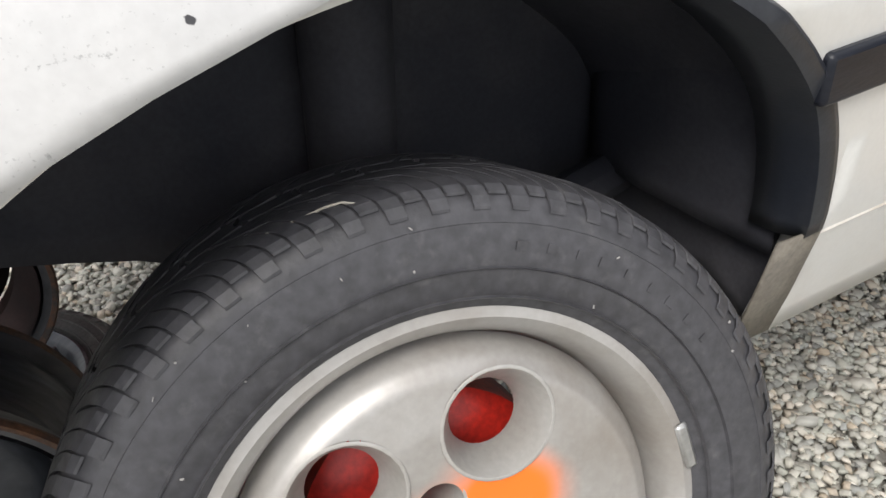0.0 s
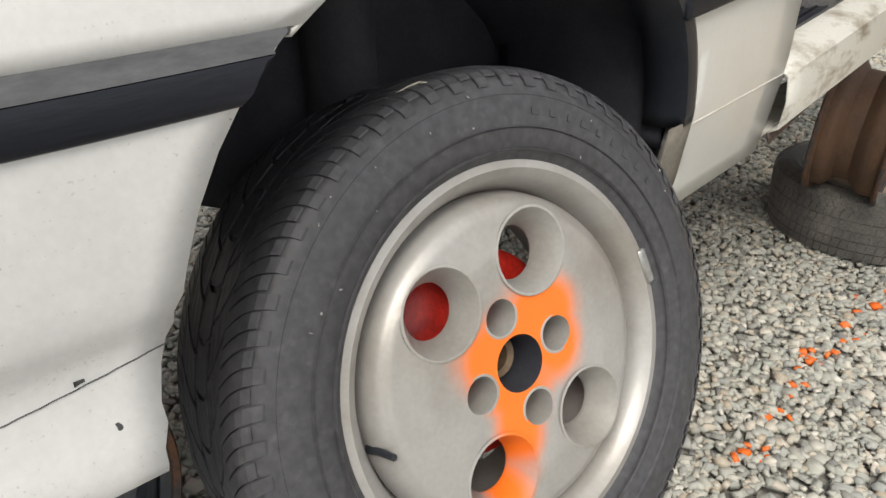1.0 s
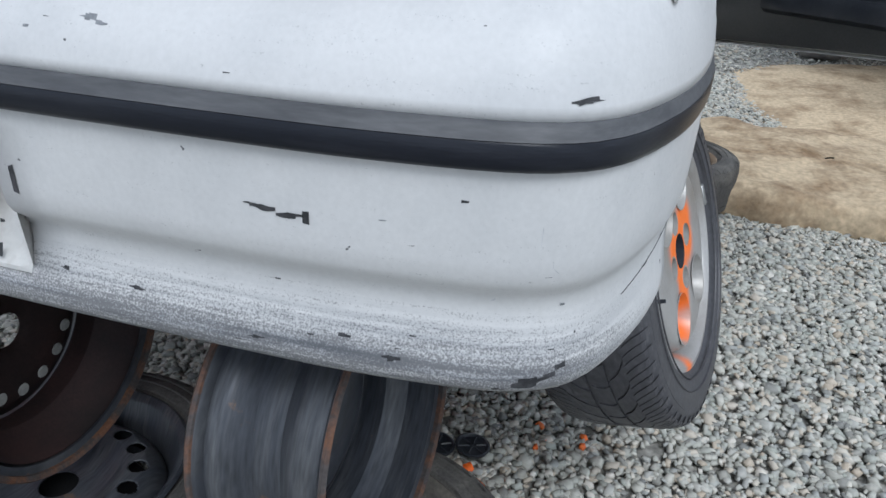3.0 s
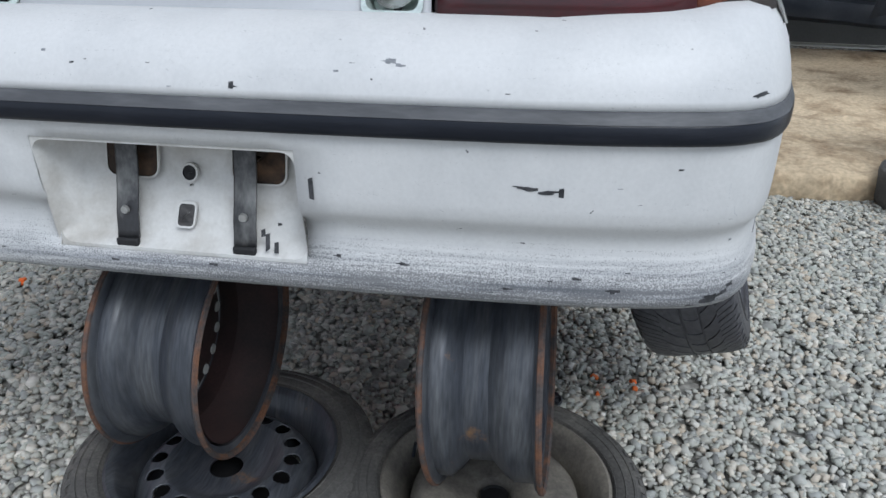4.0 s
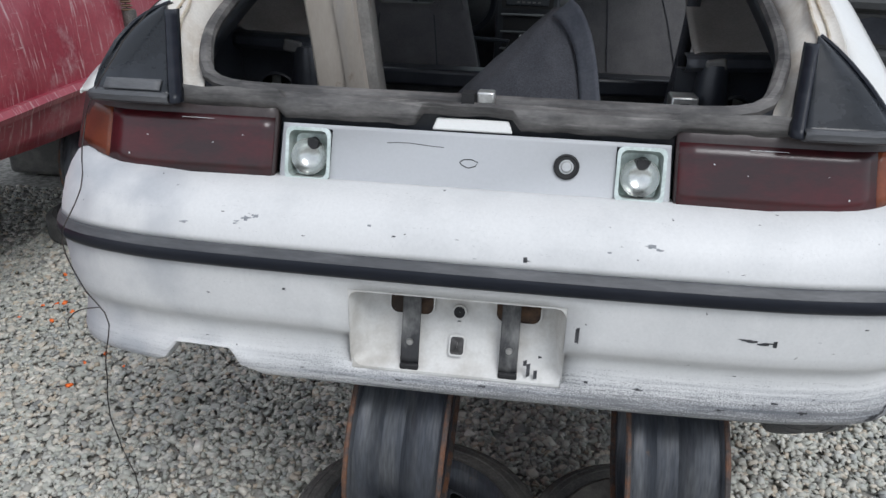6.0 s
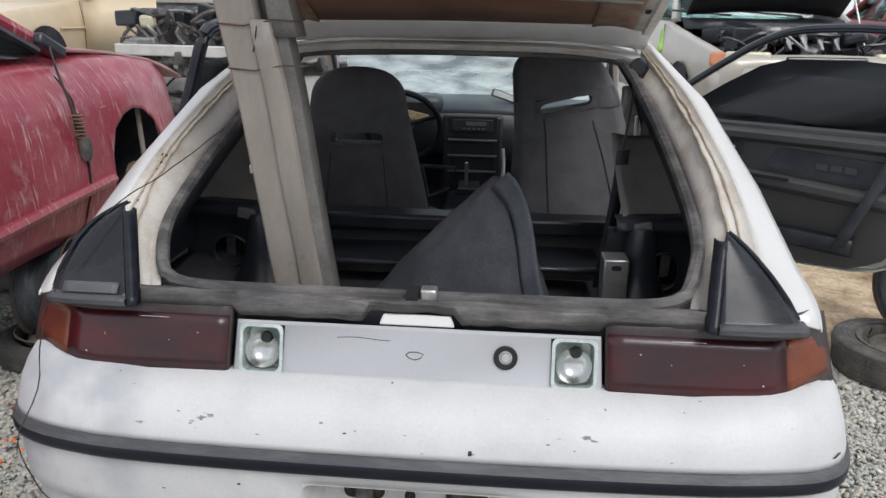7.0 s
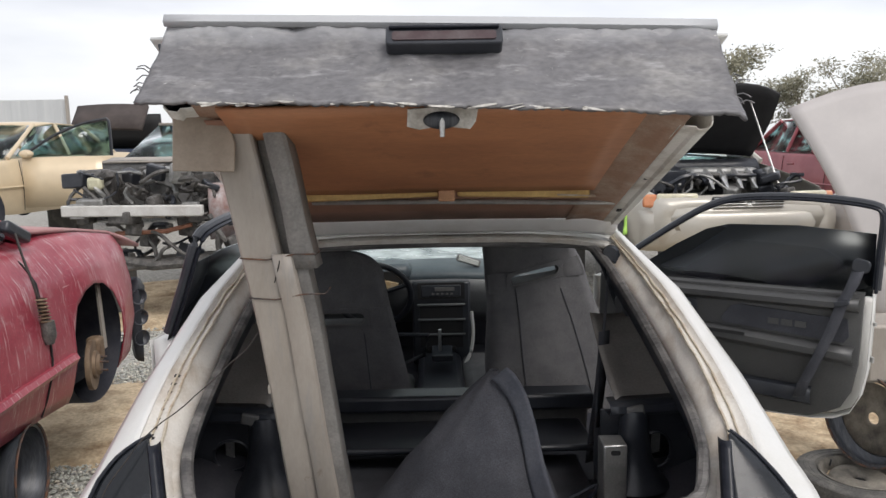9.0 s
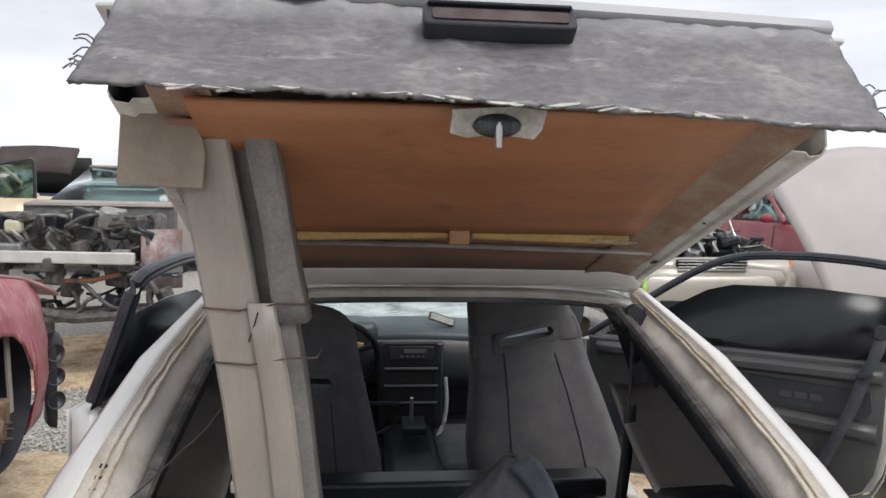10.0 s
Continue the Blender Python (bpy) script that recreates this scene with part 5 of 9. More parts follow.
for r, x in ((0.276, 0.0875), (0.244, 0.0905), (0.222, 0.0885)):
    wheel_part("sidewall_ridge", lathe([(r - 0.0012, x - 0.0015), (r, x + 0.0012), (r + 0.0012, x - 0.0015)], 96), RUBBER, wheel)
for k in range(9):
    bm = bmesh.new()
    a = radians(34 + 5.2 * k)
    box((0.0008, 0.004 + 0.003 * ((k * 7) % 3), 0.007), Matrix.Translation((0.0903, 0.260 * math.cos(a), 0.260 * math.sin(a))) @ pose(0, 0, 0, math.degrees(a) - 90, 0, 0), bm)
    wheel_part("sidewall_mark", bm, RUBBER, wheel, smooth=False)
for ob in wheel.children:
    for v in ob.data.vertices:
        if v.co.x < 0:
            v.co.x *= 1.35
rnd = random.Random(17)
FLECK = material("pale_scuff", (0.34, 0.33, 0.32), 0.8)
for k in range(15):
    a, r_ = radians(rnd.uniform(20, 160)), rnd.uniform(0.226, 0.292)
    x_ = interp(r_, [0.20, 0.228, 0.255, 0.279, 0.289, 0.30], [0.078, 0.0879, 0.0907, 0.0890, 0.0845, 0.076])
    wheel_part("sidewall_scuff", box((0.0007, rnd.uniform(0.0010, 0.0034), rnd.uniform(0.0006, 0.0020)), Matrix.Translation((x_, r_ * math.cos(a), r_ * math.sin(a))) @ pose(0, 0, 0, rnd.uniform(0, 180), 0, 0)), FLECK, wheel, smooth=False)
barrel = [(R_RIM + 0.012, 0.066), (R_RIM + 0.014, 0.072), (R_RIM + 0.012, 0.077), (R_RIM + 0.004, 0.078), (R_RIM - 0.004, 0.072), (R_RIM - 0.008, 0.066), (R_RIM - 0.013, 0.056), (R_RIM - 0.016, 0.040), (R_RIM - 0.022, 0.030), (R_RIM - 0.030, -0.07), (R_RIM + 0.010, -0.078)]
wheel_part("rim_lip", lathe(barrel, 96), ALLOY, wheel, "worn silver rim lip")


def disc_face(bm):
    """A dished disc with four large slanted holes, four bolt holes and a hub bore."""
    holes = []
    for deg in (135, 71, -45, -115):
        a = radians(deg)
        holes.append((0.119 * math.cos(a), 0.119 * math.sin(a), 0.045, a))
    bolts = [(0.0572 * math.cos(radians(14 + 90 * k)), 0.0572 * math.sin(radians(14 + 90 * k)), 0.0195, 0.0) for k in range(4)]
    every = [(0.0, 0.0, 0.031, 0.0)] + bolts + holes
    front = lambda r: interp(r, [0, 0.06, 0.12, 0.160, 0.172, 0.178, 0.181], [0.072, 0.073, 0.077, 0.075, 0.067, 0.054, 0.040])
    # fine polar sheet; vertices near a hole slide to its edge
    n_a, rs = 144, np.concatenate([np.linspace(0.020, 0.167, 50), [0.171, 0.175, 0.178, 0.181]])
    rows = []
    for r in rs:
        row = []
        for k in range(n_a):
            a = 2 * math.pi * k / n_a
            row.append([r * math.cos(a), r * math.sin(a)])
        rows.append(row)
    vs = [[None] * n_a for _ in rs]
    inside = [[False] * n_a for _ in rs]
    for i in range(len(rs)):
        for k in range(n_a):
            y, z = rows[i][k]
            for hy, hz, hr, ha in every:
                d = math.hypot(y - hy, z - hz)
                if d < hr - 0.0026:
                    inside[i][k] = True
                elif d < hr + 0.0026:
                    y, z = hy + (y - hy) / d * hr, hz + (z - hz) / d * hr
            rr = math.hypot(y, z)
            vs[i][k] = bm.verts.new((front(rr), y, z))
    for i in range(len(rs) - 1):
        for k in range(n_a):
            q = [(i, k), (i, (k + 1) % n_a), (i + 1, (k + 1) % n_a), (i + 1, k)]
            if any(inside[a][b] for a, b in q):
                continue
            bm.faces.new([vs[a][b] for a, b in q])
    loose = [v for v in bm.verts if not v.link_faces]
    bmesh.ops.delete(bm, geom=loose, context="VERTS")
    return every


bm = bmesh.new()
every_hole = disc_face(bm)
face = wheel_part("wheel_disc", bm, ALLOY, wheel, "dished alloy face with four large round holes")
for j, (hy, hz, hr, ha) in enumerate(every_hole):
    front = interp(math.hypot(hy, hz), [0, 0.06, 0.12, 0.160], [0.072, 0.073, 0.077, 0.075])
    big = j > 4
    n = 30
    inset = 0.66 if big else 0.90
    sy, sz = (-0.004 * math.cos(ha), -0.004 * math.sin(ha)) if big else (0, 0)
    rows = []
    for rr, dx, sh in ((hr + 0.0030, -0.0002, 0), (hr + 0.0020, 0.0004, 0), (hr, 0.0001, 0), (hr * 0.97, -0.003, 0), (hr * inset, -0.030 if big else -0.022, 1), (hr * inset, -0.036 if big else -0.05, 1)):
        rows.append([(front + dx, hy + sy * sh + rr * math.cos(2 * math.pi * k / n), hz + sz * sh + rr * math.sin(2 * math.pi * k / n)) for k in range(n)])
    wheel_part("hole_wall", grid(rows, True), ALLOY if j == 8 else (ALLOYPLAIN if j else LINER), wheel)
    if j == 0:
        wheel_part("hub_bore", lathe([(0.0, 0.012), (0.016, 0.012), (0.018, 0.03), (0.024, 0.034)], 24), DISCRUST, wheel, "greasy hub end")
valve = wheel_part("valve", tube([(0.045, -0.176, -0.024), (0.062, -0.174, -0.024), (0.084, -0.172, -0.024)], [0.006, 0.004, 0.0035], 8), BLACK, wheel, "black rubber valve")
wheel_part("balance_weight", box((0.006, 0.012, 0.045), Matrix.Translation((0.079, 0.205, 0.045)) @ pose(0, 0, 0, 14, 0, 0)), BARE, wheel, "clip-on balance weight", bevel=0.003)
wheel_part("drum", lathe([(0.02, 0.010), (0.105, 0.010), (0.118, 0.002), (0.121, -0.05), (0.02, -0.055)], 48), REDDRUM, wheel, "red painted brake drum")
bm = bmesh.new()
for r in (0.05, 0.066, 0.082, 0.098):
    lathe([(r - 0.002, 0.004), (r, 0.0065), (r + 0.002, 0.004)], 48, None, bm)
wheel_part("drum_rib", bm, REDDRUM, wheel)
wheel_part("wheel_back", lathe([(0.0, -0.03), (0.12, -0.03)], 32), LINER, wheel)
part("rear_axle", tube([(0.70, 0.70, 0.56), (0.2, 0.74, 0.60), (-0.3, 0.74, 0.60)], 0.03, 10), LINER, car)
part("damper", tube([(0.53, 0.74, 0.62), (0.51, 0.76, 0.98)], 0.045, 12), LINER, car)
part("trailing_arm", tube([(0.62, 0.72, 0.58), (0.56, 1.0, 0.64), (0.52, 1.25, 0.66)], 0.028, 8), LINER, car)

# grass straw lying on the tyre
straw = wheel_part("straw", tube([(0.050, -0.150, 0.268), (0.062, -0.105, 0.287), (0.068, -0.065, 0.299), (0.072, -0.055, 0.301), (0.080, -0.01, 0.290)], 0.0009, 4), material("dry_straw", (0.45, 0.42, 0.36), 0.8), wheel, "dry straw")


# ---- stand wheels ----
def lying_wheel(name, at, yaw, label, disc, holes, R=0.272, rr=0.186, w=0.082, mat=DUSTY, group=""):
    t = thing(name, label, "wheel", group, at)
    up = Matrix.Translation(at) @ pose(0, 0, 0, 0, -90, yaw)     # local +x points up
    ty = part("tyre", lathe(tyre_profile(R, rr, w), 80, up), mat, t, "dusty worn tyre")
    part("tread", tread_blocks(R - 0.001, w, up, 84, 0.002, 6), mat, ty, smooth=False)
    lugs = shoulder_lugs(R, rr, w, 1, 84)
    bmesh.ops.transform(lugs, matrix=up, verts=lugs.verts)
    part("shoulder_tread", lugs, mat, ty, smooth=False)
    for f in (0.22, 0.45, 0.66):
        r_ = rr + f * (R - rr)
        x_ = w * interp(f, [0.0, 0.25, 0.5, 0.72], [0.80, 0.97, 1.0, 0.98])
        part("sidewall_ridge", lathe([(r_ - 0.0022, x_ - 0.001), (r_, x_ + 0.0022), (r_ + 0.0022, x_ - 0.001)], 80, up), mat, ty)
    bm = lathe([(rr + 0.006, 0.070), (rr + 0.010, 0.076), (rr + 0.004, 0.080), (rr - 0.006, 0.074), (rr - 0.012, 0.066), (rr - 0.018, 0.050), (rr - 0.030, 0.030), (rr - 0.034, -0.06)], 80, up)
    part("rim", bm, disc, t, "steel rim")
    if holes:
        bm = bmesh.new()
        n_a = 320
        k_ = rr / 0.186
        rs = [0.0, 0.028, 0.030, 0.05, 0.075, 0.09] + [0.0995 + 0.0022 * q for q in range(16)] + [0.139, 0.146, 0.152, 0.155]
        prof = lambda r: interp(r, [0, 0.03, 0.05, 0.08, 0.10, 0.125, 0.142, 0.152, 0.156], [0.030, 0.030, 0.026, 0.036, 0.052, 0.050, 0.034, 0.010, -0.03])
        per = n_a // holes
        vs = [[bm.verts.new(up @ Vector((prof(r), k_ * r * math.cos(2 * math.pi * k / n_a), k_ * r * math.sin(2 * math.pi * k / n_a)))) for k in range(n_a)] for r in rs[1:]]
        for i in range(len(vs) - 1):
            for k in range(n_a):
                rm = 0.5 * (rs[i + 1] + rs[i + 2])
                am = ((k + 0.5) % per) / per * 2 * math.pi / holes - math.pi / holes
                if math.hypot(rm - 0.116, rm * am) < 0.0142:
                    continue
                bm.faces.new((vs[i][k], vs[i][(k + 1) % n_a], vs[i + 1][(k + 1) % n_a], vs[i + 1][k]))
        part("wheel_disc", bm, disc, t, "steel disc with a ring of round holes", thick=0.003)
        # black disc added behind the holes in place of the shade inside
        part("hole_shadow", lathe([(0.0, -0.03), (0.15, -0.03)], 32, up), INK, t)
    else:
        part("wheel_disc", lathe([(r * rr / 0.186, x) for r, x in ((0.0, 0.026), (0.028, 0.026), (0.034, 0.044), (0.06, 0.058), (0.10, 0.064), (0.128, 0.058), (0.140, 0.044), (0.146, 0.018), (0.150, -0.03))], 80, up), disc, t, "domed dusty steel disc")
        part("hub_hole", lathe([(0.0, 0.030), (0.024, 0.030), (0.027, 0.034)], 24, up), INK, t)
    part("valve", tube([up @ Vector((0.05, rr - 0.024, 0.0)), up @ Vector((0.085, rr - 0.030, 0.0))], 0.004, 6), BLACK, t)
    return t


def standing_rim(name, at, yaw, tilt, R, w, label, inside, group="", hole_ring=0, cut=False, barrel_mat=None):
    """A bare steel rim on edge: axis along its own x."""
    t = thing(name, label, "wheel rim", group, at)
    m = Matrix.Translation(at) @ pose(0, 0, 0, 0, tilt, yaw)
    bm = lathe(rim_profile(R, w), 96, m)
    if cut:
        gone = []
        inv = m.inverted()
        for f in bm.faces:
            c = inv @ f.calc_center_median()
            a = math.degrees(math.atan2(c.z, c.y))
            if -135 < a < -112 - 6 * math.sin(c.x * 55) and abs(c.x) < w - 0.022 and c.x < 0.055:
                gone.append(f)
        bmesh.ops.delete(bm, geom=gone, context="FACES")
    part("barrel", bm, barrel_mat or STEEL, t, "scuffed steel barrel", thick=0.003)
    for s in (-1, 1):
        part("flange", lathe([(R - 0.005, s * (w - 0.010)), (R + 0.0035, s * (w - 0.006)), (R + 0.0045, s * (w - 0.001)), (R + 0.001, s * (w + 0.003)), (R - 0.006, s * (w - 0.001))], 96, m, close=True), RUST, t, "rusty flange")
    part("inner_wall", lathe([(R - 0.022, w - 0.012), (R - 0.024, 0.4 * w), (R - 0.052, 0.1 * w), (R - 0.052, -0.3 * w)], 72, m), inside, t)
    x0 = -0.30 * w
    prof = [(0.030, x0 - 0.004), (0.05, x0), (0.08, x0 + 0.012), (0.12, x0 + 0.010), (R - 0.055, x0 - 0.006)]
    part("wheel_disc", lathe(prof, 72, m), inside, t, "rusted disc", thick=0.003)
    if hole_ring:
        for k in range(hole_ring):
            a = 2 * math.pi * k / hole_ring
            part("disc_hole", lathe([(0.0, x0 + 0.0145), (0.0095, x0 + 0.0145), (0.011, x0 + 0.0125)], 14, m @ Matrix.Translation((0, 0.112 * math.cos(a), 0.112 * math.sin(a)))), material("daylight_gravel", (0.42, 0.42, 0.40), 0.9) if k == 0 else bpy.data.materials["daylight_gravel"], t)
    return t


SANDRIM = material("sandy_brown_rim", (0.33, 0.25, 0.17), 0.75, 0.05, (0.18, 0.11, 0.07), 7, 0.42, 0.7, 0.2, 60)
BROWNRUST = material("brown_rust", (0.085, 0.048, 0.030), 0.7, 0.1, (0.14, 0.075, 0.040), 12, 0.42, 0.7, 0.2, 70, stretch=(1, 1, 0.4))
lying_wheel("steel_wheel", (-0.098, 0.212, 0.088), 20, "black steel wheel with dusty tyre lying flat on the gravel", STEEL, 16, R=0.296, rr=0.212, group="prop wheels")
lying_wheel("steel_wheel", (0.437, 0.225, 0.088), 70, "dusty domed steel wheel with tyre lying flat on the gravel", DUSTSTEEL, 0, R=0.280, rr=0.205, group="prop wheels")
standing_rim("bare_rim", (-0.122, 0.225, 0.41), 1, 3, 0.205, 0.096, "black bare steel rim standing on a flat wheel under the bumper", MAROON, "prop rims", 16)
standing_rim("bare_rim", (0.430, 0.238, 0.405), -1, -3, 0.208, 0.092, "torn scuffed steel rim standing on a flat wheel under the bumper", STEEL, "prop rims", cut=True)
lying_wheel("steel_wheel", (0.777, 2.535, 0.100), 10, "dusty wheel lying flat on the gravel under the sill", SANDRIM, 0, R=0.298, rr=0.204, w=0.098, group="prop wheels")
standing_rim("bare_rim", (0.745, 2.315, 0.365), 6, 5, 0.19, 0.088, "rusty brown bare rim standing on a flat wheel under the sill", BROWNRUST, "prop rims", barrel_mat=BROWNRUST)


# ---- tailgate ----
def under(y):
    return 1.58 + 0.386 * (1.1 - y)


tailgate = part("tailgate", grid([[(x * (0.53 + 0.02 * f) / 0.53, 1.10 - (0.80 + (0.03 if x > 0 else -0.01) * abs(x)) * f, 1.605 + 0.46 * f + 0.035 * math.sin(math.pi * f) - 0.012 * (x / 0.5) ** 2 - 0.012 * x * f) for x in np.linspace(-0.53, 0.53, 17)] for f in np.linspace(0, 1, 11)]), WHITE, car, "raised tailgate boarded up with stained plywood", thick=0.006)
for s in (-1, 1):
    rows = []
    for f in np.linspace(0, 1, 11):
        y = 1.105 - 0.83 * f
        zb0 = under(y) - (0.028 * f if s > 0 else -0.022 * f)
        zt = zb0 + 0.014
        zb = under(y) - (0.028 * f if s > 0 else -0.022 * f)
        w = 0.535 - 0.022 * f
        rows.append([(s * x, y, z) for x, z in ((w + 0.010, zt), (w + 0.009, zb + 0.006), (w + 0.003, zb), (w - 0.016, zb - 0.003), (w - 0.022, zb + 0.004), (w - 0.040, zb + 0.005), (w - 0.052, zb + 0.009))])
    part("side_frame", grid(rows), material("tailgate_frame_paint", (0.72, 0.70, 0.65), 0.5, 0, (0.38, 0.33, 0.27), 9, 0.46, 0.72, 0.06, 40, grain=0.06) if s < 0 else bpy.data.materials["tailgate_frame_paint"], tailgate, "dirty white tailgate frame", thick=0.003)
FRAMEP = bpy.data.materials["tailgate_frame_paint"]
for s in (-1, 1):
    rows = []
    for f in np.linspace(0, 1, 11):
        y = 1.105 - 0.83 * f
        lo_ = under(y) - (0.028 * f if s > 0 else -0.022 * f) + 0.012
        hi_ = max(lo_ + 0.01, 1.600 + 0.45 * f + 0.033 * math.sin(math.pi * f) - 0.006)
        w = 0.535 - 0.022 * f
        rows.append([(s * (w + 0.010), y, lo_), (s * (w + 0.004), y, 0.5 * (lo_ + hi_)), (s * (w + 0.010), y, hi_)])
    part("side_seal", grid(rows), FRAMEP if s > 0 else BLACK, tailgate, "outer edge of the tailgate", thick=0.004)
CHANNEL = material("stained_channel", (0.34, 0.20, 0.135), 0.6, 0, (0.44, 0.33, 0.25), 14, 0.44, 0.7, 0.1, 40)
for s in (-1, 1):
    rows = []
    for y in np.linspace(0.20, 1.04, 12):
        f = (1.105 - y) / 0.83
        edge = under(y) - (0.028 * f if s > 0 else -0.022 * f) + 0.006
        board = under(y) + 0.007
        rows.append([(s * (0.375 + (0.535 - 0.022 * f - 0.046 - 0.375) * q), y, board + (edge - board) * q + 0.004 * math.sin(math.pi * q)) for q in np.linspace(0, 1, 5)])
    part("side_channel", grid(rows), CHANNEL, tailgate, "stained brown inner margin", thick=0.002)
    for y in (0.42, 0.60, 0.86):
        part("clip_hole", plate(rounded_rect(0.014, 0.022, 0.005), 0.002, Matrix.Translation((s * 0.494, y, under(y) - (0.014 if s > 0 else -0.008))) @ pose(0, 0, 0, 68, 0, 0)), INK, tailgate)
HINGEWHITE = material("hinge_white", (0.82, 0.81, 0.79), 0.22, 0, (0.66, 0.64, 0.60), 7, 0.45, 0.75, 0.02, 40, coat=0.5, grain=0.02)
rows = [[(x, y + 0.02 * (x / 0.53) ** 2, z - 0.018 * (x / 0.53) ** 4) for x in np.linspace(-0.535, 0.535, 19)] for y, z in ((1.115, 1.600), (1.11, 1.582), (1.085, 1.578), (1.045, 1.592), (1.01, 1.622), (0.99, 1.640))]
part("hinge_frame", grid(rows), HINGEWHITE, tailgate, "white hinge end of the frame", thick=0.004)
part("brown_pane", grid([[(x, y, under(y) + 0.012) for x in np.linspace(-0.455, 0.455, 9)] for y in np.linspace(0.30, 1.02, 7)]), BROWN, tailgate, "brown underside of the pane", thick=0.004)
rows = []
for y in np.linspace(0.22, 0.715, 12):
    rows.append([(x, y, under(y) + 0.002 + 0.004 * noise.noise((x * 3, y * 3, 1)) - 0.010 * (x + 0.4) * (0.72 - y)) for x in np.linspace(-0.41, 0.392, 17)])
part("plywood_board", grid(rows), WOOD, tailgate, "orange-brown stained plywood board", thick=0.008)
part("foam_strip", box((0.36, 0.022, 0.024), Matrix.Translation((-0.18, 0.735, under(0.735) + 0.002)) @ pose(0, 0, 0, 0, -1.5, 0)), FOAM, tailgate, "yellowed foam strip", bevel=0.006)
part("foam_strip", box((0.34, 0.022, 0.024), Matrix.Translation((0.215, 0.735, under(0.735) + 0.001)) @ pose(0, 0, 0, 0, 1.5, 0)), FOAM, tailgate, "yellowed foam strip", bevel=0.006)
part("wood_block", box((0.042, 0.03, 0.040), Matrix.Translation((0.018, 0.715, under(0.715) - 0.004))), material("pine_block", (0.42, 0.23, 0.12), 0.7, 0, (0.33, 0.17, 0.09), 30, stretch=(1, 6, 1)), tailgate, "small wooden block", bevel=0.003)
part("torn_tape", box((0.10, 0.03, 0.004), Matrix.Translation((0.35, 0.735, under(0.735) - 0.008)) @ pose(0, 0, 0, 0, 3, 4)), material("grey_tape", (0.42, 0.38, 0.32), 0.8, 0, (0.28, 0.2, 0.13), 30), tailgate)
part("support_rod", tube([(-0.335, 0.79, under(0.79) + 0.001), (0.0, 0.80, under(0.80) + 0.001), (0.475, 0.835, under(0.835) + 0.001)], 0.0065, 8), BARE, tailgate, "thin metal rod across the pane")

FLAP = material("matted_grey_skin", (0.135, 0.132, 0.137), 0.45, 0, (0.27, 0.262, 0.252), 9, 0.50, 0.76, 0.9, 30, stretch=(0.7, 1.3, 1.3), grain=0.22, grain_scale=80, rough2=0.75, detail=10)
add_rust_spots(FLAP, (0.50, 0.49, 0.475), 38.0, 0.66, 0.74)
add_rust_spots(FLAP, (0.06, 0.058, 0.06), 11.0, 0.62, 0.74)
add_rust_spots(FLAP, (0.56, 0.55, 0.54), 90.0, 0.67, 0.73)
add_streaks(FLAP, (0.34, 0.335, 0.34), (3, 1, 14), 4.0, 0.58, 0.72, 0.7)
# bluish sheen along the flap's top, painted into the skin colour by height
n_l, n_k = FLAP.node_tree.nodes, FLAP.node_tree.links
b_ = n_l["Principled BSDF"]
src_ = b_.inputs["Base Color"].links[0].from_socket
co_ = n_l.new("ShaderNodeTexCoord")
sp_ = n_l.new("ShaderNodeSeparateXYZ")
n_k.new(co_.outputs["Object"], sp_.inputs[0])
no_ = n_l.new("ShaderNodeTexNoise")
no_.inputs["Scale"].default_value = 6.0
n_k.new(co_.outputs["Object"], no_.inputs["Vector"])
ma_ = n_l.new("ShaderNodeMath")
ma_.operation = "MULTIPLY_ADD"
ma_.inputs[1].default_value = 0.05
n_k.new(no_.outputs["Fac"], ma_.inputs[0])
n_k.new(sp_.outputs["Z"], ma_.inputs[2])
mr_ = n_l.new("ShaderNodeMapRange")
mr_.inputs["From Min"].default_value, mr_.inputs["From Max"].default_value = 2.055, 2.095
mr_.inputs["To Max"].default_value = 0.55
n_k.new(ma_.outputs[0], mr_.inputs["Value"])
mx_ = n_l.new("ShaderNodeMix")
mx_.data_type = "RGBA"
n_k.new(mr_.outputs["Result"], mx_.inputs["Factor"])
n_k.new(src_, mx_.inputs["A"])
mx_.inputs["B"].default_value = (0.42, 0.43, 0.45, 1)
n_k.new(mx_.outputs["Result"], b_.inputs["Base Color"])


def flap_point(u, v):
    """u from -1 to 1 across, v from 0 (hanging edge) to 1 (top)."""
    a = np.array((-0.535, 0.165, 1.928)) * (1 - u) / 2 + np.array((0.520, 0.110, 1.888)) * (1 + u) / 2
    b = np.array((-0.512, 0.300, 2.082)) * (1 - u) / 2 + np.array((0.528, 0.288, 2.058)) * (1 + u) / 2
    p = a * (1 - v) + b * v
    p[1] += 0.012 * math.sin(math.pi * v) - 0.014 * (1 - u * u) * 0.6
    p[1] += 0.012 * noise.noise((u * 5, v * 2.5, 3)) + 0.007 * noise.noise((u * 12 + v * 3, v * 5, 7)) + 0.007 * (0.3 - abs(noise.noise((u * 9 - v * 4, v * 7 + u * 3, 15)))) + 0.003 * noise.noise((u * 40, v * 16, 5))
    p[2] += 0.010 * (1 - u * u) * (1 - v) * 0.6
    if v < 0.08:
        p[2] += 0.004 * noise.noise((u * 9, 0, 2)) + 0.004 * noise.noise((u * 60, 0, 4))
    if u > 0.97 and v < 0.3:
        p[2] -= 0.008 * (u - 0.97) / 0.03
    return tuple(p)


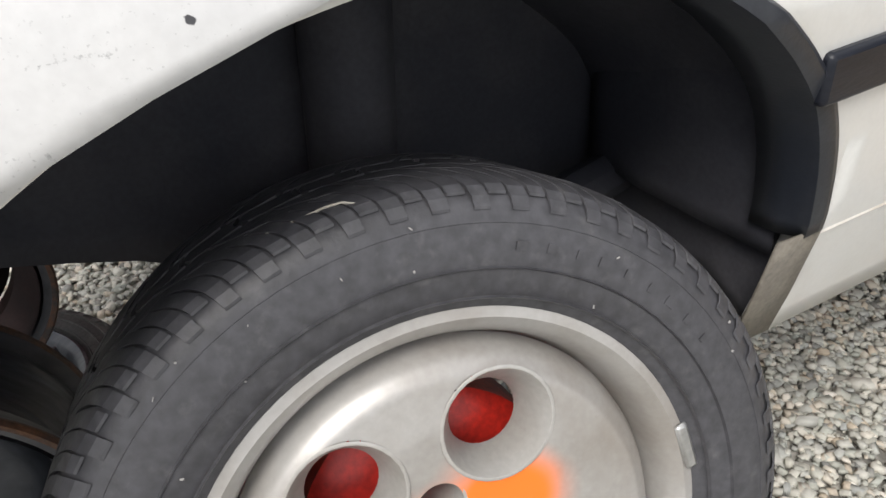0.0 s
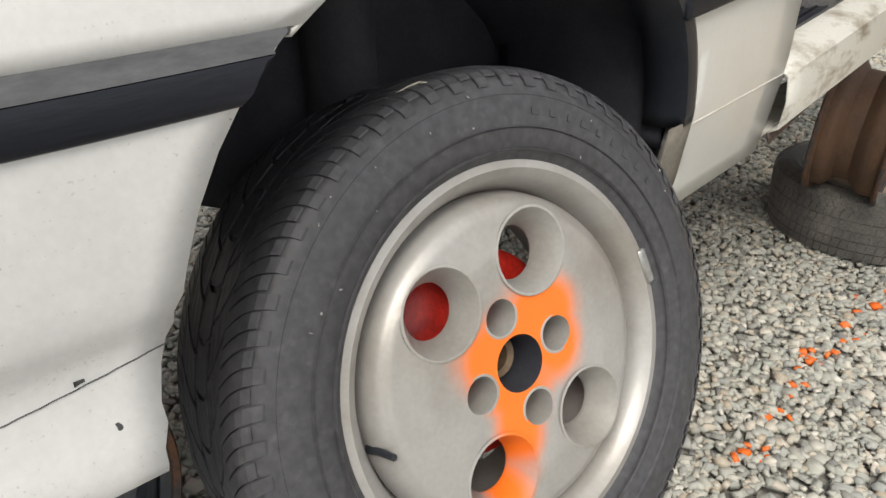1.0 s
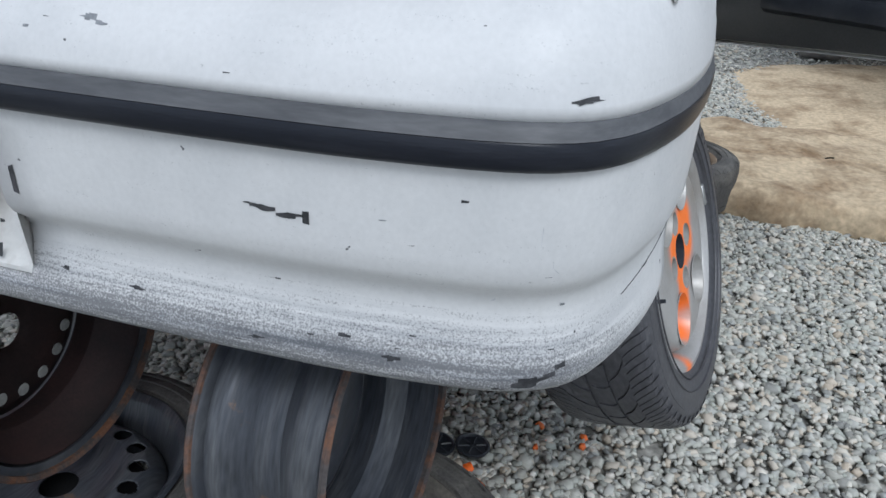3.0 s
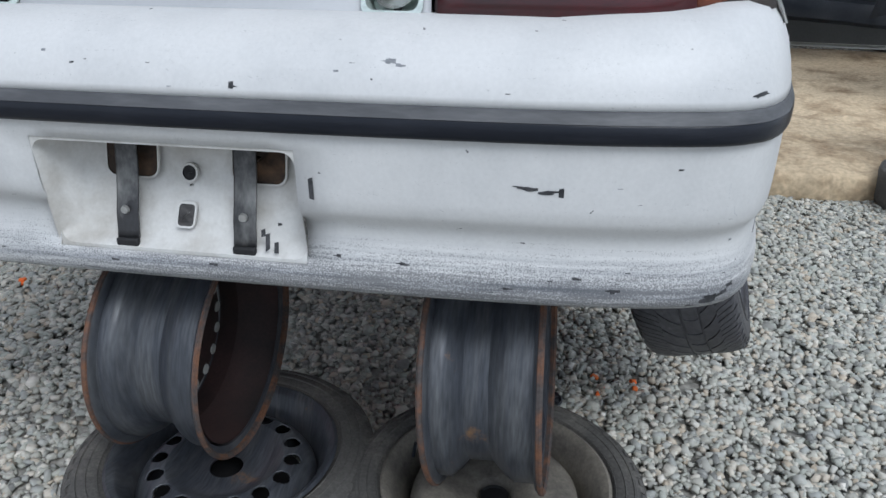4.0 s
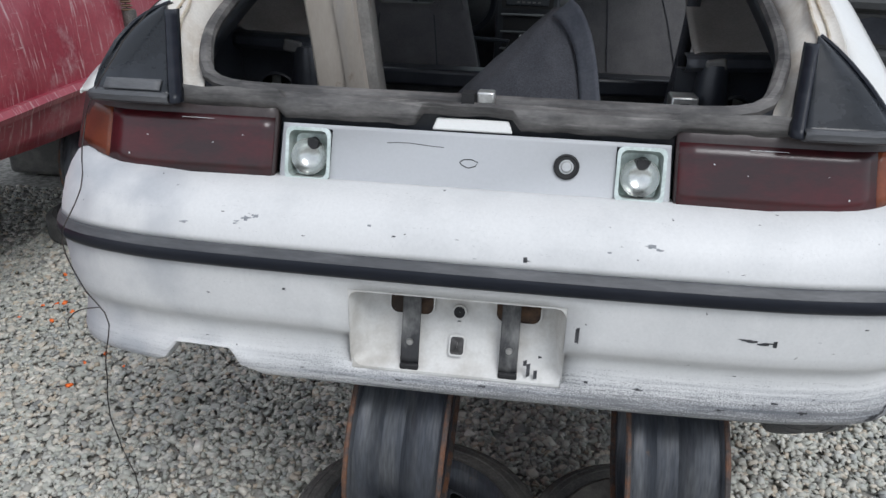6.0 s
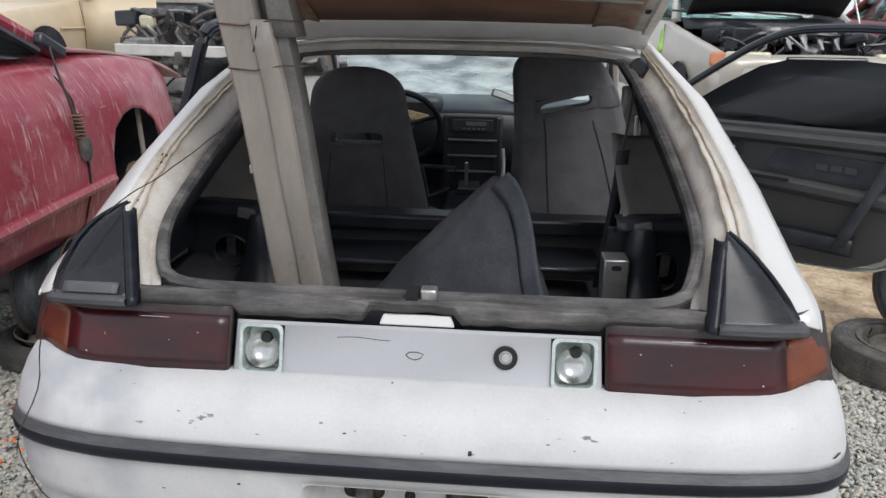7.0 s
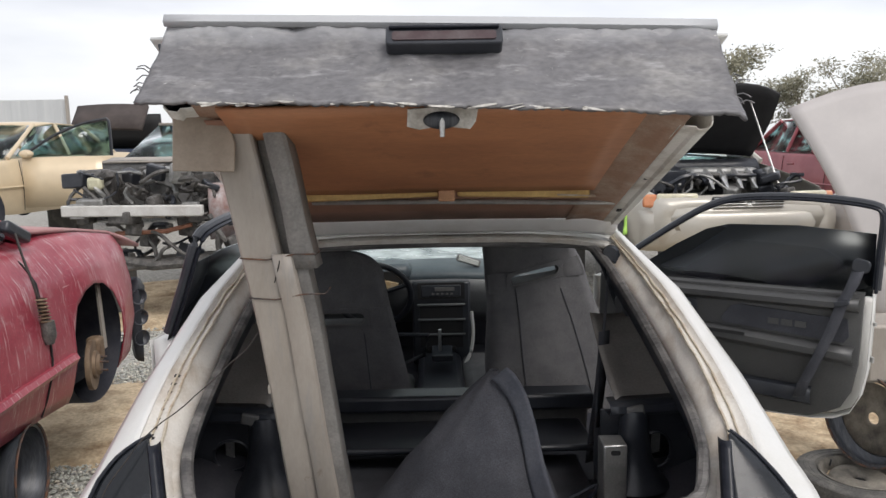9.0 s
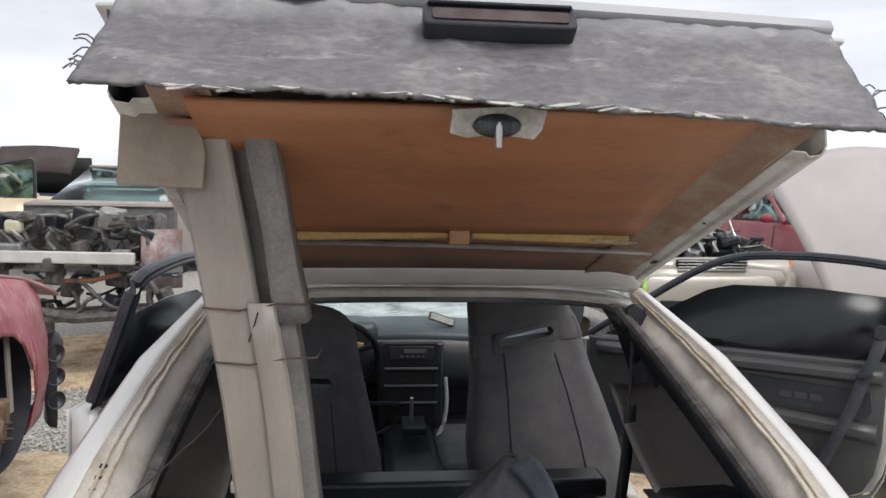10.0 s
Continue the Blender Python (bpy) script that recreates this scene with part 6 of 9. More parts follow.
part("rear_flap", grid([[flap_point(u, v) for u in np.linspace(-1, 1, 160)] for v in (0, 0.04, 0.08, 0.12, 0.16, 0.2, 0.25, 0.3, 0.35, 0.4, 0.45, 0.5, 0.55, 0.6, 0.66, 0.72, 0.78, 0.84, 0.88, 0.92, 0.96, 1.0)]), FLAP, tailgate, "matted grey peeling skin with a frayed edge", thick=0.006)
TORN = material("torn_white_edge", (0.62, 0.60, 0.56), 0.7, 0, (0.36, 0.34, 0.31), 60, 0.4, 0.65)
rnd = random.Random(21)
for k in range(30):
    u = rnd.uniform(-0.8, 0.92) if k > 8 else rnd.uniform(-0.25, 0.35)
    p = np.array(flap_point(u, rnd.uniform(0.0, 0.025))) + np.array((0, -0.006, 0.0))
    w_, h_ = rnd.uniform(0.006, 0.050), rnd.uniform(0.0006, 0.0026)
    out_ = [(w_ * 0.5 * math.cos(a) * rnd.uniform(0.6, 1.2), h_ * math.sin(a) * rnd.uniform(0.5, 1.3)) for a in np.linspace(0, 2 * math.pi, 9)[:-1]]
    part("torn_fleck", plate(out_, 0.003, Matrix.Translation(p) @ pose(0, 0, 0, -20, rnd.uniform(-12, 12), 0)), TORN, tailgate, smooth=False)
for k in range(14):
    s_ = 1 if k % 2 else -1
    p = np.array(flap_point(s_ * 0.995, rnd.uniform(0.15, 0.42)))
    q = p + np.array((s_ * rnd.uniform(0.012, 0.032), rnd.uniform(-0.01, 0.01), rnd.uniform(-0.014, 0.016)))
    part("frayed_thread", tube(smooth_line([tuple(p), tuple((p + q) / 2 + np.array((0, 0, 0.006))), tuple(q)], 5), 0.0012, 4), FLAP, tailgate)
rows = [[(x, 0.296 + dy - 0.008 * (1 - (x / 0.52) ** 2), 2.070 - 0.023 * x + dz) for x in np.linspace(-0.515, 0.530, 15)] for dy, dz in ((-0.008, -0.004), (-0.014, 0.004), (-0.006, 0.016), (0.03, 0.016))]
part("spoiler_lip", grid(rows), PANEL, tailgate, "white upper lip", thick=0.004)
part("lip_seal", tube([(x, 0.286 - 0.008 * (1 - (x / 0.52) ** 2), 2.072 - 0.023 * x) for x in np.linspace(-0.51, 0.525, 15)], 0.004, 6), BLACK, tailgate)
m_b = pose(0.010, 0.236, 2.036, -35, 0, 0)
part("high_brake_lamp", plate(rounded_rect(0.212, 0.044, 0.008), 0.03, m_b @ Matrix.Translation((0, -0.018, 0))), BLACK, tailgate, "black high-level brake lamp", bevel=0.003)
part("brake_lens", plate(rounded_rect(0.188, 0.020, 0.005), 0.006, m_b @ Matrix.Translation((0, -0.0205, -0.004))), material("dusty_dark_lens", (0.05, 0.025, 0.028), 0.35, 0, (0.09, 0.07, 0.07), 20), tailgate, "dusty dark red lens")
part("brake_lamp_ledge", box((0.200, 0.010, 0.006), m_b @ Matrix.Translation((0, -0.020, 0.014))), GREYTRIM, tailgate, bevel=0.002)
lm = pose(0.002, 0.185, 1.900, 22, 0, 0)
part("latch_plate", plate([(-0.06, 0.012), (-0.062, -0.020), (-0.040, -0.026), (0.0, -0.020), (0.052, -0.026), (0.062, -0.012), (0.066, 0.014), (0.02, 0.018)], 0.004, lm), material("white_patch", (0.62, 0.60, 0.56), 0.6, 0, (0.36, 0.33, 0.29), 30), tailgate, "torn white patch round the latch")
part("latch_disc", lathe([(0.0, -0.012), (0.014, -0.012), (0.030, -0.006), (0.033, 0.0)], 24, lm @ Matrix.Translation((0, -0.002, -0.008)) @ pose(0, 0, 0, 0, 0, 90) @ Matrix.Diagonal((1, 1, 0.5, 1))), STEEL, tailgate)
part("latch_pin", tube([(0.003, 0.178, 1.895), (0.003, 0.176, 1.862)], [0.006, 0.0045], 8), BARE, tailgate, "bare latch pin")

# ---- steel post that props the tailgate ----
post = thing("prop_post", "weathered steel channel post wedged under the tailgate", "post", at=(-0.29, 0.42, 0.88))


def post_at(z):
    """Left front edge of the leaning post."""
    return np.array((-0.325 - 0.1615 * (z - 1.09) - 0.028 * max(0.0, (1.5 - z) / 0.5), 0.400 - 0.092 * (z - 1.09), z))


def post_sheet(profile, z0, z1, n=12, wob=0.0):
    rows = []
    for z in np.linspace(z0, z1, n):
        p = post_at(z)
        rows.append([(p[0] + a + wob * noise.noise((z * 6, a * 40, 1)), p[1] + b + wob * noise.noise((z * 6, a * 40, 9)), z) for a, b in profile])
    return grid(rows)


part("channel_face", post_sheet([(0.0, 0.060), (0.0, 0.004), (0.004, 0.0), (0.074, 0.0), (0.078, 0.004), (0.078, 0.060)], 0.885, 1.952, 14, 0.002), GALV, post, "flat grey channel face", thick=0.004)
part("gap_web", post_sheet([(0.072, 0.034), (0.120, 0.034)], 0.885, 1.95), DARKBEAM, post, thick=0.003)
part("upper_flange", post_sheet([(0.104, 0.060), (0.103, 0.0), (0.108, -0.004), (0.140, -0.004), (0.146, 0.0), (0.148, 0.060)], 1.60, 1.935, 10, 0.005), DARKBEAM, post, "dark bent flange", thick=0.004)
part("lower_flange", post_sheet([(0.064, 0.030), (0.065, -0.008), (0.070, -0.010), (0.102, -0.010), (0.105, -0.004), (0.105, 0.050)], 0.98, 1.632, 12, 0.003), GALV, post, "overlapping grey flange", thick=0.004)
part("edge_flange", post_sheet([(0.108, 0.05), (0.108, 0.004), (0.128, 0.004), (0.130, 0.05)], 0.885, 1.64, 12, 0.003), DARKBEAM, post, "dark rusty edge", thick=0.004)
p = post_at(1.865)
part("end_plate", plate([(-0.105, -0.062), (0.012, -0.066), (0.016, -0.012), (-0.004, 0.058), (-0.050, 0.062), (-0.058, 0.056), (-0.092, 0.054), (-0.100, 0.048)], 0.004, Matrix.Translation((p[0] + 0.032, p[1] - 0.014, 1.868)) @ pose(0, 0, 0, -6, 0, 8)), material("tan_plate", (0.33, 0.27, 0.21), 0.55, 0.1, (0.22, 0.17, 0.13), 9, 0.44, 0.74, 0.06, 60, grain=0.06), post, "tan-stained bent end plate", smooth=False, bevel=0.002)
part("plate_back", box((0.09, 0.03, 0.11), Matrix.Translation((p[0] - 0.02, p[1] + 0.012, 1.868))), DARKBEAM, post)
for z in (1.62, 1.535):
    p = post_at(z)
    part("binding_wire", tube([(p[0] - 0.003, p[1] + 0.05, z), (p[0] - 0.004, p[1] - 0.003, z + 0.004), (p[0] + 0.05, p[1] - 0.006, z), (p[0] + 0.11, p[1] - 0.014, z + 0.012), (p[0] + 0.153, p[1] - 0.004, z + 0.010), (p[0] + 0.156, p[1] + 0.05, z + 0.012)], 0.0016, 5), RUST, post, "rusty tie wire")
p = post_at(1.33)
part("weld_blob", box((0.010, 0.014, 0.020), Matrix.Translation((p[0] - 0.002, p[1] + 0.008, 1.332))), GALV, post, bevel=0.003)


# ---- doors ----
def door(s, hinge, yaw_dir, out_dir, label):
    e, o = np.array(yaw_dir), np.array(out_dir)
    lean = 0.0 if s > 0 else 0.42

    def W(u, d, z):
        d = 0.909 * (d - lean * max(0.0, z - 1.22))
        u = 0.909 * u
        return (hinge[0] + u * e[0] + d * o[0], hinge[1] + u * e[1] + d * o[1], 1.815 - 0.909 * (1.815 - z))

    loop = [(0.02, 0.66), (0.06, 0.60), (0.14, 0.585), (1.05, 0.655), (1.13, 0.672), (1.19, 0.705), (1.225, 0.78), (1.245, 0.90), (1.25, 1.10), (1.25, 1.205), (0.62, 1.195), (0.0, 1.17), (0.0, 0.95)]
    bm = bmesh.new()
    grid([[W(u, 0.03, z) for u, z in loop], [W(u, 0.10, z) for u, z in loop]], True, bm)
    bm.faces.new([bm.verts.new(W(u, 0.115, z)) for u, z in [(u * 0.99 + 0.006, z) for u, z in loop]])
    d = part("door", bm, WHITE, car, label, thick=0.003)
    inner = [(0.03, 0.67), (0.07, 0.612), (0.15, 0.598), (1.04, 0.668), (1.11, 0.700), (1.16, 0.73), (1.195, 0.80), (1.215, 0.92), (1.222, 1.225), (0.05, 1.195)]
    bm = bmesh.new()
    n_in = len(inner)
    grid([[W(u, 0.036, z) for u, z in inner], [W(u, 0.012, z) for u, z in inner], [W(0.62 + (u - 0.62) * 0.985, 0.004, 0.95 + (z - 0.95) * 0.97) for u, z in inner]], True, bm)
    bm.verts.ensure_lookup_table()
    bm.faces.new([bm.verts[2 * n_in + k] for k in range(n_in)])
    panel_ = part("door_panel", bm, DOORTRIM, d, "dark grey vinyl door panel")
    bm = grid([[W(u, dd, zz + 0.012 * (u - 0.6) / 0.6) for u in np.linspace(0.10, 1.21, 12)] for dd, zz in ((0.004, 1.188), (-0.020, 1.186), (-0.034, 1.172), (-0.034, 1.150), (-0.016, 1.138), (0.004, 1.130))])
    part("door_capping", bm, DOORTRIM, d, thick=0.002)
    bm = grid([[W(u, dd, zz - 0.035 * (u - 0.3) / 0.9) for u in np.linspace(0.32, 1.20, 12)] for dd, zz in ((0.004, 1.030), (-0.030, 1.024), (-0.046, 1.010), (-0.046, 0.985), (-0.024, 0.965), (0.004, 0.955))])
    part("armrest", bm, DOORTRIM, d, "moulded armrest", thick=0.002)
    bm = bmesh.new()
    pts = [(0.66, 1.050), (0.70, 1.110), (0.74, 1.122), (1.17, 1.110), (1.18, 1.04), (1.16, 1.012), (0.70, 1.030), (0.67, 1.036)]
    grid([[W(u, 0.004, z) for u, z in pts], [W(u, -0.006, z) for u, z in pts]], True, bm)
    bm.faces.new([bm.verts.new(W(u, -0.006, z)) for u, z in pts])
    part("door_insert", bm, CARPET, d, "black cloth insert")
    for k in range(3):
        u = 0.885 + 0.055 * k
        bm = bmesh.new()
        for pu, pz, wu, wz in ((u, 1.066, 0.044, 0.026),):
            vs = [bm.verts.new(W(pu + a * wu / 2, -0.0085, pz + b * wz / 2)) for a, b in ((-1, -1), (1, -1), (1, 1), (-1, 1))]
            bm.faces.new(vs)
        part("raised_mark", bm, DOORTRIM, d, smooth=False, thick=0.003)
    hm = Matrix(((e[0], o[0], 0, W(0.49, -0.004, 1.095)[0]), (e[1], o[1], 0, W(0.49, -0.004, 1.095)[1]), (0, 0, 1, W(0.49, 0, 1.095)[2]), (0, 0, 0, 1))) @ Matrix.Scale(0.909, 4)
    hb = part("door_handle", plate(rounded_rect(0.125, 0.055, 0.010), 0.012, hm @ Matrix.Translation((0, -0.012, 0))), BLACK, d, "black handle bezel", bevel=0.003)
    part("handle_lever", box((0.036, 0.006, 0.030), hm @ Matrix.Translation((0.018, -0.015, 0))), CHROME, d, "chrome pull lever", bevel=0.003)
    part("lock_tab", box((0.016, 0.006, 0.028), hm @ Matrix.Translation((-0.040, -0.015, 0))), REDCLEAN, d, "red lock tab", bevel=0.002)
    part("pull_slot", plate(rounded_rect(0.18, 0.014, 0.006), 0.004, hm @ Matrix.Translation((0.20, -0.046, -0.095))), INK, d)
    bm = grid([[W(u, dd, z) for u in np.linspace(0.42, 1.05, 8)] for dd, z in ((0.004, 0.800), (-0.022, 0.792), (-0.028, 0.772), (-0.022, 0.735), (0.004, 0.720))])
    part("door_pocket", bm, BLACK, d, "black map pocket", thick=0.002)
    part("speaker_grille", plate(rounded_rect(0.15, 0.15, 0.05), 0.010, hm @ Matrix.Translation((-0.29, -0.008, -0.26))), BLACK, d, bevel=0.003)
    frame_pts = smooth_line([W(0.04, 0.05, 1.20), W(0.25, 0.055, 1.345), W(0.42, 0.06, 1.462), W(0.56, 0.062, 1.545), W(0.70, 0.064, 1.590), W(0.95, 0.066, 1.602), W(1.20, 0.066, 1.583), W(1.262, 0.064, 1.545), W(1.262, 0.055, 1.40), W(1.258, 0.05, 1.235)], 60)
    part("window_frame", tube(frame_pts, 0.015, 8), BLACK, d, "black window frame")
    part("window_seal", tube([tuple(np.array(p) + np.array((-o[0] * 0.016, -o[1] * 0.016, -0.010))) for p in frame_pts], 0.007, 6), GREYTRIM, d, "rubber window seal")
    bm = bmesh.new()
    pts = [(0.10, 1.20), (0.27, 1.262), (0.42, 1.362), (0.56, 1.442), (0.66, 1.470), (0.95, 1.480), (1.245, 1.462), (1.245, 1.20)]
    bm.faces.new([bm.verts.new(W(u, 0.055, z)) for u, z in pts])
    g = part("window_glass", bm, DARKGLASS, d, "half-lowered smoked window glass", thick=0.004)
    for u, z, sz in ((1.252, 1.09, 0.014), (1.252, 0.94, 0.020)):
        part("striker_bolt", box((0.006, 0.03, sz), Matrix.Translation(W(u, 0.07, z))), BARE, d)
    return d, W


rdoor, RW = door(1, (0.705, 2.185), (0.761, -0.649), (0.649, 0.761), "open front door with dark vinyl panel and smoked window")
ldoor, LW = door(-1, (-0.709, 2.202), (-0.080, -0.9968), (-0.9968, 0.080), "ajar front door with dark vinyl panel and smoked window")
# seat belt hanging over the open door
bm = grid([[tuple(np.array(RW(u + a * 0.024, d, z + a * 0.008))) for a in (-1, 0, 1)] for u, d, z in ((1.20, 0.02, 1.335), (1.185, -0.03, 1.26), (1.155, -0.045, 1.185), (1.12, -0.055, 1.06), (1.075, -0.06, 0.94), (1.03, -0.055, 0.83), (1.01, -0.04, 0.76))])
belt = part("seat_belt", bm, CARPET, rdoor, "black seat belt hanging over the door", thick=0.003)
part("belt_anchor", plate(rounded_rect(0.062, 0.05, 0.018), 0.014, Matrix.Translation(RW(1.205, 0.0, 1.335)) @ pose(0, 0, 0, 0, 12, -40.5)), BLACK, rdoor, bevel=0.004)
part("belt_buckle", box((0.050, 0.014, 0.018), Matrix.Translation(RW(1.155, -0.055, 1.185)) @ pose(0, 0, 0, 0, -15, -40.5)), BLACK, rdoor, bevel=0.003)


# ---- inside ----
def seat(x, y, top, lean, label, wide, hole, shift=0.0, slope=0.0):
    """A bucket seat seen from behind: rounded shoulders, a slot under the headrest. shift slides the top sideways."""
    st = new("front_seat")
    st.parent = car
    st.matrix_parent_inverse = car.matrix_basis.inverted()
    st.matrix_basis = Matrix.Translation((x, y, 0)) @ pose(0, 0, 0, lean, 0, 0)
    st["label"] = label
    knee = top - 0.11

    def w(z):
        b = interp(z, [0.70, 0.88, 0.97, 1.12, 1.25, 1.36, 1.42, 1.5], [1.0, 1.0, 0.96, 0.84, 0.72, 0.65, 0.62, 0.60]) * wide
        f = min(1.0, max(0.0, (z - knee) / (top - knee)))
        return b * max(0.02, (1 - f ** 2.6)) ** 0.42

    th = lambda z: interp(z, [0.70, 0.9, 1.2, top - 0.05, top - 0.012, top], [0.080, 0.078, 0.058, 0.046, 0.030, 0.012])
    mid = lambda z: shift * interp(z, [0.8, 1.15, top], [1.0, 0.35, -0.6])

    def ring(z, half, cx):
        t = th(z)
        k = slope * math.exp(-((z - 0.5 * (hole[0] + hole[1])) / 0.10) ** 2)
        tip = lambda a: k * (cx + half * math.cos(a))
        return [(mid(z) + cx + half * math.copysign(abs(math.cos(a)) ** 0.55, math.cos(a)), t * math.copysign(abs(math.sin(a)) ** 0.75, math.sin(a)) - 0.010 * math.exp(-((abs(math.cos(a)) - 0.8) / 0.2) ** 2) * (math.sin(a) < 0), z + tip(a)) for a in np.linspace(0, 2 * math.pi, 40, endpoint=False)]

    def closed(rings):
        b = grid(rings, True)
        b.verts.ensure_lookup_table()
        n = len(rings[0])
        for q in (0, len(rings) - 1):
            b.faces.new([b.verts[q * n + k] for k in range(n)])
        return b

    def hold(ob):
        ob.parent = st

    h0, h1 = hole
    hold(part("backrest", closed([ring(z, w(z), 0) for z in np.linspace(0.72, h0, 22)]), FABRIC, None, "dark grey cloth backrest"))
    zs = sorted(set(list(np.linspace(h1, knee + 0.02, 5)) + [top - (top - knee) * q for q in (0.7, 0.5, 0.35, 0.22, 0.12, 0.05, 0.02, 0.0)]))
    hold(part("headrest", closed([ring(z, w(z), 0) for z in zs if z >= h1]), FABRIC, None, "dark grey cloth headrest"))
    for s in (-1, 1):
        hold(part("headrest_post", closed([ring(z, w(z) * 0.27, s * w(z) * 0.73) for z in np.linspace(h0 - 0.012, h1 + 0.012, 5)]), FABRIC, None))
    zc, hw, hh = 0.5 * (h0 + h1), 0.53 * w(0.5 * (h0 + h1)), 0.5 * (h1 - h0)
    outer, inner = rounded_rect(2 * hw + 0.022, 2 * hh + 0.022, 0.020, 6), rounded_rect(2 * hw - 0.012, 2 * hh - 0.010, 0.022, 6)
    yy = -th(zc) - 0.004
    hold(part("hole_rim", grid([[(mid(zc) + a, yy + 0.012, zc + b + slope * a) for a, b in outer], [(mid(zc) + a * 0.99, yy, zc + b * 0.98 + slope * a) for a, b in outer], [(mid(zc) + a, yy - 0.002, zc + b + slope * a) for a, b in inner], [(mid(zc) + a, yy + 0.05, zc + b + slope * a) for a, b in inner]], True), FABRIC, None, "stitched rim of the headrest slot"))
    hold(part("rim_lip", tube([(mid(zc) + a, yy - 0.003, zc + b + slope * a) for a, b in inner[15:] + inner[:1]], 0.003, 5), TRIMGREY, None, "worn plastic lip"))
    for s in (-1, 1):
        hold(part("seam", tube([(mid(z) + s * 0.45 * w(z), -th(z) * 0.985 - 0.001, z) for z in np.linspace(0.74, h0 - 0.03, 12)], 0.0022, 5), CARPET, None))
    hold(part("cushion", box((2 * wide, 0.48, 0.15), Matrix.Translation((0, 0.28, 0.76))), FABRIC, None, "cloth seat cushion", bevel=0.04))
    return st


seat(-0.375, 1.55, 1.462, 0, "dark grey cloth driver seat", 0.262, (1.190, 1.243))
seat(0.385, 1.80, 1.535, 3, "dark grey cloth passenger seat with tall backrest", 0.285, (1.312, 1.362), 0.10, 0.26)
bar = part("rear_deck_bar", box((0.98, 0.10, 0.055), Matrix.Translation((0.01, 1.20, 1.005))), BLACK, car, "black cross bar behind the seats", bevel=0.012)
part("deck_board", box((0.96, 0.02, 0.20), Matrix.Translation((0.01, 1.23, 0.90)) @ pose(0, 0, 0, 12, 0, 0)), TRIMGREY, car, bevel=0.008)
part("deck_lid", box((0.90, 0.30, 0.02), Matrix.Translation((0.01, 1.06, 0.935)) @ pose(0, 0, 0, -6, 0, 0)), BLACK, car, bevel=0.008)
for s in (-1, 1):
    rows = []
    for q in np.linspace(0, 1, 12):
        y, z = 0.705 + 0.33 * q, 1.170 + 0.09 * q + 0.07 * q * q
        out_ = side_x(y, z, s) - 0.045
        rows.append([(s * (0.455 + (out_ - 0.455) * g), y + 0.02 * math.sin(math.pi * g), z + 0.035 * g ** 3 - 0.012 * math.sin(math.pi * g)) for g in np.linspace(0, 1, 12)])
    trim = part("side_trim", grid(rows), BOOTTRIM, car, "grey moulded boot side trim", thick=0.004)
    rows = [[(s * x, y, z + 0.008 * (x - 0.44) / 0.2) for x in np.linspace(0.435, 0.665, 10)] for y, z in ((0.73, 1.171), (0.690, 1.169), (0.678, 1.162), (0.676, 1.146), (0.684, 1.136), (0.74, 1.132))]
    part("trim_ledge", grid(rows), BLACK, trim, "black moulded ledge", thick=0.004)
    part("ledge_clip", box((0.045, 0.014, 0.030), Matrix.Translation((s * 0.500, 0.674, 1.152)) @ pose(0, 0, 0, 0, s * -12, 0)), TRIMGREY, trim, bevel=0.005)
    px_, pz_, prx, prz = (0.570, 1.026, 0.040, 0.050) if s > 0 else (0.566, 1.034, 0.048, 0.042)
    bm = grid([[(s * x, 0.725 + 0.35 * (x - 0.53) ** 2, z) for x in np.linspace(0.42, 0.69, 60)] for z in np.linspace(0.955, 1.140, 44)])
    gone = [f for f in bm.faces if ((abs(f.calc_center_median().x) - px_) / prx) ** 2 + ((f.calc_center_median().z - pz_) / prz) ** 2 < 1]
    bmesh.ops.delete(bm, geom=gone, context="FACES")
    part("lower_trim", bm, BLACK, trim, "black moulded side lining with a pocket", thick=0.004)
    part("pocket_wall", grid([[(s * x, 0.80, z) for x in np.linspace(px_ - 0.07, px_ + 0.07, 4)] for z in np.linspace(pz_ - 0.06, pz_ + 0.07, 4)]), INK, trim, "dark hollow of the pocket", thick=0.003)
    part("pocket_plate", plate([(-0.014, -0.035), (0.010, -0.030), (0.012, 0.030), (-0.012, 0.036)], 0.003, Matrix.Translation((s * (px_ + 0.4 * prx), 0.775, pz_))), BARE, trim, "bare metal seen in the pocket", smooth=False)
    part("pocket_rim", tube([(s * (px_ + prx * math.cos(a)), 0.722, pz_ + prz * math.sin(a)) for a in np.linspace(0, 2 * math.pi, 36)], 0.004, 6), BLACK, trim)
    part("strut_cover", lathe([(0.0, 0.10), (0.028, 0.098), (0.036, 0.075), (0.040, 0.025), (0.048, -0.025), (0.068, -0.07), (0.095, -0.10)], 28, Matrix.Translation((s * (0.500 if s > 0 else 0.470), 0.69, 1.055)) @ pose(0, 0, 0, 0, -90, 0)), BLACK, trim, "moulded strut cover")
    # inner side wall towards the doors
    part("inner_wall", box((0.012, 0.50, 0.20), Matrix.Translation((s * 0.66, 0.68, 1.16))), BLACK, car)
    part("belt_reel_cover", box((0.05, 0.12, 0.22), Matrix.Translation((s * 0.585, 1.08, 1.28)) @ pose(0, 0, 0, -28, 0, 0)), BLACK, car, bevel=0.02)
before_dash = set(bpy.data.objects)
rows = []
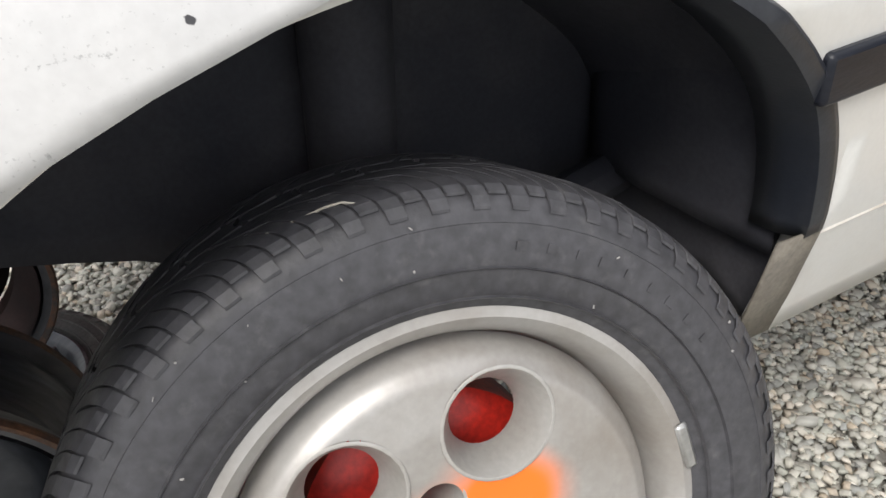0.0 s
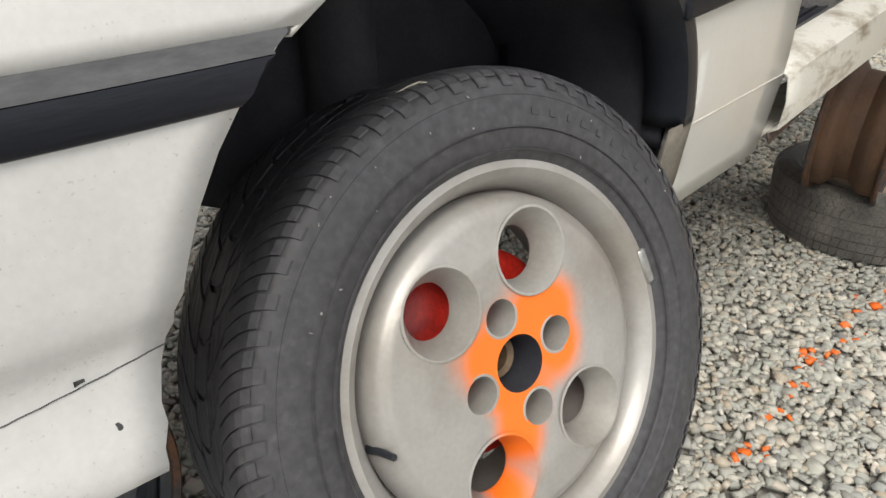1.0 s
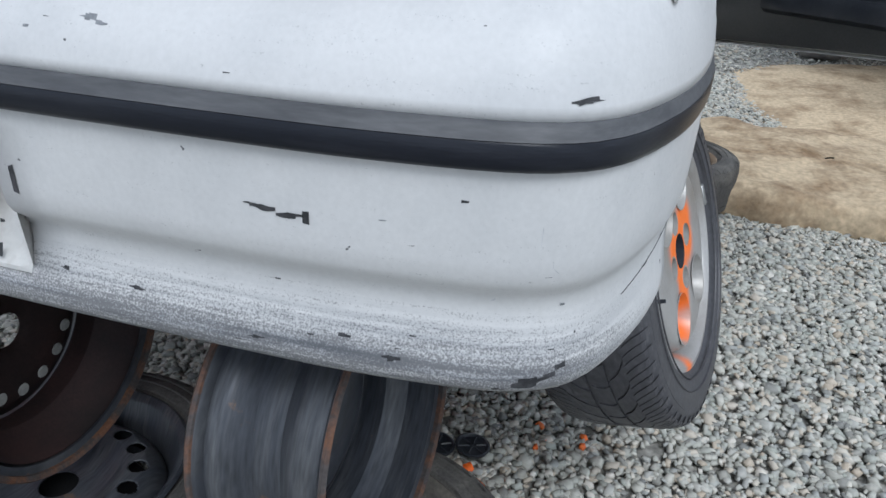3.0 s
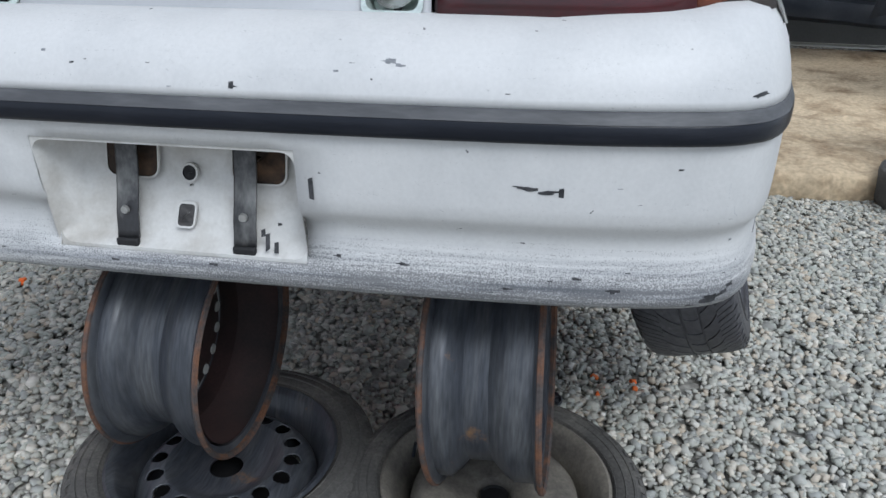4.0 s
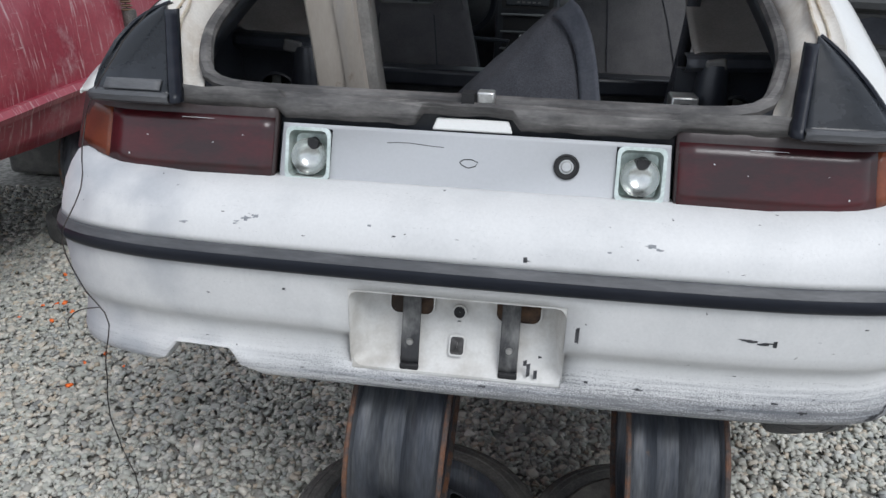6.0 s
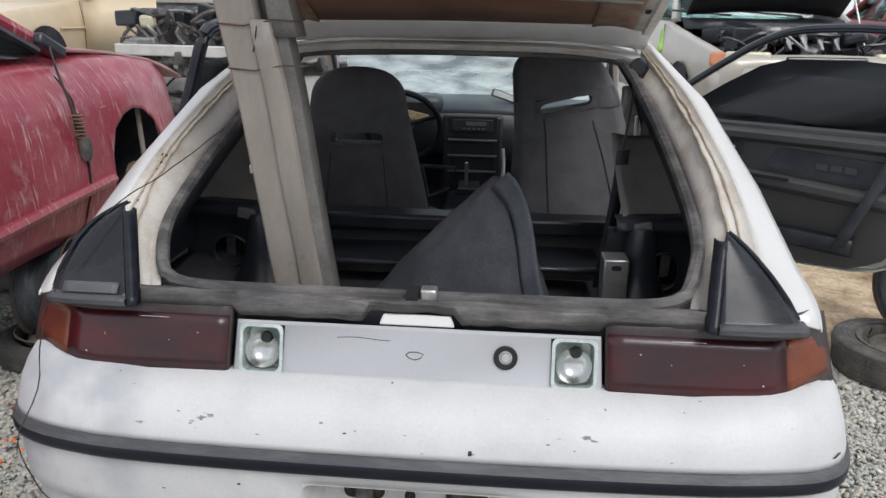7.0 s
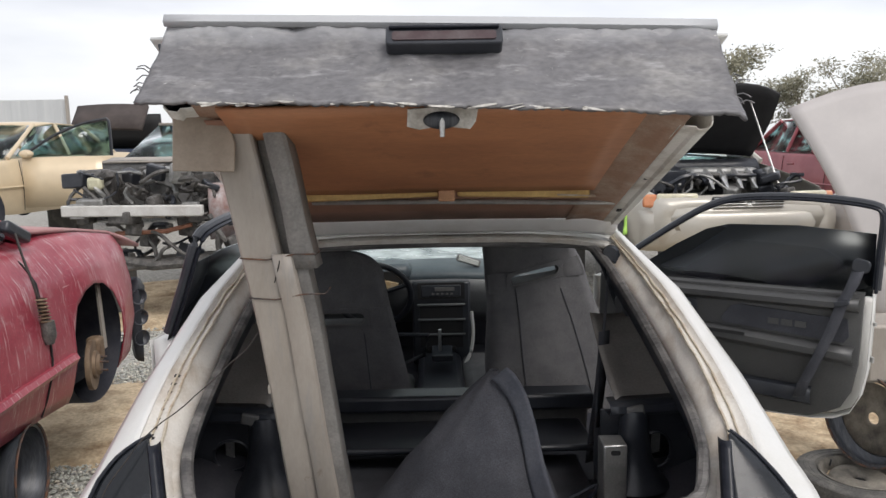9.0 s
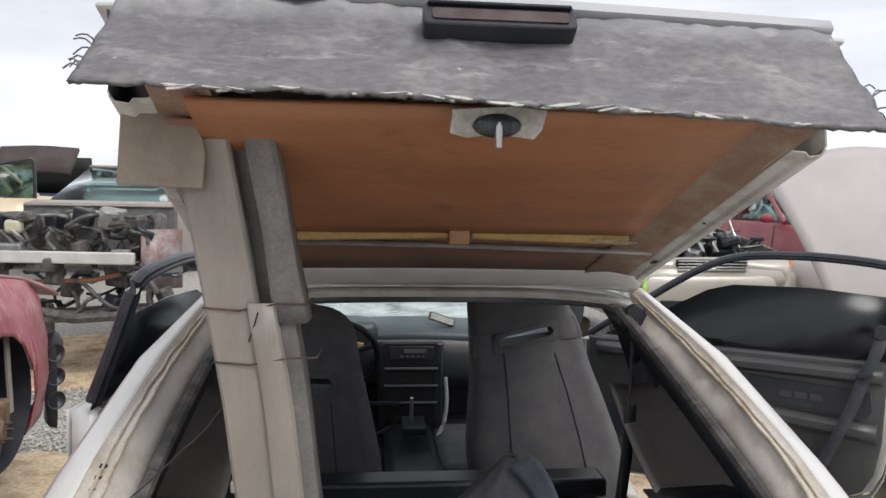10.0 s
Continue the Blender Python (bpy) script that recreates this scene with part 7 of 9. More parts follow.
for y, z in ((2.98, 1.19), (2.85, 1.212), (2.68, 1.205), (2.60, 1.185), (2.575, 1.15), (2.585, 1.08), (2.64, 0.98), (2.72, 0.90)):
    rows.append([(x, y + 0.04 * (x / 0.7) ** 2, z + 0.008 * math.cos(x * 6)) for x in np.linspace(-0.70, 0.70, 21)])
dash = part("dashboard", grid(rows[:5]), DASH, car, "blue-grey moulded dashboard", thick=0.006)
part("dash_face", grid(rows[4:]), DASHFACE, dash, "grey dashboard face", thick=0.006)
part("instrument_hood", box((0.38, 0.16, 0.09), Matrix.Translation((-0.33, 2.60, 1.20))), DASH, dash, bevel=0.03)
part("instrument_hole", box((0.30, 0.02, 0.075), Matrix.Translation((-0.33, 2.516, 1.175))), INK, dash)
part("bare_binnacle", box((0.12, 0.03, 0.035), Matrix.Translation((-0.265, 2.50, 1.15)) @ pose(0, 0, 0, 0, 12, 0)), material("bare_board", (0.45, 0.27, 0.10), 0.6, 0, (0.6, 0.5, 0.35), 40), dash)
console = part("centre_console", box((0.30, 0.20, 0.44), Matrix.Translation((0.012, 2.64, 0.93))), BLACK, dash, "black centre console with empty slots", bevel=0.012)
part("radio", box((0.20, 0.02, 0.060), Matrix.Translation((0.012, 2.533, 1.105))), BLACK, dash, "black cassette radio", bevel=0.003)
part("radio_display", box((0.10, 0.004, 0.018), Matrix.Translation((0.03, 2.521, 1.115))), TRIMGREY, dash)
for k in range(5):
    part("radio_button", box((0.014, 0.004, 0.008), Matrix.Translation((-0.03 + 0.024 * k, 2.521, 1.090))), TRIMGREY, dash)
part("radio_slot", box((0.24, 0.02, 0.085), Matrix.Translation((0.012, 2.537, 1.105))), INK, dash)
for k in range(3):
    part("console_slot", box((0.22, 0.02, 0.062), Matrix.Translation((0.012, 2.537, 0.995 - 0.078 * k))), INK, dash)
    part("slot_bar", box((0.245, 0.02, 0.009), Matrix.Translation((0.012, 2.528, 1.033 - 0.078 * k))), DASHFACE, dash, bevel=0.003)
for k in range(3):
    part("heater_knob", lathe([(0.0, -0.02), (0.014, -0.018), (0.016, 0.0)], 14, Matrix.Translation((-0.05 + 0.06 * k, 2.53, 0.80)) @ pose(0, 0, 0, 0, 0, 90)), INK, dash)
part("white_bracket", tube(smooth_line([(0.165, 2.50, 1.00), (0.172, 2.49, 0.90), (0.160, 2.48, 0.80), (0.13, 2.46, 0.74)], 12), 0.010, 6), material("bare_white_bracket", (0.55, 0.55, 0.53), 0.5), dash, "bare pale bracket")
part("loose_mirror", box((0.13, 0.02, 0.04), Matrix.Translation((0.16, 2.66, 1.238)) @ pose(0, 0, 0, -20, 18, 0)), TRIMGREY, dash, "rear-view mirror lying on the dash", bevel=0.008)
part("mirror_glass", box((0.11, 0.004, 0.028), Matrix.Translation((0.16, 2.648, 1.240)) @ pose(0, 0, 0, -20, 18, 0)), CHROME, dash)
sw_m = Matrix.Translation((-0.325, 2.44, 1.105)) @ pose(0, 0, 0, 24, 0, 0) @ pose(0, 0, 0, 0, 0, 90)
bm = lathe([(0.185 + 0.0155 * math.cos(a), 0.0155 * math.sin(a)) for a in np.linspace(0, 2 * math.pi, 10)], 48, sw_m)
sw = part("steering_wheel", bm, BLACK, car, "black steering wheel with horn pad removed")
part("wheel_boss", lathe([(0.0, -0.012), (0.045, -0.010), (0.055, 0.02), (0.03, 0.06)], 24, sw_m), TRIMGREY, sw)
for a in (20, 160, 250, 290):
    c_, s_ = math.cos(radians(a)), math.sin(radians(a))
    part("wheel_spoke", tube([sw_m @ Vector((0.004, 0.04 * c_, 0.04 * s_)), sw_m @ Vector((0.0, 0.175 * c_, 0.175 * s_))], 0.012, 6), BLACK, sw)
part("column", tube([(-0.325, 2.46, 1.09), (-0.325, 2.75, 0.96)], 0.035, 10), BLACK, car)
pulled(before_dash)
part("tunnel", box((0.20, 1.1, 0.14), Matrix.Translation((0.0, 1.75, 0.80))), BLACK, car, bevel=0.03)
part("gear_lever", tube([(0.0, 1.97, 0.93), (0.0, 1.95, 1.05)], 0.007, 8), BARE, car)
part("selector_plate", box((0.09, 0.16, 0.03), Matrix.Translation((0.01, 1.98, 0.935))), BLACK, car, bevel=0.006)
part("loose_frame", tube([(-0.19, 1.95, 1.03), (-0.05, 1.98, 1.02), (-0.07, 1.98, 0.93), (-0.16, 1.95, 0.90), (-0.19, 1.95, 1.03)], 0.010, 6), BLACK, car)
# grab strap and hanging belt on the pillar
hb = part("pillar_belt", tube(smooth_line([(0.506, 1.02, 1.505), (0.500, 1.0, 1.44), (0.478, 0.95, 1.30), (0.455, 0.92, 1.12), (0.44, 0.88, 0.94)], 20), 0.004, 6), CARPET, car, "thin black cord hanging from the pillar")
part("belt_guide", lathe([(0.0, -0.012), (0.02, -0.012), (0.026, 0.0), (0.02, 0.012), (0.0, 0.012)], 16, Matrix.Translation((0.512, 1.02, 1.515)) @ pose(0, 0, 0, 0, 0, 70)), BLACK, hb)
part("belt_web", grid([[(0.44 + a * 0.022, 0.80 + 0.01 * a, z) for a in (-1, 1)] for z in np.linspace(0.87, 1.06, 5)]), CARPET, car, thick=0.003)
part("rear_belt_arm", tube(smooth_line([(0.53, 1.0, 1.50), (0.60, 1.15, 1.44), (0.66, 1.3, 1.36), (0.68, 1.42, 1.22)], 14), 0.018, 8), BLACK, car)

# ---- heap in the boot ----
rows = []
rings, segs = 34, 120
for i in range(rings):
    f = i / (rings - 1)
    row = []
    for k in range(segs):
        a = 2 * math.pi * k / segs
        c_, s_ = math.cos(a), math.sin(a)
        reach = 0.205 + 0.10 * max(0.0, -c_) ** 1.5 - 0.045 * max(0.0, c_) + 0.05 * max(0.0, -s_)
        deep = min(1.0, 2.0 * f)
        fold = 1 + 0.10 * deep * math.sin(3 * a + 2.4 + 1.1 * f) + 0.06 * f * math.sin(5 * a + 0.6 + 3.0 * f) + 0.10 * f * noise.noise((c_ * 1.6, s_ * 1.6, f * 2))
        r = (0.010 + reach * f ** 0.92) * fold
        x = 0.135 - 0.020 * f + r * c_
        y = 0.70 + r * s_ - 0.02 * f
        z = 1.262 - 0.385 * (0.55 * f ** 1.55 + 0.45 * f ** 0.85)
        z += deep * (1 - 0.5 * f) * (0.030 * noise.noise((x * 7, y * 7, 3)) + 0.016 * noise.noise((x * 15 + 3 * y, y * 12, 5)) + 0.005 * noise.noise((x * 40, y * 40, 8)))
        z -= 0.030 * f ** 0.5 * (1 - f) * (1 - min(1.0, 3.2 * abs(noise.noise((a * 1.1 + 2.0 * f, 1.3 * f, 21))))) - 0.012 * f * math.sin(11 * a + 4 * f)
        row.append((x, y, max(z, 0.876 + 0.006 * math.sin(7 * a))))
    rows.append(row)
cl = part("draped_cloth", grid(rows, True), CARPET, None, thick=0.005)
tagged(cl, "black carpet cloth draped in a peak over boot clutter", "cloth")
bm = grid([[(0.140 + 0.125 * f ** 0.8 + 0.05 * v + 0.010 * math.sin(6 * f), 0.655 - 0.16 * f - 0.02 * v, 1.266 - 0.34 * f ** 1.1 + 0.03 * v + 0.010 * math.sin(8 * f + 2 * v)) for v in np.linspace(-0.35, 0.45, 6)] for f in np.linspace(0, 1, 18)])
part("cloth_edge", bm, material("cloth_backing", (0.055, 0.060, 0.076), 0.9, 0, (0.085, 0.090, 0.105), 9), cl, "folded back cloth edge", thick=0.006)
rnd = random.Random(11)
for k, (x, y, z) in enumerate(((-0.19, 0.42, 0.90), (-0.16, 0.36, 0.93), (-0.12, 0.45, 0.92))):
    pts = [(x + 0.05 * math.cos(a) * (1 + 0.3 * rnd.random()), y + 0.04 * math.sin(a), z + 0.05 * math.sin(a * 1.3 + k)) for a in np.linspace(0, 6.0, 14)]
    tagged(part("cable_coil", tube(smooth_line(pts, 30), 0.007, 6), BLACK), "coil of black cable lying in the boot", "cable", "boot cables")
mb = tagged(part("metal_box", box((0.060, 0.07, 0.21), Matrix.Translation((0.432, 0.64, 0.985))), BARE, None, bevel=0.004), "bare metal box with a slot in the boot corner", "box")
part("box_slot", plate(rounded_rect(0.024, 0.012, 0.005), 0.003, Matrix.Translation((0.432, 0.603, 1.070))), INK, mb)
tagged(part("cardboard_piece", box((0.14, 0.16, 0.012), Matrix.Translation((0.33, 0.50, 0.905)) @ pose(0, 0, 0, 20, 14, 10)), material("brown_card", (0.12, 0.085, 0.06), 0.8, 0, (0.07, 0.05, 0.04), 12), None, bevel=0.002), "torn brown card scrap among boot clutter", "scrap")
for k in range(5):
    x = 0.28 + 0.05 * k
    tagged(part("plastic_strip", box((0.016, 0.20, 0.012), Matrix.Translation((x, 0.40 + 0.02 * k, 0.89 + 0.012 * (k % 3))) @ pose(0, 0, 0, 8 * (k % 3), 6, 30 - 18 * k)), BLACK, None, bevel=0.003), "strip of broken black trim in the boot", "trim piece", "broken trim")

# loose cables and straps in the boot
rnd = random.Random(33)
for k in range(12):
    x, y = rnd.uniform(-0.34, 0.42), rnd.uniform(0.28, 0.60)
    if -0.06 < x < 0.20:
        y = 0.30
    pts = [(x, y, 0.885)]
    for j in range(5):
        x, y = min(0.41, max(-0.41, x + rnd.uniform(-0.09, 0.09))), min(0.75, max(0.24, y + rnd.uniform(-0.05, 0.06)))
        pts.append((x, y, 0.885 + rnd.uniform(0.0, 0.085)))
    tagged(part("loose_cable", tube(smooth_line(pts, 26), rnd.uniform(0.003, 0.007), 6), rnd.choice([BLACK, WIRE, GREYTRIM, TRIMGREY])), "loose black cable lying in the boot clutter", "cable", "boot cables")
for x, y, a in ((0.30, 0.55, 20), (0.36, 0.42, -35), (-0.30, 0.62, 10), (-0.36, 0.40, 60)):
    bm = grid([[(x + 0.07 * u * math.cos(radians(a)) - 0.04 * v * math.sin(radians(a)), y + 0.07 * u * math.sin(radians(a)) + 0.04 * v * math.cos(radians(a)), 0.905 + 0.03 * math.sin(3 * u + 2 * v) + 0.03 * u) for u in np.linspace(-1, 1, 8)] for v in np.linspace(-1, 1, 6)])
    tagged(part("trim_shard", bm, rnd.choice([BLACK, TRIMGREY]), None, thick=0.004), "curved shard of broken black plastic trim", "trim piece", "broken trim")
part("belt_strap", grid([[(0.455 + a * 0.018 + 0.02 * math.sin(6 * z), 0.93 + 0.01 * a, z) for a in (-1, 1)] for z in np.linspace(0.90, 1.30, 10)]), CARPET, car, "hanging black belt strap", thick=0.002)
for k in range(9):
    part("speaker_slat", box((0.004, 0.012, 0.11), Matrix.Translation((0.60, 0.99 + 0.018 * k, 1.20 - 0.008 * k)) @ pose(0, 0, 0, 18, 0, 0)), GREYTRIM, car)


# ---- other cars in the yard ----
def sedan(name, label, at, yaw, paint, length=4.4, half=0.86, lift=0.0, wheels=True, open_bonnet=False, open_boot=False, group="yard cars", pane=None, mirror=True):
    """A plain four-door saloon. Its nose points along its own -x; built by sections along its length."""
    t = thing(name, label, "car", group, at)
    m = Matrix.Translation(at) @ pose(0, 0, 0, 0, 0, yaw) @ Matrix.Translation((0, 0, lift))
    pane = pane or GLASS
    L = length
    # along, bottom, belt, half width
    st = [(-0.50, 0.42, 0.60, 0.66), (-0.485, 0.30, 0.68, 0.76), (-0.44, 0.22, 0.74, 0.82), (-0.36, 0.22, 0.80, 0.85), (-0.27, 0.22, 0.86, 0.86), (-0.18, 0.20, 0.92, 0.86), (-0.05, 0.20, 0.93, 0.865), (0.10, 0.20, 0.94, 0.865), (0.25, 0.20, 0.96, 0.86), (0.33, 0.22, 0.97, 0.855), (0.42, 0.24, 0.96, 0.83), (0.48, 0.32, 0.93, 0.78), (0.50, 0.45, 0.84, 0.70)]
    bm = bmesh.new()
    rows = []
    for u, zb, zt, hw in st:
        hw *= half / 0.86
        zm = zb + 0.55 * (zt - zb)
        rows.append([m @ Vector((u * L, s * x, z)) for s, x, z in ((-1, 0.0, zb), (-1, hw * 0.93, zb), (-1, hw * 0.985, zb + 0.08), (-1, hw, zm), (-1, hw * 0.975, zt - 0.05), (-1, hw * 0.93, zt), (-1, hw * 0.5, zt + 0.018), (1, 0.0, zt + 0.025), (1, hw * 0.5, zt + 0.018), (1, hw * 0.93, zt), (1, hw * 0.975, zt - 0.05), (1, hw, zm), (1, hw * 0.985, zb + 0.08), (1, hw * 0.93, zb))])
    # bonnet or boot openings leave out the top faces there
    for i in range(len(rows) - 1):
        mid = 0.5 * (st[i][0] + st[i + 1][0])
        n = len(rows[i])
        for j in range(n):
            if open_bonnet and -0.485 < mid < -0.20 and 5 <= j <= 8:
                continue
            if open_boot and 0.34 < mid < 0.49 and 5 <= j <= 8:
                continue
            bm.faces.new([bm.verts.new(p) for p in (rows[i][j], rows[i][(j + 1) % n], rows[i + 1][(j + 1) % n], rows[i + 1][j])])
    bmesh.ops.remove_doubles(bm, verts=bm.verts, dist=1e-5)
    for row in (rows[0], rows[-1]):
        bm.faces.new([bm.verts.new(p) for p in row])
    part("body", bm, paint, t, thick=0.004)
    hw = half
    cab = [(-0.20, 0.93, 0.80), (-0.035, 1.37, 0.60), (0.05, 1.42, 0.60), (0.17, 1.40, 0.60), (0.33, 0.975, 0.74)]
    P = lambda u, y, z: m @ Vector((u * L, y * half / 0.86, z))
    part("roof", grid([[P(u, y, z - 0.03 * abs(y / 0.6) ** 3 + 0.012) for y in np.linspace(-w, w, 9)] for u, z, w in cab[1:4]]), paint, t, thick=0.02)
    part("windscreen", grid([[P(cab[0][0], y, cab[0][1]) for y in np.linspace(-0.74, 0.74, 7)], [P(cab[1][0], y, cab[1][1]) for y in np.linspace(-0.58, 0.58, 7)]]), pane, t, thick=0.004)
    part("rear_screen", grid([[P(cab[3][0], y, cab[3][1]) for y in np.linspace(-0.58, 0.58, 7)], [P(cab[4][0], y, cab[4][1]) for y in np.linspace(-0.70, 0.70, 7)]]), pane, t, thick=0.004)
    for s in (-1, 1):
        for a, b, c, d in ((-0.165, -0.03, 0.045, 0.06), (0.065, 0.06, 0.165, 0.19)):
            part("side_window", grid([[P(a, s * 0.79, 0.955), P(d, s * 0.79, 0.965)], [P(b, s * 0.625, 1.345), P(c, s * 0.625, 1.375)]]), pane, t, thick=0.004)
        for a, b in (((-0.20, 0.80, 0.93), (-0.035, 0.61, 1.38)), ((0.06, 0.80, 0.955), (0.052, 0.63, 1.39)), ((0.30, 0.78, 0.97), (0.175, 0.62, 1.385))):
            part("pillar", tube([P(a[0], s * a[1], a[2]), P(b[0], s * b[1], b[2])], 0.028, 6), paint, t)
        for u in (-0.17, 0.062, 0.25):
            part("door_gap", tube([P(u, s * 0.868, 0.25), P(u + 0.004, s * 0.872, 0.58), P(u, s * 0.845, 0.90)], 0.004, 4), INK, t)
        part("side_moulding", tube([P(-0.26, s * 0.872, 0.56), P(0.36, s * 0.872, 0.58)], 0.016, 6), paint, t)
        for u in (-0.06, 0.17):
            part("handle", box((0.16, 0.03, 0.03), m @ Matrix.Translation((u * L + 0.35, s * half * 0.985, 0.80))), paint, t, bevel=0.008)
        if mirror:
            part("door_mirror", lathe([(0.0, -0.06), (0.05, -0.045), (0.07, 0.0), (0.06, 0.045), (0.0, 0.05)], 12, m @ Matrix.Translation((-0.165 * L, s * half * 1.09, 0.98)) @ Matrix.Diagonal((1, 1.4, 0.85, 1))), paint, t)
        for u in (-0.315, 0.295):
            wm = m @ Matrix.Translation((u * L, s * (half - 0.10), 0.31)) @ pose(0, 0, 0, 0, 0, 90 * s)
            part("wheel_arch", lathe([(0.0, 0.107), (0.30, 0.107), (0.32, 0.116)], 28, wm @ Matrix.Translation((0, 0, -0.03))), LINER, t)
            if wheels:
                w = part("wheel", lathe(tyre_profile(0.31, 0.20, 0.095), 36, wm @ Matrix.Translation((0.02, 0, 0))), RUBBER, t)
                part("wheel_cover", lathe([(0.0, 0.10), (0.06, 0.105), (0.17, 0.095), (0.205, 0.08)], 28, wm @ Matrix.Translation((0.02, 0, 0))), DUSTSTEEL, w)
    for s in (-1, 1):
        lm_ = m @ Matrix.Translation((-0.478 * L, s * half * 0.66, 0.655))
        hl = part("headlamp", box((0.06, 0.34, 0.125), lm_ @ pose(0, 0, 0, 0, 8, s * -8)), material("yellowed_headlamp", (0.62, 0.58, 0.42), 0.2, 0, (0.5, 0.47, 0.36), 14, coat=0.5) if "yellowed_headlamp" not in bpy.data.materials else bpy.data.materials["yellowed_headlamp"], t, "clouded headlamp", bevel=0.02)
        part("indicator", box((0.06, 0.12, 0.11), m @ Matrix.Translation((-0.463 * L, s * half * 0.90, 0.655)) @ pose(0, 0, 0, 0, 8, s * -28)), material("orange_indicator", (0.62, 0.25, 0.11), 0.25, 0, (0.6, 0.2, 0.08), 12, coat=0.5) if "orange_indicator" not in bpy.data.materials else bpy.data.materials["orange_indicator"], t, "orange indicator", bevel=0.02)
        part("tail_light", box((0.05, 0.36, 0.13), m @ Matrix.Translation((0.494 * L, s * half * 0.62, 0.78))), REDLENS, t, bevel=0.02)
    part("grille_back", box((0.03, 0.62, 0.10), m @ Matrix.Translation((-0.497 * L, 0, 0.640))), INK, t, bevel=0.02)
    for k in range(4):
        part("grille_bar", box((0.016, 0.60, 0.010), m @ Matrix.Translation((-0.502 * L, 0, 0.605 + 0.024 * k))), BARE, t, bevel=0.003)
    part("grille_emblem", lathe([(0.018, -0.004), (0.026, -0.008), (0.034, -0.004)], 20, m @ Matrix.Translation((-0.502 * L, 0, 0.64)) @ Matrix.Diagonal((1, 1.3, 0.85, 1))), BARE, t)
    part("front_bumper", grid([[m @ Vector((-L * 0.5 - 0.03 + 0.20 * (y / half) ** 4 + dx, y, z)) for y in np.linspace(-half, half, 15)] for dx, z in ((0.03, 0.57), (0.0, 0.54), (-0.012, 0.46), (0.0, 0.34), (0.04, 0.24))]), paint, t, thick=0.01)
    part("air_intake", box((0.04, 0.9, 0.07), m @ Matrix.Translation((-L * 0.5 - 0.02, 0, 0.33))), INK, t, bevel=0.01)
    if open_bonnet:
        part("bay_floor", grid([[P(u, y, 0.55) for y in (-0.78, 0.78)] for u in (-0.47, -0.20)]), ENGINE, t, thick=0.01)
    if open_boot:
        part("boot_floor", grid([[P(u, y, 0.55) for y in (-0.74, 0.74)] for u in (0.33, 0.48)]), INK, t, thick=0.01)
        part("boot_lid", grid([[P(0.34 + 0.02 * f, y, 0.98 + 0.62 * f) for y in np.linspace(-0.64, 0.64, 7)] for f in np.linspace(0, 1, 4)]), INK, t, "raised boot lid", thick=0.03)
    return t, m


def clutter(t, m, lo, hi, n, seed, mats, rad=(0.008, 0.03), blocks=14, length=0.35):
    """Hoses, brackets and boxes of a bared engine bay inside a volume."""
    rnd = random.Random(seed)
    R = lambda i: rnd.uniform(lo[i], hi[i])
    for k in range(blocks):
        c = (R(0), R(1), R(2))
        sz = (rnd.uniform(0.06, 0.22), rnd.uniform(0.06, 0.26), rnd.uniform(0.05, 0.20))
        part("engine_block", box(sz, m @ Matrix.Translation(c) @ pose(0, 0, 0, rnd.uniform(-20, 20), rnd.uniform(-20, 20), rnd.uniform(0, 90))), rnd.choice(mats), t, bevel=0.015)
    for k in range(n):
        p = np.array((R(0), R(1), R(2)))
        pts = [p]
        d = np.array([rnd.uniform(-1, 1) for _ in range(3)])
        for j in range(4):
            d = d * 0.6 + np.array([rnd.uniform(-1, 1) for _ in range(3)])
            q = pts[-1] + d / np.linalg.norm(d) * length * rnd.uniform(0.2, 0.5)
            pts.append(np.clip(q, lo, hi))
        part("hose", tube([m @ Vector(q) for q in smooth_line(pts, 12)], rnd.uniform(*rad), 6), rnd.choice(mats), t)


# scuffed red car standing beside, nose the same way
red = thing("red_car", "scraped dusty red saloon propped up with no front wheel", "car", at=(-2.6, 2.4, 0.45))


def red_x(y, z):
    x = interp(z, [0.45, 0.60, 0.80, 1.0, 1.22, 1.36, 1.44], [-1.99, -1.90, -1.85, -1.86, -1.90, -1.99, -2.12])
    x -= 0.24 * max(0.0, (y - 3.0) / 0.7) ** 2.5
    return x + 0.022 * noise.noise((y * 2.6, z * 3.0, 2)) + 0.008 * noise.noise((y * 8.0, z * 6.0, 4))


R_ARCH = [(2.82 + 1.03 * (y - 2.985), 0.55 + 1.28 * (z - 0.55)) for y, z in [(2.675, 0.55), (2.685, 0.70), (2.71, 0.84), (2.77, 0.935), (2.86, 0.985), (2.97, 1.0), (3.08, 0.985), (3.17, 0.93), (3.24, 0.83), (3.28, 0.70), (3.29, 0.55)]]
A0, A1 = R_ARCH[0][0], R_ARCH[-1][0]


def red_top(y):
    return interp(y, [-0.5, 1.6, 2.3, 2.6, 3.0, 3.4, 3.62], [1.40, 1.42, 1.43, 1.42, 1.385, 1.32, 1.20])


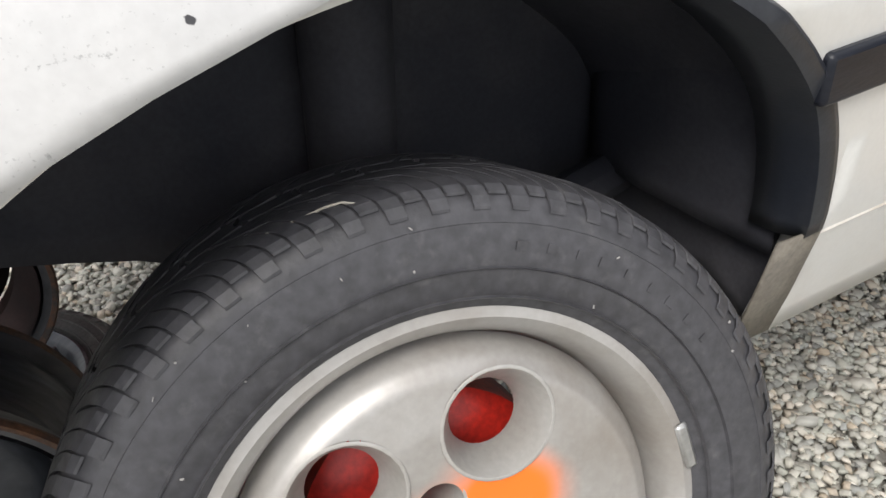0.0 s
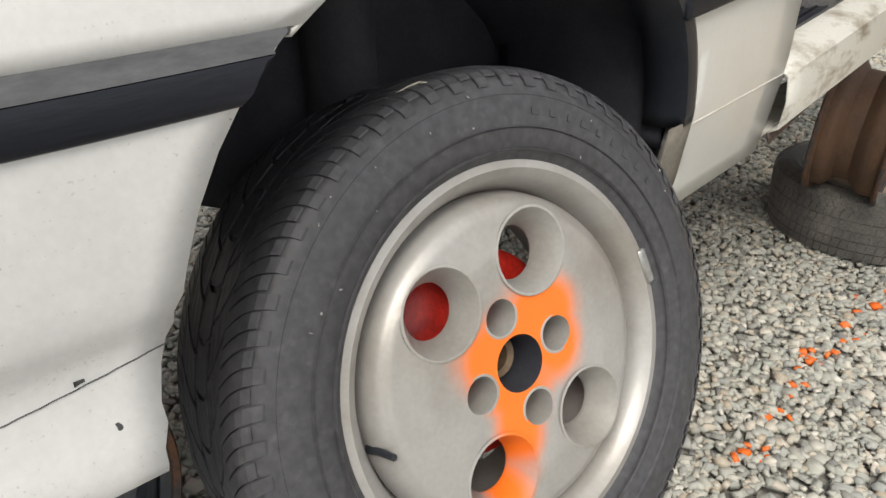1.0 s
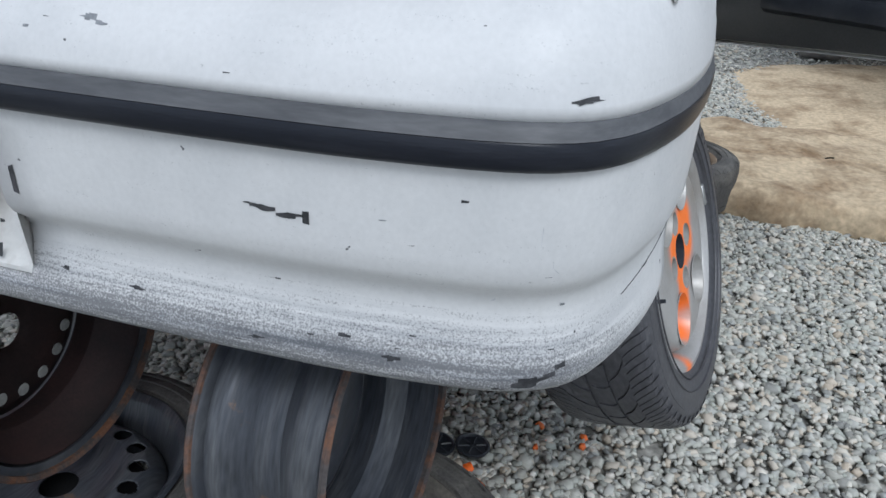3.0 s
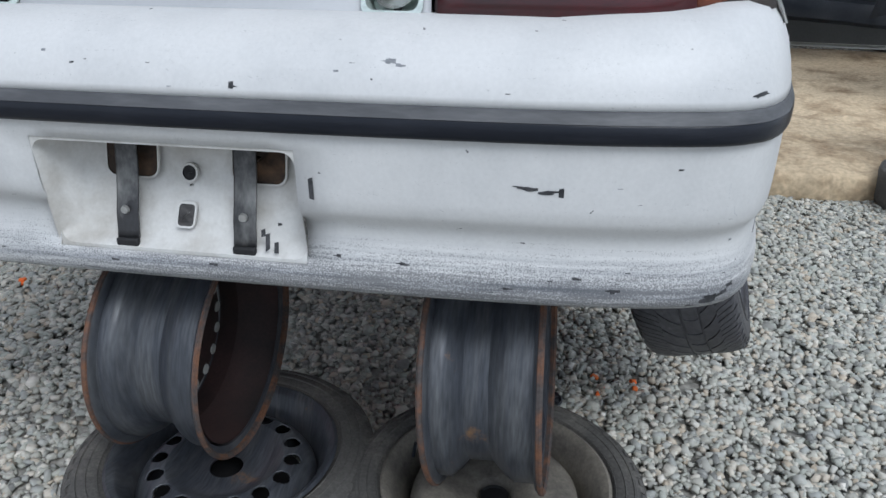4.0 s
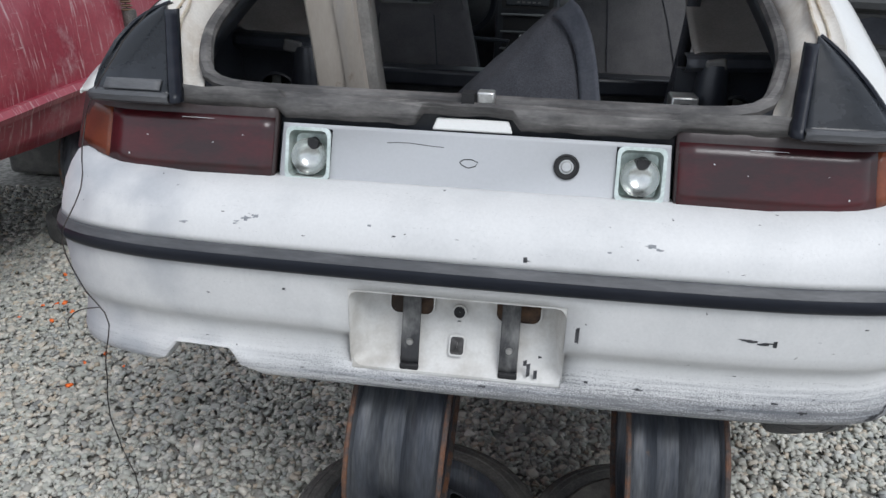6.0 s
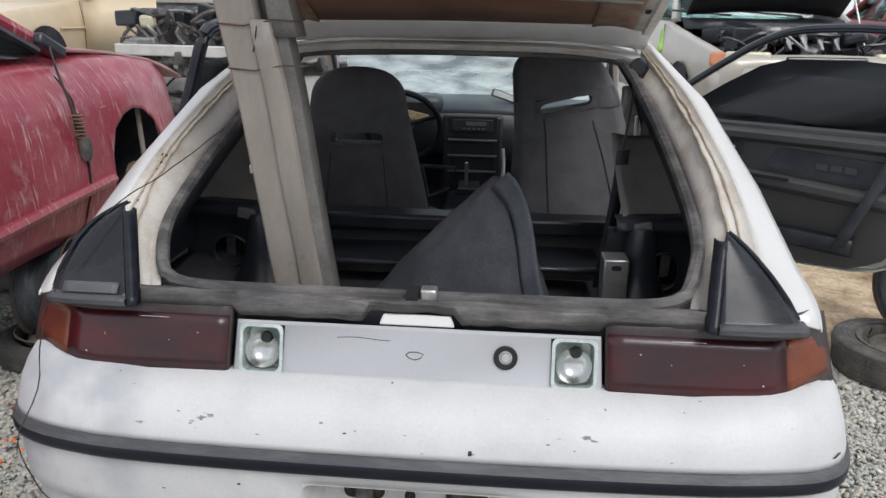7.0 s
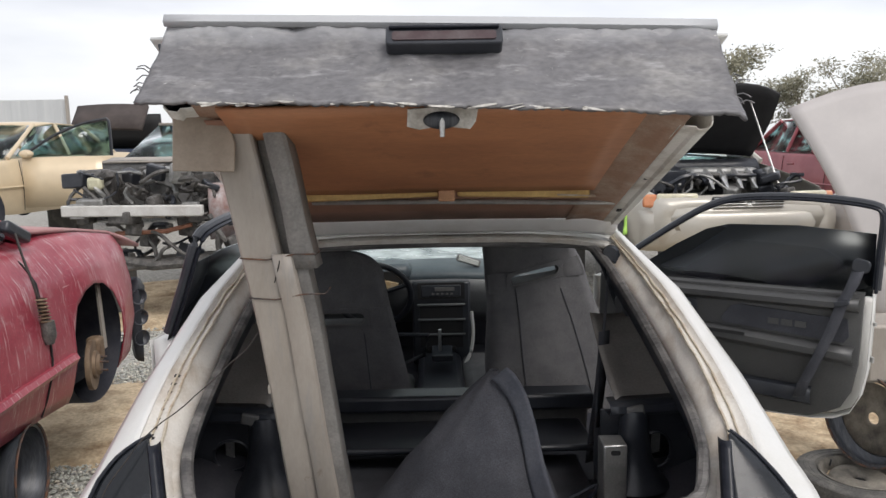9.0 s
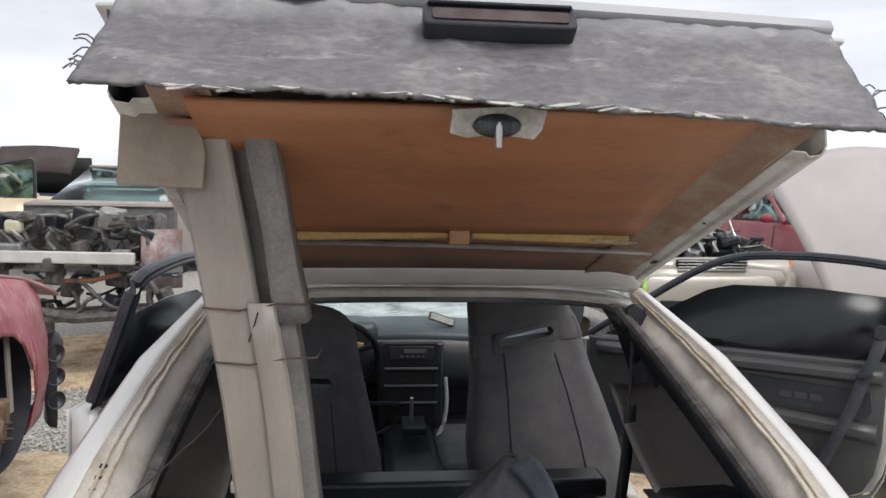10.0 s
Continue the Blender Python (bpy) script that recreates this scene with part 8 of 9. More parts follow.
ys = sorted(set(list(np.linspace(-0.6, 2.48, 20)) + [a[0] for a in R_ARCH] + [A1 + 0.001, 3.20, 3.28, 3.35, 3.42, 3.50, 3.56, 3.62]))
rows = []
for y in ys:
    lo = interp(y, [-0.6, 1.3, 2.66], [0.60, 0.58, 0.56]) if y < A0 else (interp(y, [a[0] for a in R_ARCH], [a[1] for a in R_ARCH]) if y <= A1 else interp(y, [A1, 3.40, 3.62], [0.55, 0.60, 0.72]))
    rows.append([(red_x(y, z), y, z) for z in np.linspace(lo, red_top(y), 14)])
part("side_panel", grid(rows), REDPAINT, red, "scraped red wing and door", thick=0.004)
part("side_moulding", tube([(red_x(y, 0.80) + 0.006, y, 0.79 + 0.045 * (y - 2)) for y in np.linspace(-0.5, 2.46, 20)], 0.028, 6), REDPAINT, red, "scuffed rubbing strip")
for y0 in (2.25, 1.15):
    part("door_gap", tube([(red_x(y0 + 0.05 * (z - 0.6), z) + 0.002, y0 + 0.05 * (z - 0.6), z) for z in np.linspace(0.58, 1.41, 10)], 0.006, 5), INK, red)
part("bonnet", grid([[(x * (1 - 0.06 * max(0, (y - 3) / 0.6) ** 2) - 0.0, y, red_top(y) + 0.012 + 0.03 * math.sin(math.pi * (x + 2.02) / (-1.3))) for x in np.linspace(-2.02 - 0.04, -3.3, 9)] for y in np.linspace(2.42, 3.60, 10)]), material("dusty_pink_bonnet", (0.42, 0.25, 0.24), 0.6, 0, (0.34, 0.14, 0.14), 4), red, "dust-covered bonnet", thick=0.02)
part("nose", grid([[(x, 3.60 + 0.10 * math.sin(math.pi * (x + 2.1) / (-1.2)), z) for x in np.linspace(-2.15, -3.25, 9)] for z in (0.62, 0.85, 1.05, 1.21)]), INK, red, thick=0.01)
part("wheel_house", lathe([(0.335, 0.0), (0.34, -0.35), (0.0, -0.36)], 36, Matrix.Translation((-1.90, 2.82, 0.80))), LINER, red)
part("far_side", box((0.04, 4.0, 0.8), Matrix.Translation((-3.36, 1.5, 1.0))), REDPAINT, red)
part("underside", box((1.3, 3.9, 0.05), Matrix.Translation((-2.65, 1.5, 0.60))), LINER, red)
dk = part("brake_disc", lathe([(0.0, 0.045), (0.05, 0.045), (0.06, 0.03), (0.075, 0.028), (0.078, 0.012), (0.135, 0.012), (0.137, 0.0), (0.135, -0.012), (0.06, -0.012)], 40, Matrix.Translation((-1.90, 2.765, 0.68)) @ pose(0, 0, 0, 0, 0, 14)), DISCRUST, red, "bare rusty brake disc")
for k in range(5):
    a = 2 * math.pi * k / 5
    part("wheel_stud", lathe([(0.0, 0.075), (0.006, 0.075), (0.007, 0.04)], 8, Matrix.Translation((-1.90, 2.765, 0.68)) @ pose(0, 0, 0, 0, 0, 14) @ Matrix.Translation((0, 0.04 * math.cos(a), 0.04 * math.sin(a)))), RUST, dk)
part("caliper", box((0.08, 0.08, 0.14), Matrix.Translation((-1.93, 2.88, 0.74))), DISCRUST, red, bevel=0.02)
part("hanging_strut", box((0.012, 0.035, 0.42), Matrix.Translation((-1.93, 2.98, 0.92)) @ pose(0, 0, 0, 5, 0, 0)), GALV, red)
lp = part("headlamp_shell", grid([[(-2.02 + 0.05 * math.sin(a * 2), 3.66 + 0.075 * math.cos(a), 0.44 + 0.28 * (1 + math.sin(a)) * 1.0) for a in np.linspace(-math.pi / 2, math.pi / 2, 10)], [(-1.98, 3.64, 0.44 + 0.28 * (1 + math.sin(a))) for a in np.linspace(-math.pi / 2, math.pi / 2, 10)], [(-2.02, 3.66 - 0.075 * math.cos(a), 0.44 + 0.28 * (1 + math.sin(a))) for a in np.linspace(-math.pi / 2, math.pi / 2, 10)]]), BLACK, red, "hanging black headlamp shell", thick=0.02)
for z in (0.60, 0.74, 0.88):
    part("lamp_bowl", lathe([(0.0, -0.02), (0.03, -0.01), (0.05, 0.02), (0.055, 0.02)], 16, Matrix.Translation((-1.985, 3.64, z)) @ pose(0, 0, 0, 0, 0, -40)), STEEL, lp)
# red car cabin
part("a_pillar", tube([(-2.05, 2.45, 1.43), (-2.22, 1.95, 1.72), (-2.32, 1.55, 1.86)], 0.035, 8), REDPAINT, red)
part("roof", grid([[(x, y, 1.90 + 0.03 * math.sin(math.pi * (x + 2.3) / -0.9)) for x in np.linspace(-2.30, -3.15, 6)] for y in (1.55, 0.9, 0.2, -0.3)]), REDPAINT, red, thick=0.03)
part("window_frame", tube([(-2.06, 2.32, 1.44), (-2.24, 1.85, 1.735), (-2.33, 1.5, 1.84), (-2.33, 0.5, 1.85)], 0.022, 6), BLACK, red)
part("side_glass", grid([[(-2.03, y, 1.42) for y in np.linspace(0.2, 2.3, 5)], [(-2.31, y, 1.83) for y in np.linspace(0.2, 1.55, 5)]]), GLASS, red, thick=0.004)
part("windscreen", grid([[(x, 2.46, 1.44) for x in np.linspace(-2.1, -3.3, 5)], [(x, 1.56, 1.87) for x in np.linspace(-2.34, -3.1, 5)]]), GLASS, red, thick=0.004)
part("mirror_stub", box((0.05, 0.20, 0.06), Matrix.Translation((-1.98, 2.30, 1.47)) @ pose(0, 0, 0, -24, 0, 0)), BLACK, red, bevel=0.015)
co = part("mirror_cable", tube(smooth_line([(-1.96, 2.26, 1.47), (-1.90, 2.20, 1.36), (-1.855, 2.19, 1.22), (-1.845, 2.20, 1.10)], 14), 0.006, 6), WIRE, red, "torn mirror cable hanging down the door")
bm = bmesh.new()
for k in range(7):
    lathe([(0.020, -0.005), (0.028, 0.0), (0.020, 0.005)], 12, Matrix.Translation((-1.838, 2.203 + 0.004 * k, 1.165 - 0.018 * k)) @ pose(0, 0, 0, 0, 90, 0), bm)
part("spring_end", bm, DISCRUST, co)
part("cable_tail", lathe([(0.0, -0.06), (0.03, -0.05), (0.034, 0.02), (0.02, 0.06)], 12, Matrix.Translation((-1.835, 2.235, 1.005)) @ pose(0, 0, 0, 0, 90, 0)), ENGINE, co)
part("rear_deck", grid([[(x, y, z) for x in np.linspace(-1.97, -3.34, 7)] for y, z in ((0.25, 1.42), (-0.2, 1.43), (-0.6, 1.36), (-0.66, 1.0), (-0.62, 0.62))]), REDPAINT, red, "scuffed boot and tail", thick=0.01)
# the rim it rests on
standing_rim("bare_rim", (-2.02, 2.12, 0.345), 12, 0, 0.235, 0.105, "large black bare rim propping the red car", STEEL, "prop rims")
lying_wheel("steel_wheel", (-2.02, 2.10, 0.055), 0, "dusty wheel lying flat under the red car", DUSTSTEEL, 0, R=0.28, w=0.055, group="prop wheels")
tagged(part("prop_block", box((0.4, 0.4, 0.58), Matrix.Translation((-2.9, 0.6, 0.29))), DUSTY, None, bevel=0.03), "dusty block propping the red car", "block")
tagged(part("prop_block", box((0.4, 0.4, 0.58), Matrix.Translation((-2.9, 3.0, 0.29))), DUSTY, None, bevel=0.03), "dusty block propping the red car", "block")

# champagne saloon behind, side on
gold, gm = sedan("gold_car", "champagne gold saloon standing side-on with its door ajar", (-6.147, 9.534, rise(9.5)), 80, GOLD, 4.7, 0.88, 0.56, wheels=False)
G = lambda q, z: gm @ Vector((-0.78 + 0.50 * q, -0.90 - 0.95 * q, z))
part("open_door", grid([[G(q, z) for q in np.linspace(0, 1, 6)] for z in (0.28, 0.6, 0.93)]), GOLD, gold, "door standing ajar", thick=0.05)
part("open_door_frame", tube(smooth_line([G(q, z) for q, z in ((0.0, 0.95), (0.35, 1.20), (0.68, 1.36), (0.93, 1.42), (1.0, 1.40), (1.01, 0.94))], 30), 0.02, 6), BLACK, gold)
part("open_door_glass", grid([[G(0.02, 0.94), G(1.0, 0.94)], [G(0.68, 1.35), G(0.98, 1.41)]]), GLASS, gold, thick=0.005)
for x, y in ((-6.37, 8.25), (-5.92, 10.81)):
    tagged(part("prop_block", box((0.5, 0.5, 0.72), Matrix.Translation((x, y, rise(y) + 0.36))), DUSTY, None, bevel=0.03), "dusty block propping a yard car", "block", "prop blocks")

# stripped front end with its white crash beam
wreck = thing("stripped_car", "wrecked car stripped to its engine bay and crash beam", "car", "yard cars", (-2.75, 6.6, 0.55))
wm = Matrix()
part("crash_beam", box((1.34, 0.07, 0.105), Matrix.Translation((-2.86, 5.80, 1.262)) @ pose(0, 0, 0, 0, 0.4, -2)), material("white_beam", (0.62, 0.61, 0.58), 0.45, 0.2, (0.5, 0.48, 0.45), 5), wreck, "bare white crash beam", bevel=0.012)
for x in (-3.38, -2.32):
    part("beam_mount", box((0.14, 0.10, 0.14), Matrix.Translation((x, 5.84, 1.262))), ALUMENG, wreck, bevel=0.008)
    for dx in (-0.03, 0.03):
        for dz in (-0.025, 0.025):
            part("mount_bolt", lathe([(0.0, -0.006), (0.010, -0.005), (0.012, 0.0)], 10, Matrix.Translation((x + dx, 5.765 if x > -3 else 5.79, 1.262 + dz)) @ pose(0, 0, 0, 0, 0, 90)), INK, wreck)
    part("chassis_leg", box((0.12, 1.2, 0.14), Matrix.Translation((x, 6.5, 1.20))), ENGINE, wreck, bevel=0.01)
    part("strut_tower", box((0.30, 0.36, 0.50), Matrix.Translation((x + (0.02 if x < -3 else 0.10), 6.35, 1.38)) @ pose(0, 0, 0, 0, 8 if x < -3 else -8, 0)), ENGINE, wreck, bevel=0.05)
part("bulkhead", box((1.45, 0.06, 0.60), Matrix.Translation((-2.80, 6.75, 1.42))), material("grey_bulkhead", (0.16, 0.16, 0.16), 0.7, 0, (0.09, 0.09, 0.085), 6, grain=0.2), wreck, "grey bulkhead", bevel=0.02)
part("subframe", box((1.5, 0.30, 0.10), Matrix.Translation((-2.55, 6.1, 0.74)) @ pose(0, 0, 0, 0, -3, 6)), ENGINE, wreck, bevel=0.03)
part("lower_arm", tube([(-3.3, 6.0, 0.80), (-2.75, 5.9, 0.72), (-2.0, 6.0, 0.76)], 0.05, 8), ENGINE, wreck)
part("rack_boot", tube([(-3.1, 5.95, 1.03), (-2.6, 5.92, 1.05), (-2.35, 5.92, 1.11)], 0.022, 8), material("faded_orange_tube", (0.28, 0.12, 0.07), 0.6), wreck)
part("coil_spring", tube([(-2.28 + 0.075 * math.cos(a), 6.1 + 0.075 * math.sin(a), 0.95 + 0.022 * a) for a in np.linspace(0, 26, 110)], 0.012, 6), ENGINE, wreck, "coil spring")
part("inner_wing", grid([[(-2.20 + 0.28 * f, 6.0 + 0.3 * f, z) for f in (0, 0.5, 1)] for z in (0.95, 1.2, 1.5)]), material("scraped_wing", (0.34, 0.32, 0.32), 0.55, 0.2, (0.22, 0.12, 0.10), 7), wreck, "scraped inner wing", thick=0.02)
part("cabin", box((1.46, 1.9, 0.55), Matrix.Translation((-2.80, 7.8, 1.36))), GALV, wreck, bevel=0.08)
part("scuttle", grid([[(x, y, z) for x in np.linspace(-3.5, -2.1, 6)] for y, z in ((6.70, 1.70), (6.95, 1.74), (7.2, 1.70))]), GALV, wreck, thick=0.02)
part("windscreen", grid([[(x, 7.0, 1.72) for x in np.linspace(-3.42, -2.15, 6)], [(x, 7.7, 2.10) for x in np.linspace(-3.25, -2.3, 6)]]), GLASS, wreck, thick=0.004)
part("roof", grid([[(x, y, 2.12) for x in np.linspace(-3.25, -2.3, 5)] for y in (7.7, 8.4, 9.0)]), GALV, wreck, thick=0.03)
clutter(wreck, wm, (-3.48, 5.85, 1.15), (-2.15, 6.6, 1.62), 46, 21, [ENGINE, ENGINE, BLACK, ALUMENG], (0.008, 0.028), 22, 0.5)
clutter(wreck, wm, (-3.3, 5.9, 0.72), (-1.85, 6.5, 1.1), 22, 22, [ENGINE, BLACK], (0.01, 0.035), 8, 0.5)
part("washer_bottle", box((0.14, 0.10, 0.12), Matrix.Translation((-3.22, 5.88, 1.52))), material("yellowed_plastic", (0.50, 0.48, 0.34), 0.5), wreck, bevel=0.03)
for x in (-3.35, -2.25):
    tagged(part("prop_block", box((0.30, 0.30, 0.62), Matrix.Translation((x, 6.5, rise(6.5) + 0.31))), DUSTY, None, bevel=0.03), "dusty block propping the stripped car", "block", "prop blocks")

# cars farther back on that side
bk, bm_ = sedan("dark_car", "navy saloon with its boot lid raised, far back", (-5.9, 14.6, rise(13.9)), -86, NAVY, 4.4, 0.84, 0.45, open_boot=True)
wc, _ = sedan("white_car", "white saloon parked far back behind the stripped car", (-4.0, 15.2, rise(14.2)), 80, material("far_white_paint", (0.66, 0.67, 0.66), 0.4, coat=0.3), 4.3, 0.84, 0.02)
part("raised_lid", grid([[(-5.20 - 1.28 * f, 12.2 + 0.4 * g, 2.16 + 0.44 * g + 0.03 * math.sin(math.pi * f)) for f in np.linspace(0, 1, 8)] for g in (0, 0.5, 1)]), material("boot_liner", (0.045, 0.035, 0.032), 0.8, 0, (0.07, 0.055, 0.05), 3), bk, "raised dark boot lid", thick=0.06)

# silver saloon with raised bonnet
sil, sm = sedan("silver_car", "silver-beige saloon with raised bonnet and bared engine", (2.42, 7.10, rise(6.2)), 94, SILVER, 4.5, 0.86, 0.56, wheels=False, open_bonnet=True, mirror=False)
S = lambda x, y, z: sm @ Vector((x, y, z))
rows = [[S(-0.92 - 0.62 * f + 0.02, y * (1 - 0.10 * f ** 3), 0.99 + 0.66 * f + 0.04 * math.sin(math.pi * (y + 0.7) / 1.4) * (1 - f) - 0.10 * (abs(y) / 0.7) ** 4 * f) for y in np.linspace(-0.70, 0.70, 13)] for f in np.linspace(0, 1, 9)]
part("raised_bonnet", grid(rows), material("bonnet_liner", (0.012, 0.012, 0.013), 0.8, 0, (0.02, 0.02, 0.021), 4, bump=0.3, bump_scale=14), sil, "raised bonnet with black liner", thick=0.03)
part("prop_rod", tube([S(-1.95, -0.42, 0.75), S(-1.42, -0.40, 1.50)], 0.008, 6), BARE, sil, "bonnet prop rod")
part("scuttle_panel", grid([[S(u, y, z) for y in np.linspace(-0.74, 0.74, 7)] for u, z in ((-1.02, 0.86), (-0.92, 0.955), (-0.86, 0.95))]), BLACK, sil, thick=0.01)
for y in (-0.35, 0.30):
    part("wiper", tube([S(-0.93, y, 0.985), S(-0.86, y + 0.52, 1.02)], 0.010, 5), BLACK, sil)
clutter(sil, sm, (-1.95, -0.62, 0.60), (-1.15, 0.62, 0.84), 34, 31, [ENGINE, BLACK, BLACK, ALUMENG], (0.008, 0.026), 20, 0.5)
part("rocker_cover", box((0.30, 0.62, 0.10), sm @ Matrix.Translation((-1.55, -0.05, 0.85))), ALUMENG, sil, bevel=0.03)
for k in range(4):
    part("intake_runner", tube([S(-1.68, -0.26 + 0.13 * k, 0.87), S(-1.80, -0.26 + 0.13 * k, 0.82), S(-1.84, -0.26 + 0.13 * k, 0.72)], 0.03, 8), BARE, sil)
part("battery", box((0.18, 0.26, 0.18), sm @ Matrix.Translation((-1.65, 0.45, 0.80)) @ pose(0, 0, 0, 0, 0, 12)), BLACK, sil, bevel=0.01)
for x, y in ((1.75, 6.0), (3.05, 6.0), (1.75, 8.2), (3.05, 8.2)):
    tagged(part("prop_block", box((0.30, 0.30, 0.62), Matrix.Translation((x, y, rise(y) + 0.31))), DUSTY, None, bevel=0.03), "dusty block propping a yard car", "block", "prop blocks")

# maroon saloon behind it
mar, mm_ = sedan("maroon_car", "maroon saloon standing side-on behind the silver car", (5.69, 8.79, rise(8.79)), 93, REDCLEAN, 4.5, 0.86, 0.46)
for x, y in ((5.7, 7.5), (5.7, 10.0)):
    tagged(part("prop_block", box((0.35, 0.6, 0.62), Matrix.Translation((x, y, rise(y) + 0.31))), DUSTY, None, bevel=0.03), "dusty block propping a yard car", "block", "prop blocks")

# pale car with its bonnet up, close on that side
pal = thing("pale_car", "pale grey car nose with its bonnet standing open", "car", "yard cars", (3.4, 4.1, 0.6))
rows = []
for f in np.linspace(0, 1, 18):
    left = np.array((2.80, 3.55, 1.02)) * (1 - f) + np.array((2.33, 3.75, 2.03)) * f
    row = []
    for g in np.linspace(0, 1, 18):
        p = left + np.array((1.15 * g + 0.18 * f * g, 0.25 * g, 0.20 * f * g))
        p[2] += 0.075 * math.sin(math.pi * min(g * 1.2, 1)) * f
        p[1] -= 0.08 * math.sin(math.pi * f) + 0.05 * math.sin(math.pi * g)
        row.append(tuple(p))
    rows.append(row)
part("raised_bonnet", grid(rows), PALE, pal, "smooth pale primer-grey bonnet panel", thick=0.02)
part("nose", box((1.25, 0.5, 0.42), Matrix.Translation((3.45, 3.90, 0.83)) @ pose(0, 0, 0, 0, 0, 12)), PALE, pal, bevel=0.10)
part("cabin", box((1.3, 1.4, 0.75), Matrix.Translation((4.15, 4.95, 1.0)) @ pose(0, 0, 0, 0, 0, 12)), PALE, pal, bevel=0.22)
tagged(part("prop_block", box((0.5, 0.5, 0.64), Matrix.Translation((3.6, 4.15, 0.32 + rise(4.1)))), DUSTY, None, bevel=0.03), "dusty block under the pale car", "block", "prop blocks")
tagged(part("prop_block", box((0.5, 0.5, 0.64), Matrix.Translation((4.2, 5.1, 0.32 + rise(5.1)))), DUSTY, None, bevel=0.03), "dusty block under the pale car", "block", "prop blocks")
# the wheel and rim by the open door
lying_wheel("steel_wheel", (2.12, 2.34, 0.088), 30, "dusty tyre lying flat on the gravel by the open door", DUSTSTEEL, 0, R=0.30, group="prop wheels")
standing_rim("bare_rim", (2.24, 2.42, 0.42), 20, 0, 0.24, 0.10, "dusty rim standing on a tyre by the open door", DUSTSTEEL, "prop rims")
tagged(part("sill_block", box((0.26, 0.26, 0.30), Matrix.Translation((2.24, 2.46, 0.78))), GALV, None, bevel=0.02), "grey metal block on a standing rim", "block")

# ---- distance ----
rows = []
bm = bmesh.new()
for k in range(150):
    x = -70 + 0.36 * k
    grid([[(x, 32 - 0.04 * (k % 2), 0.3), (x + 0.36, 32 - 0.04 * ((k + 1) % 2), 0.3)], [(x, 32 - 0.04 * (k % 2), 4.0), (x + 0.36, 32 - 0.04 * ((k + 1) % 2), 4.0)]], bm=bm)
bmesh.ops.remove_doubles(bm, verts=bm.verts, dist=1e-4)
fence = tagged(part("fence", bm, FENCE, None, smooth=False), "long grey corrugated sheet fence behind the yard", "fence", kind="structure")
for k in range(9):
    part("fence_post", box((0.12, 0.12, 3.9), Matrix.Translation((-68 + 6.5 * k, 31.8, 2.2))), GALV, fence)


def gum_tree(x, y, h, seed, lean=0.0):
    t = thing("gum_tree", "tall thin gum tree with an open grey-green crown", "tree", "far trees", (x, y, 0.4))
    rnd = random.Random(seed)
    top = Vector((x + lean, y, 0.4 + h * 0.62))
    tips = []
    bm = tube(smooth_line([(x, y, 0.3), (x + lean * 0.4, y, 0.4 + h * 0.3), tuple(top)], 10), [0.16 - 0.009 * k for k in range(10)], 7)
    for k in range(9):
        a = rnd.uniform(0, 6.28)
        r = h * rnd.uniform(0.16, 0.36)
        f = rnd.uniform(0.55, 1.0)
        base = Vector((x, y, 0.4)).lerp(top, f)
        tip = base + Vector((r * math.cos(a), 0.7 * r * math.sin(a), h * rnd.uniform(0.10, 0.34)))
        mid = base.lerp(tip, 0.5) + Vector((0, 0, -0.03 * h))
        tube(smooth_line([tuple(base), tuple(mid), tuple(tip)], 6), [0.05, 0.042, 0.034, 0.027, 0.02, 0.012], 5, bm)
        tips += [tip, base.lerp(tip, 0.75)]
    part("trunk", bm, BARK, t, "pale gum trunk and limbs")
    vs, fs = [], []
    for tip in tips:
        for k in range(150):
            d = Vector((rnd.gauss(0, 1), rnd.gauss(0, 1), rnd.gauss(0, 0.55))) * h * 0.056
            c = tip + d
            s = rnd.uniform(0.06, 0.15) * h / 7
            n1 = Vector((rnd.gauss(0, 1), rnd.gauss(0, 1), rnd.gauss(0, 1))).normalized()
            n2 = n1.orthogonal().normalized()
            i = len(vs)
            vs += [c - n1 * s, c + n2 * s * 0.5, c + n1 * s, c - n2 * s * 0.5]
            fs.append((i, i + 1, i + 2, i + 3))
    me = bpy.data.meshes.new("crown")
    me.from_pydata([tuple(v) for v in vs], [], fs)
    me.materials.append(LEAF)
    c = new("crown", me)
    c.parent = t
    c.matrix_parent_inverse = t.matrix_basis.inverted()
    c["label"] = "sparse clumps of grey-green leaves"
    c["kind"] = "stuff"


for x, y, h, sd, ln in ((16.4, 40, 7.6, 1, -0.4), (18.6, 42, 5.8, 2, 0.3), (20.6, 41, 5.6, 3, 0.2), (23.2, 40, 6.4, 4, -0.3), (27, 43, 6.2, 5, 0.2), (32, 44, 5.8, 6, 0)):
    gum_tree(x, y, h, sd, ln)


